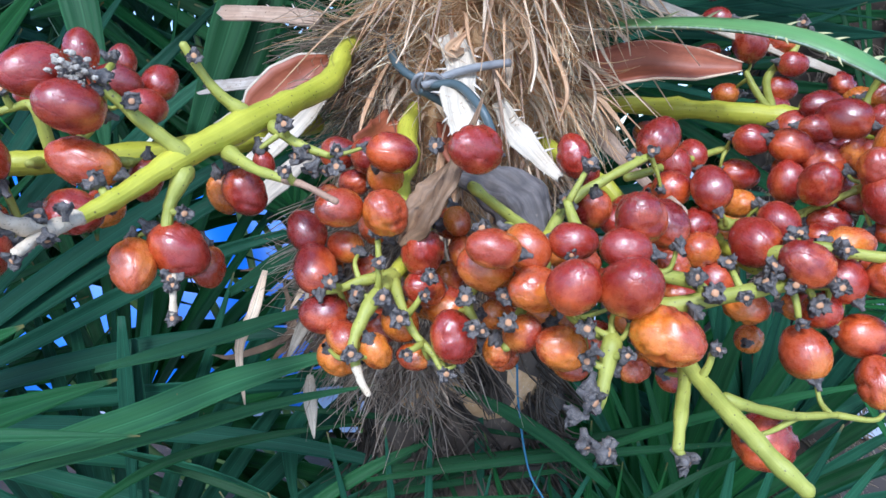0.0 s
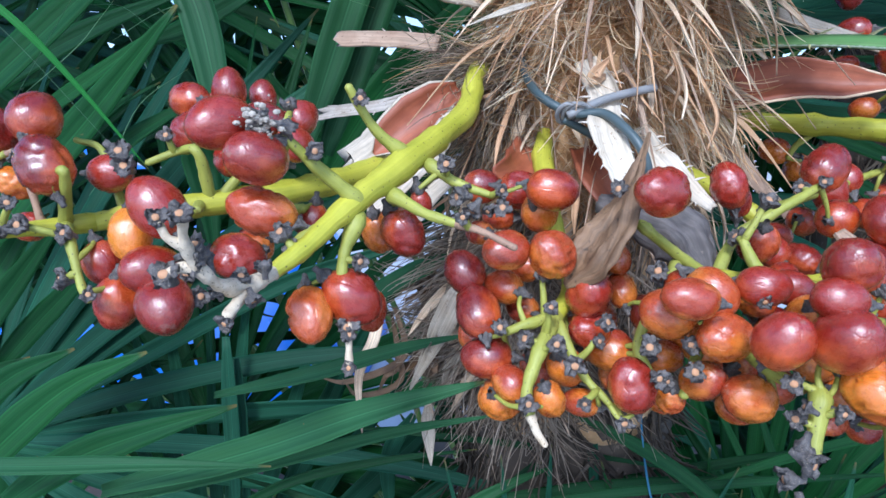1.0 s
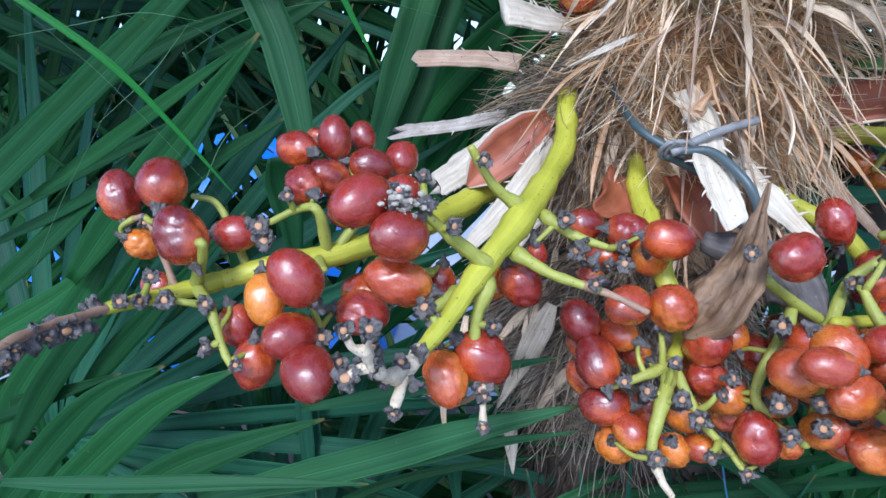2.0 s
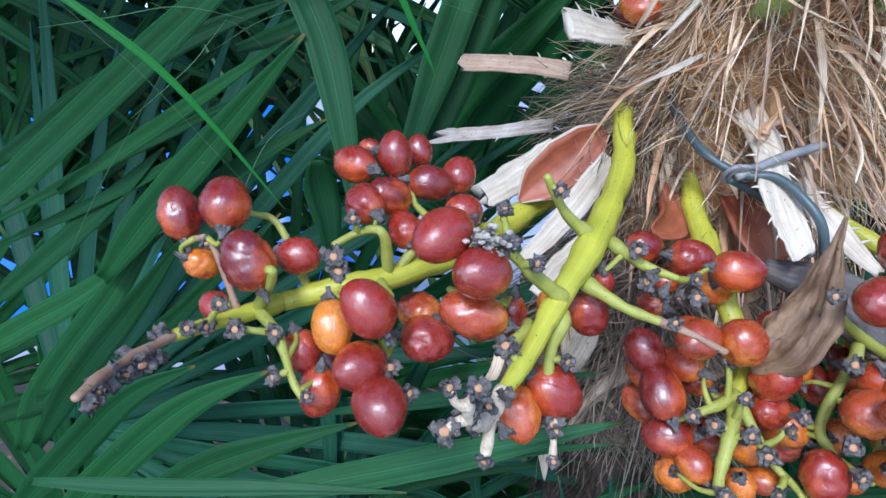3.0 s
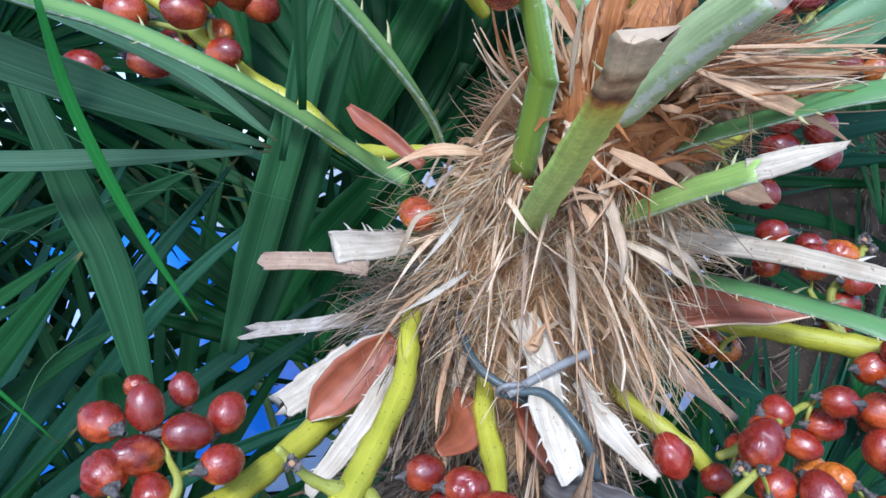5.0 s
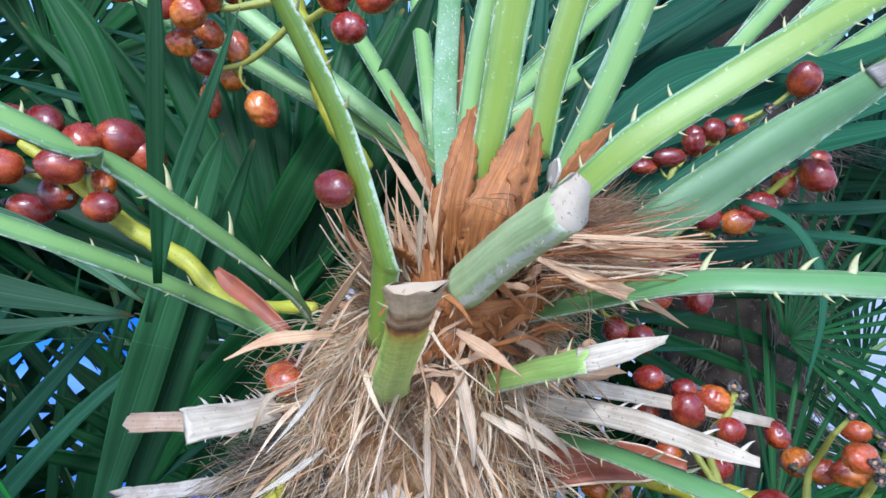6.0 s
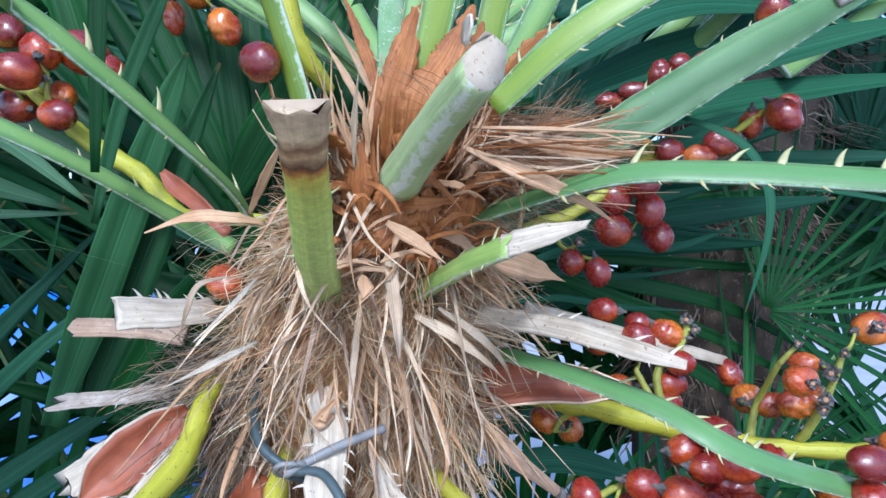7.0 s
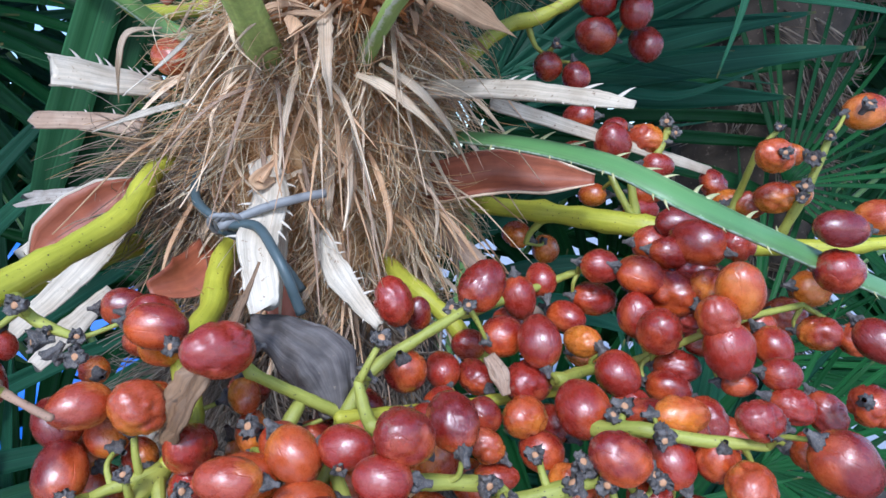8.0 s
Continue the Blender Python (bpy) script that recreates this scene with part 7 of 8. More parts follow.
blades("long dark green leaf segments crossing below the trunk", [
    ([(-0.2391, 0.3300, 0.7401), (-0.1489, 0.3100, 0.7756), (-0.0855, 0.2900, 0.8067), (-0.0319, 0.2850, 0.8243)], 0.0078),
    ([(-0.1774, 0.3400, 0.7924), (-0.1160, 0.3200, 0.8138), (-0.0746, 0.3100, 0.8297), (-0.0395, 0.3000, 0.8412)], 0.004),
    ([(-0.3278, 0.3000, 0.7700), (-0.2657, 0.2950, 0.7730), (-0.1939, 0.2920, 0.7776), (-0.1310, 0.2900, 0.7791)], 0.0042),
    ([(-0.2564, 0.3400, 0.7233), (-0.1570, 0.3300, 0.7554), (-0.0763, 0.3200, 0.7829), (-0.0254, 0.3100, 0.7976)], 0.0035),
    ([(-0.1167, 0.3800, 0.8266), (-0.0815, 0.3700, 0.8498), (-0.0614, 0.3600, 0.8617), (-0.0489, 0.3550, 0.8690)], 0.006),
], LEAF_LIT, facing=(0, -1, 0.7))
blades("stiff dark green leaf segments pointing up from below", [
    ([(-0.3774, 0.3600, 0.8989), (-0.3468, 0.3600, 0.9230), (-0.2757, 0.3600, 0.9798), (-0.2241, 0.3600, 1.0212), (-0.2066, 0.3600, 1.0364)], 0.0092),
    ([(-0.2999, 0.3400, 0.8681), (-0.2689, 0.3380, 0.9035), (-0.2214, 0.3350, 0.9508), (-0.1798, 0.3300, 0.9928)], 0.0088),
    ([(-0.2972, 0.3500, 0.8838), (-0.2523, 0.3500, 0.9086), (-0.2135, 0.3500, 0.9333), (-0.1762, 0.3500, 0.9529)], 0.006),
    ([(-0.3373, 0.3700, 0.9098), (-0.2873, 0.3700, 0.9392), (-0.2379, 0.3650, 0.9681), (-0.1933, 0.3600, 0.9938)], 0.0046),
    ([(-0.3982, 0.4000, 0.9196), (-0.3276, 0.4000, 0.9636), (-0.2635, 0.4000, 0.9952), (-0.2039, 0.4000, 1.0162)], 0.0075),
    ([(-0.3850, 0.3800, 0.8759), (-0.3257, 0.3800, 0.9009), (-0.2758, 0.3800, 0.9247), (-0.2272, 0.3800, 0.9581)], 0.0035),
    ([(-0.4233, 0.4200, 0.8779), (-0.3446, 0.4200, 0.9164), (-0.2790, 0.4200, 0.9454), (-0.2346, 0.4200, 0.9661)], 0.004),
    ([(-0.2462, 0.4200, 0.9891), (-0.2147, 0.4200, 0.9988), (-0.1836, 0.4200, 1.0145), (-0.1568, 0.4200, 1.0268)], 0.006),
    ([(-0.1805, 0.3400, 0.9332), (-0.1799, 0.3450, 0.9177), (-0.1766, 0.3450, 0.8998), (-0.1743, 0.3450, 0.8620)], 0.0085),
], LEAF_MID, facing=(0.25, -1, 0.3))
blades("broad glossy leaf segments lying low under the fruit", [
    ([(-0.3740, 0.3500, 0.7531), (-0.3505, 0.3500, 0.7973), (-0.2945, 0.3500, 0.8652), (-0.2525, 0.3500, 0.9306)], 0.0088),
    ([(-0.3584, 0.3450, 0.7612), (-0.3272, 0.3450, 0.8056), (-0.2859, 0.3450, 0.8532), (-0.2534, 0.3450, 0.8924)], 0.008),
    ([(-0.4049, 0.3600, 0.8077), (-0.3657, 0.3600, 0.8300), (-0.3247, 0.3600, 0.8524), (-0.2737, 0.3600, 0.8890)], 0.008),
    ([(-0.3509, 0.3350, 0.7095), (-0.3121, 0.3350, 0.7501), (-0.2607, 0.3370, 0.7943), (-0.2132, 0.3400, 0.8164)], 0.0105),
    ([(-0.3820, 0.3400, 0.7121), (-0.3468, 0.3400, 0.7481), (-0.2976, 0.3400, 0.7961), (-0.2566, 0.3450, 0.8160)], 0.0098),
    ([(-0.3043, 0.3300, 0.7240), (-0.2579, 0.3300, 0.7559), (-0.2182, 0.3330, 0.7717), (-0.1633, 0.3350, 0.7891)], 0.0092),
    ([(-0.4058, 0.3500, 0.7679), (-0.3679, 0.3500, 0.7833), (-0.3347, 0.3500, 0.7932), (-0.2861, 0.3500, 0.8089)], 0.0062),
    ([(-0.3187, 0.3550, 0.7902), (-0.2877, 0.3550, 0.8231), (-0.2626, 0.3550, 0.8472), (-0.2048, 0.3550, 0.9027)], 0.0066),
    ([(-0.4008, 0.3800, 0.8355), (-0.3511, 0.3800, 0.8729), (-0.3079, 0.3800, 0.9079), (-0.2778, 0.3800, 0.9343)], 0.007),
    ([(-0.1932, 0.3400, 0.7074), (-0.1456, 0.3450, 0.7367), (-0.0928, 0.3500, 0.7500), (-0.0344, 0.3500, 0.7592)], 0.003),
], LEAF_MID, facing=(0.25, -1, 0.3))
blades("narrow bright green leaf segment arching past the others", [([(-0.2879, 0.2900, 1.0227), (-0.2768, 0.2900, 1.0120), (-0.2376, 0.2950, 0.9812), (-0.2131, 0.3000, 0.9522), (-0.1867, 0.3050, 0.9159)], 0.0017)], LEAF_YOUNG)
blades("pale grey-green leaf segments seen along their fold", [
    ([(-0.1784, 0.2400, 1.0740), (-0.1618, 0.2600, 1.0636), (-0.1321, 0.2900, 1.0501), (-0.0923, 0.3200, 1.0342)], 0.009),
    ([(-0.2309, 0.3000, 1.0379), (-0.1967, 0.3100, 1.0328), (-0.1507, 0.3200, 1.0324), (-0.0944, 0.3300, 1.0329)], 0.0045),
    ([(-0.1869, 0.2800, 1.1013), (-0.1569, 0.3000, 1.0849), (-0.1274, 0.3300, 1.0673), (-0.0935, 0.3400, 1.0376)], 0.006),
], LEAF_GREY, (0, -1, 0.6))
blades("thin yellowish green leaf tip hanging down", [([(-0.1488, 0.2600, 1.0844), (-0.1439, 0.2650, 1.0485), (-0.1306, 0.2700, 1.0082), (-0.1147, 0.2750, 0.9721)], 0.002)], LEAF_YOUNG)
blades("tall dark green leaf segments beside the trunk", [
    ([(-0.0750, 0.3000, 1.0477), (-0.0723, 0.3000, 1.1131), (-0.0702, 0.3000, 1.1534), (-0.0691, 0.3000, 1.1875)], 0.0034),
    ([(-0.1753, 0.4500, 1.2263), (-0.1529, 0.4500, 1.1831), (-0.1368, 0.4500, 1.1257), (-0.1261, 0.4500, 1.0849)], 0.012),
    ([(-0.0625, 0.4800, 1.0457), (-0.0349, 0.4800, 1.0970), (0.0091, 0.4800, 1.1647), (0.0424, 0.4800, 1.2192)], 0.014),
    ([(0.0061, 0.4600, 1.0866), (0.0232, 0.4600, 1.1413), (0.0440, 0.4600, 1.1895), (0.0649, 0.4600, 1.2348)], 0.013),
], facing=(0.1, -1, 0.2))
blades("blue-green leaf segments spreading behind the petioles", [
    ([(0.1232, 0.3600, 1.1058), (0.1873, 0.3700, 1.1432), (0.2535, 0.3800, 1.1517), (0.3300, 0.3900, 1.1434)], 0.011),
    ([(0.1325, 0.3800, 1.0958), (0.2036, 0.3900, 1.1246), (0.2868, 0.4000, 1.1498), (0.4030, 0.4100, 1.1896)], 0.012),
    ([(0.1522, 0.4000, 1.0772), (0.2335, 0.4000, 1.0981), (0.3208, 0.4100, 1.1131), (0.4275, 0.4200, 1.1259)], 0.011),
    ([(0.1408, 0.3400, 1.0688), (0.2003, 0.3300, 1.0994), (0.2603, 0.3250, 1.1169), (0.3394, 0.3200, 1.1321)], 0.008),
    ([(0.2507, 0.4000, 1.0678), (0.2935, 0.3900, 1.0654), (0.3238, 0.3800, 1.0654), (0.3688, 0.3700, 1.0637)], 0.0045),
    ([(0.1456, 0.4200, 1.1561), (0.1880, 0.4200, 1.1809), (0.2360, 0.4200, 1.2067), (0.2992, 0.4200, 1.2452)], 0.011),
    ([(0.1751, 0.4500, 1.1518), (0.2479, 0.4500, 1.1944), (0.3062, 0.4500, 1.2230), (0.3771, 0.4500, 1.2614)], 0.01),
    ([(0.2158, 0.4200, 1.0610), (0.2614, 0.4000, 1.0532), (0.3118, 0.3900, 1.0454), (0.3776, 0.3800, 1.0315)], 0.0026),
], LEAF_BLUE, (0, -1, 0.5))
blades("thin leaf tip curling down beside the fruit", [([(0.1607, 0.3000, 1.0727), (0.1830, 0.2900, 1.0603), (0.1891, 0.2800, 1.0412), (0.1858, 0.2750, 1.0190), (0.1765, 0.2750, 0.9903)], 0.0022)], LEAF_BLUE)
blades("narrow dark leaf segments in the shade beside the fruit", [
    ([(0.1105, 0.5000, 0.8734), (0.1612, 0.5000, 0.8812), (0.2039, 0.5000, 0.8848), (0.2692, 0.5000, 0.8839)], 0.009),
    ([(0.1388, 0.5000, 0.9965), (0.2002, 0.5000, 1.0126), (0.2632, 0.5000, 1.0089), (0.3258, 0.5000, 1.0293)], 0.0042),
    ([(0.1546, 0.4800, 1.0176), (0.2126, 0.4800, 1.0479), (0.2638, 0.4800, 1.0559), (0.3321, 0.4800, 1.0605)], 0.004),
    ([(0.0938, 0.4500, 0.8603), (0.1527, 0.4600, 0.8646), (0.1923, 0.4600, 0.8559), (0.2329, 0.4600, 0.8389)], 0.009),
    ([(0.1338, 0.5200, 0.9857), (0.1854, 0.5200, 0.9899), (0.2380, 0.5200, 0.9857), (0.2998, 0.5200, 0.9921)], 0.003),
    ([(0.1466, 0.5000, 1.0280), (0.1958, 0.5000, 1.0244), (0.2451, 0.5000, 1.0366), (0.3038, 0.5000, 1.0411)], 0.0026),
    ([(0.1267, 0.5300, 0.9648), (0.1796, 0.5300, 0.9690), (0.2336, 0.5300, 0.9602), (0.2931, 0.5300, 0.9556)], 0.003),
    ([(0.1543, 0.5000, 1.0514), (0.2119, 0.5000, 1.0364), (0.2708, 0.5000, 1.0249), (0.3396, 0.5000, 1.0173)], 0.0024),
    ([(0.1473, 0.5500, 1.0095), (0.2023, 0.5500, 1.0030), (0.2618, 0.5500, 1.0232), (0.3278, 0.5500, 1.0190)], 0.003),
], LEAF_BLUE, (0, -1, 0.5))

blades("dead bleached leaf strips hanging below the crown", [
    ([(-0.0420, 0.3100, 0.8640), (-0.0480, 0.3090, 0.8510), (-0.0555, 0.3100, 0.8350), (-0.0680, 0.3120, 0.8090)], 0.0058),
    ([(-0.0600, 0.3300, 0.7950), (-0.0604, 0.3310, 0.7840), (-0.0598, 0.3320, 0.7720), (-0.0590, 0.3330, 0.7580)], 0.0036),
    ([(-0.0380, 0.3400, 0.8380), (-0.0440, 0.3420, 0.8200), (-0.0500, 0.3440, 0.8060), (-0.0540, 0.3460, 0.7930)], 0.0045),
], PALE_DRY, (0, -1, 0.4))
dead_rnd = random.Random(31)
blades("pale frayed leaf bases hanging under the crown", [
    ([(x, 0.335, z), (x - 0.004, 0.325 + dead_rnd.uniform(0, 0.01), z - 0.02), (x - 0.006 + lean, 0.325 + dead_rnd.uniform(0, 0.02), z - 0.04), (x + lean * 2, 0.335, z - 0.055 - drop)], dead_rnd.uniform(0.0022, 0.0055))
    for x, z, lean, drop in ((dead_rnd.uniform(-0.085, 0.03), dead_rnd.uniform(0.845, 0.885), dead_rnd.uniform(-0.02, 0.015), dead_rnd.uniform(0.0, 0.03)) for n in range(7))
], TORN, (0, -1, 0.4))
blades("thin green leaf tips crossing in front of the lower trunk", [
    ([(x, y, z), (x + dx * 0.35, y + 0.01, z + dz * 0.45), (x + dx * 0.7, y + 0.015, z + dz * 0.8), (x + dx, y + 0.02, z + dz)], dead_rnd.uniform(0.0014, 0.004))
    for x, y, z, dx, dz in ((dead_rnd.uniform(-0.16, 0.12), dead_rnd.uniform(0.3, 0.36), dead_rnd.uniform(0.6, 0.75), dead_rnd.choice((-1, 1, 1)) * dead_rnd.uniform(0.08, 0.25), dead_rnd.uniform(-0.02, 0.09)) for n in range(34))
], LEAF_MID, (0, -1, 0.5))
blades("brown dead leaf strips rotting on the lower trunk", [
    ([(x, 0.36 + dead_rnd.uniform(0, 0.04), z), (x + 0.006, 0.352 + dead_rnd.uniform(0, 0.05), z - 0.025), (x + lean * 0.5, 0.35 + dead_rnd.uniform(0, 0.05), z - 0.03 - drop * 0.5), (x + lean, 0.355 + dead_rnd.uniform(0, 0.04), z - 0.03 - drop)], dead_rnd.uniform(0.001, 0.003))
    for x, z, lean, drop in ((dead_rnd.uniform(-0.09, 0.03), dead_rnd.uniform(0.82, 0.89), dead_rnd.uniform(-0.05, 0.03), dead_rnd.uniform(0.0, 0.03)) for n in range(30))
], DRY_LEAF, (0, -1, 0.4))
blades("torn grey-tan dead leaf strips hanging limp below the crown", [
    ([(x, 0.37 + dead_rnd.uniform(0, 0.05), z), (x + 0.004, 0.362 + dead_rnd.uniform(0, 0.05), z - 0.025), (x + lean * 0.5, 0.36 + dead_rnd.uniform(0, 0.05), z - 0.03 - drop * 0.5), (x + lean, 0.365 + dead_rnd.uniform(0, 0.04), z - 0.03 - drop)], dead_rnd.uniform(0.0015, 0.005))
    for x, z, lean, drop in ((dead_rnd.uniform(-0.075, 0.03), dead_rnd.uniform(0.83, 0.9), dead_rnd.uniform(-0.05, 0.02), dead_rnd.uniform(0.0, 0.035)) for n in range(24))
], TAN_LEAF, (0, -1, 0.4))
blades("thin green leaf segments standing upright below the fruit", [
    ([(-0.2021, 0.4200, 0.8000), (-0.2016, 0.4200, 0.7448), (-0.2012, 0.4200, 0.7040), (-0.2020, 0.4200, 0.6360)], 0.0055),
    ([(-0.1992, 0.4300, 0.7814), (-0.1981, 0.4300, 0.7325), (-0.1973, 0.4300, 0.6904), (-0.1981, 0.4300, 0.6292)], 0.0045),
    ([(0.0279, 0.3600, 0.7931), (0.0316, 0.3600, 0.7587), (0.0340, 0.3600, 0.7231), (0.0360, 0.3600, 0.6790)], 0.003),
    ([(0.0579, 0.4000, 0.7796), (0.0734, 0.4000, 0.7451), (0.0881, 0.4000, 0.7097), (0.1035, 0.4000, 0.6691)], 0.0038),
    ([(-0.0776, 0.4400, 0.7384), (-0.0941, 0.4400, 0.7124), (-0.0967, 0.4400, 0.6819), (-0.0912, 0.4400, 0.6371)], 0.006),
    ([(0.1041, 0.4600, 0.7549), (0.1320, 0.4600, 0.7150), (0.1570, 0.4600, 0.6646), (0.1773, 0.4600, 0.6267)], 0.004),
    ([(0.0072, 0.4500, 0.7354), (0.0203, 0.4500, 0.7092), (0.0629, 0.4500, 0.6918), (0.1054, 0.4500, 0.6878)], 0.004),
], LEAF_BLUE, (0, -1, 0.3))

blades("dry thread-like leaf tips crossing the green leaves", [
    ([(-0.2830, 0.3100, 1.0061), (-0.2652, 0.3120, 0.9890), (-0.2453, 0.3120, 0.9702), (-0.1956, 0.3150, 0.9111)], 0.00016),
    ([(-0.3223, 0.3400, 0.8708), (-0.3004, 0.3400, 0.9081), (-0.2809, 0.3400, 0.9372), (-0.2356, 0.3400, 1.0008)], 0.00014),
    ([(-0.3197, 0.3500, 0.9968), (-0.2819, 0.3500, 1.0017), (-0.2477, 0.3500, 1.0065), (-0.2151, 0.3500, 1.0011)], 0.00014),
    ([(-0.2839, 0.3600, 0.9518), (-0.2504, 0.3600, 0.9774), (-0.2371, 0.3600, 0.9910), (-0.2273, 0.3600, 1.0017)], 0.00014),
    ([(-0.2250, 0.3200, 0.9023), (-0.2123, 0.3200, 0.9190), (-0.1965, 0.3200, 0.9456), (-0.1719, 0.3200, 0.9621)], 0.00014),
    ([(-0.2714, 0.3700, 1.0107), (-0.2489, 0.3700, 1.0023), (-0.2284, 0.3700, 1.0008), (-0.2092, 0.3700, 0.9854)], 0.00014),
    ([(-0.2307, 0.4000, 1.0598), (-0.2039, 0.4000, 1.0409), (-0.1638, 0.4000, 1.0270), (-0.0953, 0.4000, 1.0053)], 0.00014),
    ([(-0.2521, 0.4000, 0.9881), (-0.2202, 0.4000, 1.0051), (-0.1770, 0.4000, 1.0154), (-0.1284, 0.4000, 1.0162)], 0.00014),
], LEAF_GREY, thick=0.00012)
fan((0.2, 0.42, 0.52), (0.3, -0.03, 1), (0.1, -1, 0.2), 14, 130, 0.24, 0.006, 0.02, 301, LEAF_BLUE, stalk=(0.05, 0.5, 0.2))

# whole fan leaves further back
fan_rnd = random.Random(77)
FANS = [
    ((-0.55, 0.9, 0.72), (0.35, 0.0, 0.9), 0.5), ((-0.3, 1.2, 0.9), (0.2, 0.0, 1.0), 0.35),
    ((-0.85, 1.0, 1.15), (0.8, 0.0, 0.3), 0.6), ((-0.5, 0.8, 1.15), (0.8, 0.0, 0.25), 0.5), ((-0.35, 0.95, 1.12), (0.5, 0.0, 0.7), 0.45),
    ((-0.42, 0.46, 0.7), (0.75, 0.1, 0.6), 0.5),
    ((-0.3, 0.62, 0.62), (0.35, 0.1, 0.9), 0.5),
    ((-0.6, 0.75, 0.6), (0.6, 0.0, 0.7), 0.6), ((0.1, 0.75, 0.85), (-0.2, 0.1, 1.0), 0.5),
    ((0.15, 0.7, 1.0), (0.6, 0.1, 0.6), 0.5), ((0.5, 0.9, 0.75), (-0.4, 0.0, 0.8), 0.42), ((0.75, 0.95, 0.95), (-0.5, 0.05, 0.4), 0.42),
    ((0.85, 0.95, 1.0), (-0.6, 0.0, 0.2), 0.45), ((0.9, 1.15, 1.0), (-0.3, 0.0, 0.8), 0.5), ((1.0, 1.3, 1.1), (-0.5, 0.0, 0.5), 0.5), ((0.3, 1.25, 0.8), (0.1, 0.0, 1.0), 0.5), ((0.35, 0.9, 0.7), (0.1, 0.0, 1.0), 0.5), ((-0.25, 0.5, 0.5), (0.4, -0.05, 0.6), 0.4),
    ((-0.9, 0.85, 0.8), (0.8, 0.0, 0.5), 0.7), ((-0.85, 0.7, 1.15), (0.9, 0.0, 0.05), 0.6), ((-0.7, 1.1, 1.35), (0.8, 0.0, 0.1), 0.6), ((-0.2, 1.15, 1.3), (0.1, 0.0, 1.0), 0.6), ((0.3, 1.1, 1.3), (0.4, 0.0, 0.8), 0.6), ((0.75, 1.0, 1.2), (-0.5, 0.0, 0.6), 0.6),
    ((1.1, 0.95, 0.98), (-0.7, 0.0, 0.5), 0.5), ((1.2, 1.4, 0.68), (-0.4, 0.0, 0.8), 0.5), ((0.05, 0.66, 1.1), (0.1, 0.0, 1.0), 0.45), ((0.28, 0.84, 1.2), (0.3, 0.0, 0.9), 0.45), ((0.0, 0.62, 0.45), (0.1, -0.1, 0.9), 0.35), ((0.3, 0.62, 0.5), (0.3, -0.1, 0.8), 0.4), ((-0.3, 0.75, 1.25), (0.4, 0.0, 0.5), 0.5), ((0.2, 0.52, 0.55), (0.2, -0.05, 0.6), 0.35), ((-0.75, 0.9, 1.1), (0.7, 0.0, 0.4), 0.6), ((-0.4, 1.0, 1.2), (0.6, 0.0, 0.3), 0.5), ((0.05, 0.95, 1.1), (0.1, 0.0, 1.0), 0.5), ((0.45, 0.85, 1.15), (0.2, 0.0, 0.8), 0.5),
]
for k, (hub, axis, ln) in enumerate(FANS):
    fan(hub, axis, (fan_rnd.uniform(-0.3, 0.3), -1, fan_rnd.uniform(0.0, 0.5)), 20, 150, ln, 0.0082, 0.12, k, (LEAF, LEAF, LEAF_BLUE)[k % 3], stalk=(0.1 * math.sin(k), 0.55 + 0.02 * k, 0.3))


fan((0.2941, 0.4200, 0.7611), (0.9, 0.05, -0.1), (0.1, -1, 0.5), 16, 120, 0.2, 0.0022, 0.05, 91, LEAF, "dark fan palm leaf with very narrow segments", group="palm leaves")
fan((0.3916, 0.6000, 0.7737), (0.9, 0.1, 0.2), (0.1, -1, 0.4), 22, 150, 0.3, 0.003, 0.05, 92, LEAF, "dark fan palm leaf with very narrow segments", group="palm leaves")
fan((0.4258, 0.6200, 0.9399), (0.9, 0.1, 0.35), (0.1, -1, 0.4), 22, 160, 0.32, 0.0026, 0.05, 93, LEAF, "dark fan palm leaf with very narrow segments", group="palm leaves")


fan((0.1251, 0.5200, 1.0147), (0.5, 0.1, 0.8), (0.1, -1, 0.3), 18, 120, 0.32, 0.011, 0.05, 94, LEAF_BLUE)
fan((-0.0490, 0.5000, 1.0123), (0.05, 0.1, 1.0), (0.1, -1, 0.3), 18, 130, 0.3, 0.011, 0.05, 95, LEAF)
fan((0.6615, 0.7000, 0.7213), (-0.8, 0.05, 0.35), (0.1, -1, 0.4), 18, 110, 0.26, 0.007, 0.05, 96, LEAF)
fan((-0.1237, 0.6000, 0.8489), (-0.25, 0.1, 1.0), (0.1, -1, 0.3), 14, 110, 0.2, 0.009, 0.05, 97, LEAF)
for k, hub in enumerate(((-0.62, 1.15, 0.9), (-0.47, 1.22, 0.92), (-0.86, 1.15, 0.9), (-1.1, 1.2, 0.9), (0.95, 1.2, 0.86), (0.75, 1.25, 0.84), (1.15, 1.2, 0.9))):
    fan(hub, (0.08 * (-1) ** k, 0.0, 1.0), (0.1, -1, 0.2), 22, 140, 0.38, 0.013, 0.05, 120 + k, (LEAF, LEAF_BLUE)[k % 2])
# thin leaves that rise in front of the lower trunk
for k, (hub, axis, mat) in enumerate((((0.0, 0.34, 0.53), (0.1, 0.0, 1), LEAF_BLUE), ((0.1, 0.36, 0.52), (-0.2, 0.0, 1), LEAF), ((0.2, 0.4, 0.6), (-0.9, 0.0, 0.3), LEAF))):
    fan(hub, axis, (0.1, -1, 0.2), 16, 120, 0.26, 0.0034, 0.03, 440 + k, mat, "thin green fan leaf rising in front of the lower trunk", stalk=(0.05, 0.5, 0.2))
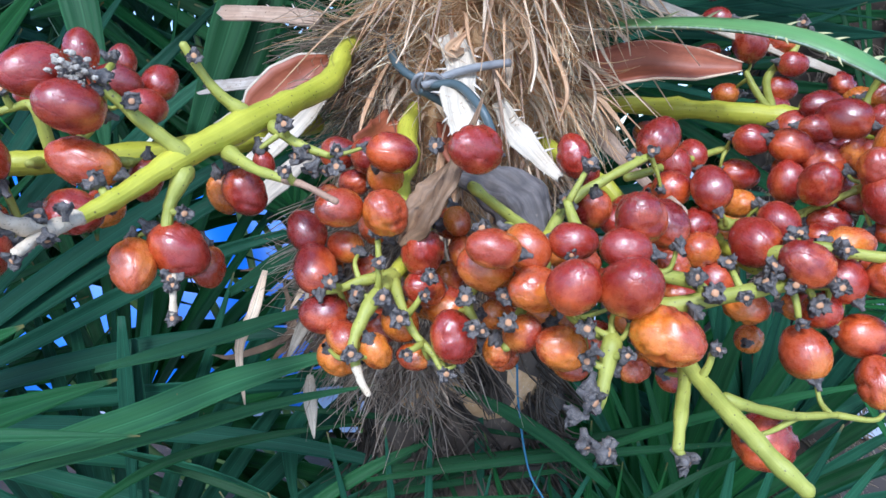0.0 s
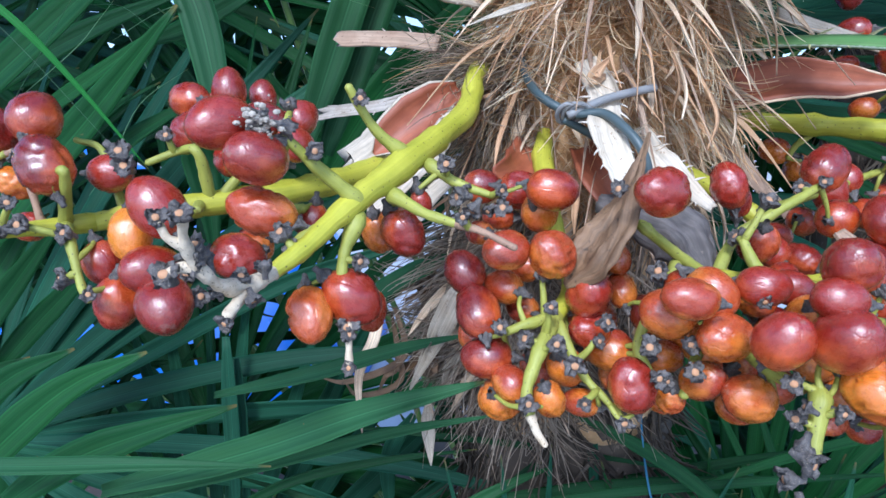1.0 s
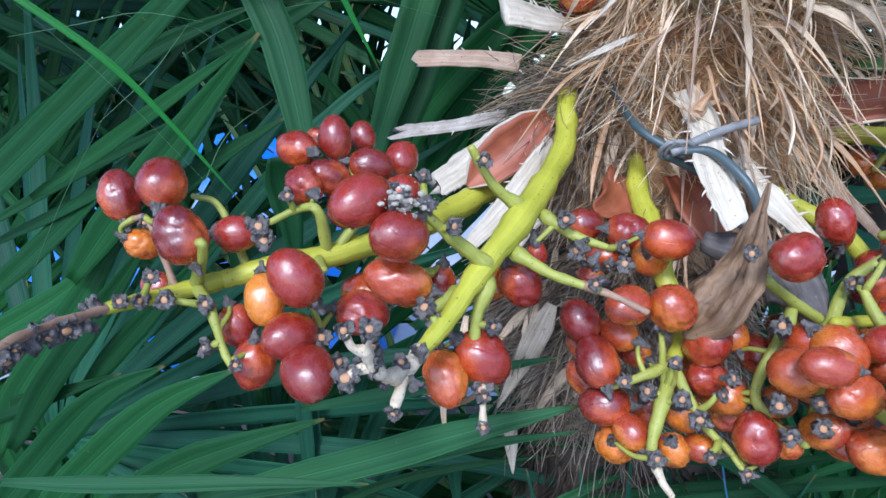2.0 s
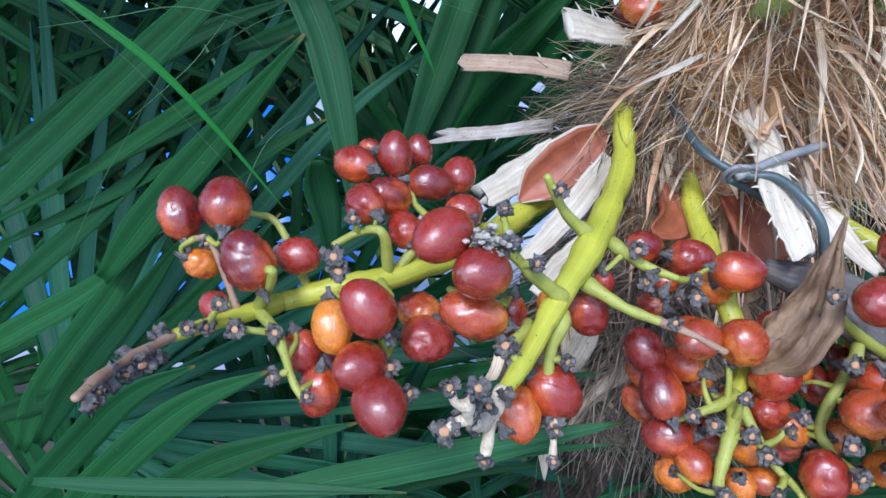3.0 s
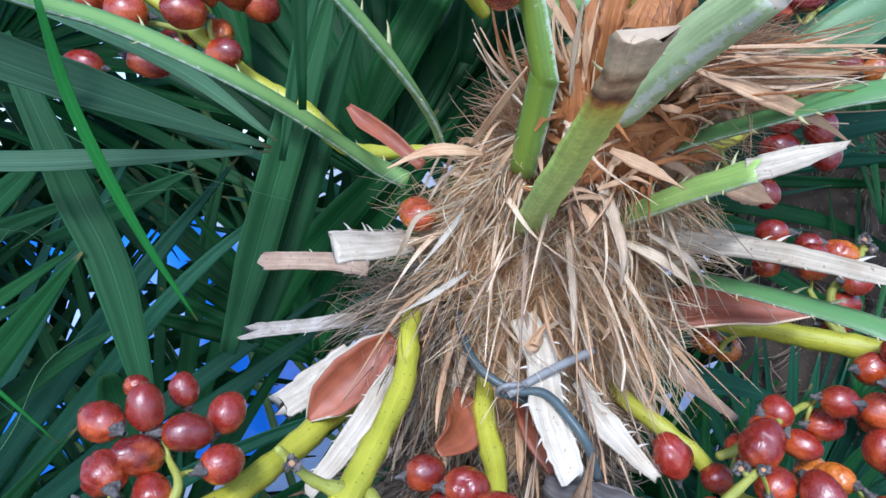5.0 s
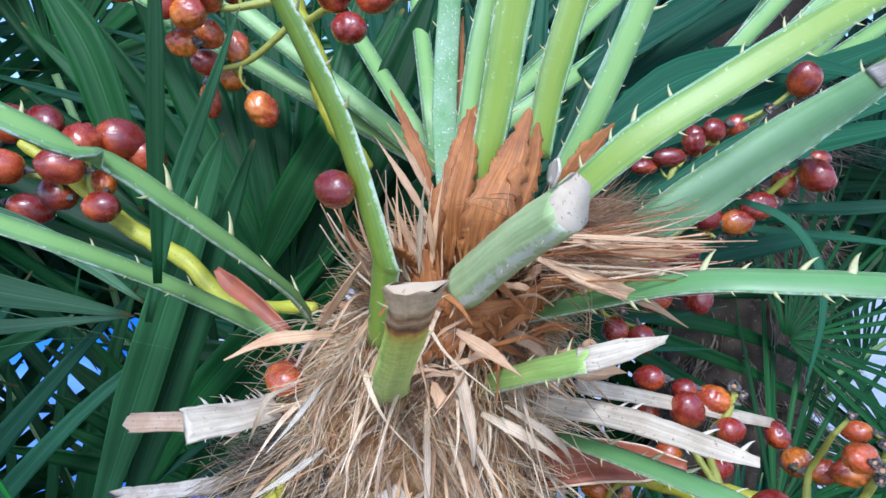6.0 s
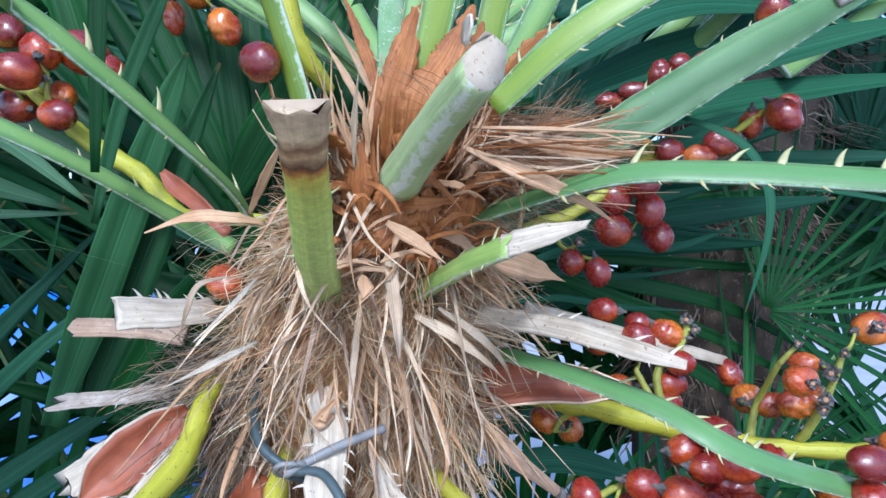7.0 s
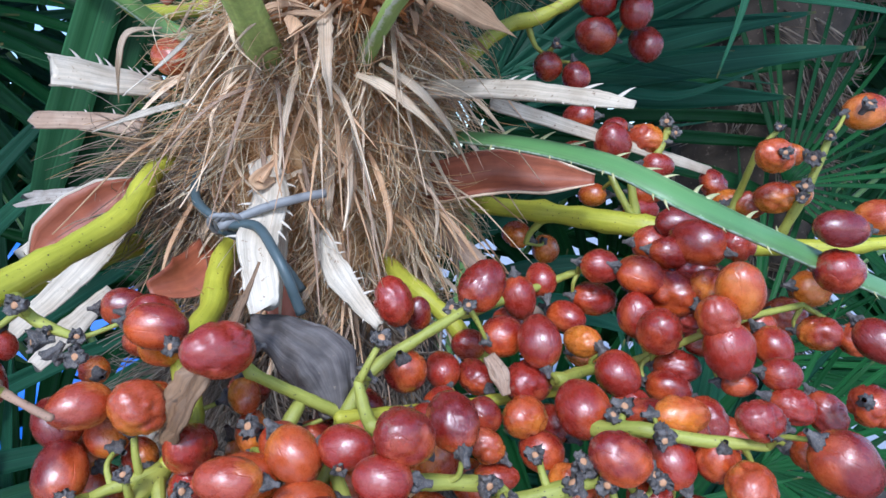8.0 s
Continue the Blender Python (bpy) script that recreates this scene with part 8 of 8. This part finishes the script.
# leaves that close the view between the trunks and along the bed
for k, (hub, axis, ln, mat) in enumerate((
    ((0.2, 0.72, 0.58), (0.1, 0.0, 1.0), 0.3, LEAF), ((0.34, 0.62, 0.6), (-0.2, 0.0, 1.0), 0.28, LEAF_BLUE), ((-0.72, 0.62, 0.62), (0.45, 0.0, 0.9), 0.46, LEAF_MID), ((-0.62, 0.7, 0.8), (-0.3, 0.0, 1.0), 0.42, LEAF), ((-0.82, 0.75, 0.9), (0.2, 0.0, 1.0), 0.42, LEAF_MID), ((-0.5, 0.55, 0.5), (-0.5, 0.0, 0.75), 0.36, LEAF),
    ((0.62, 0.72, 1.12), (0.3, 0.0, 1.0), 0.42, LEAF_BLUE), ((0.8, 0.82, 1.1), (-0.3, 0.0, 1.0), 0.46, LEAF), ((0.72, 0.95, 1.34), (-0.7, 0.0, 0.5), 0.46, LEAF_BLUE), ((0.95, 0.9, 1.25), (-0.8, 0.0, 0.15), 0.5, LEAF),
)):
    fan(hub, axis, (0.1 * math.sin(k), -1, 0.3), 24, 150, ln, 0.0075, 0.06, 400 + k, mat)
# unseen fan leaves added high overhead to shade what lies behind
for k in range(9):
    hub = (-0.9 + 0.24 * k, 0.75 + 0.25 * math.sin(k * 2.3), 1.62 + 0.12 * math.cos(k * 1.7))
    fan(hub, (math.sin(k * 1.9) * 0.8, 0.7, 0.1), (0, -0.15, 1), 16, 170, 0.55, 0.014, 0.2, 200 + k, LEAF, "unseen fan palm leaf added overhead to shade the background", stalk=(0.05, 0.4, 1.1))


# more unseen leaves added at both sides to keep sun off the background
for k, hub in enumerate(((-0.62, 0.3, 1.36), (-0.6, 0.04, 1.5), (-0.6, 0.5, 1.42), (-0.66, 0.1, 1.42), (0.78, 0.45, 1.4), (0.8, 0.7, 1.45), (0.62, 0.4, 1.5), (0.7, 0.24, 1.57), (0.66, 0.62, 1.54), (0.95, 0.55, 1.5))):
    fan(hub, (1 if hub[0] < 0 else -1, 0.25, -0.05), (0, 0, 1), 26, 165, 0.4, 0.0135, 0.05, 240 + k, LEAF, "unseen fan palm leaf added overhead to shade the background", stalk=(hub[0] * 0.3, 0.4, 1.12))


# ---------- a second trunk in the shade behind ----------
trunk = thing("fan_palm", "second palm trunk shaggy with brown fibre in the shade", "palm")
AXIS = [(0.46, 0.8, 0.0), (0.455, 0.79, 0.4), (0.455, 0.78, 0.8), (0.5, 0.78, 1.15), (0.58, 0.8, 1.6)]
AXIS_R = [0.1, 0.09, 0.085, 0.085, 0.07]
part("trunk_core", sweep(AXIS, AXIS_R, None, 24, (0, -1, 0), 12, wobble=0.2), BARK, trunk)
strands("thatch", 3000, 0.5, 1.55, (0.03, 0.1), (0.2, 0.9), (0.2, 1.1), 0.0016, DEAD_FIBRE, 18, 1.2, flat=0.25, label="brown fibre thatch")
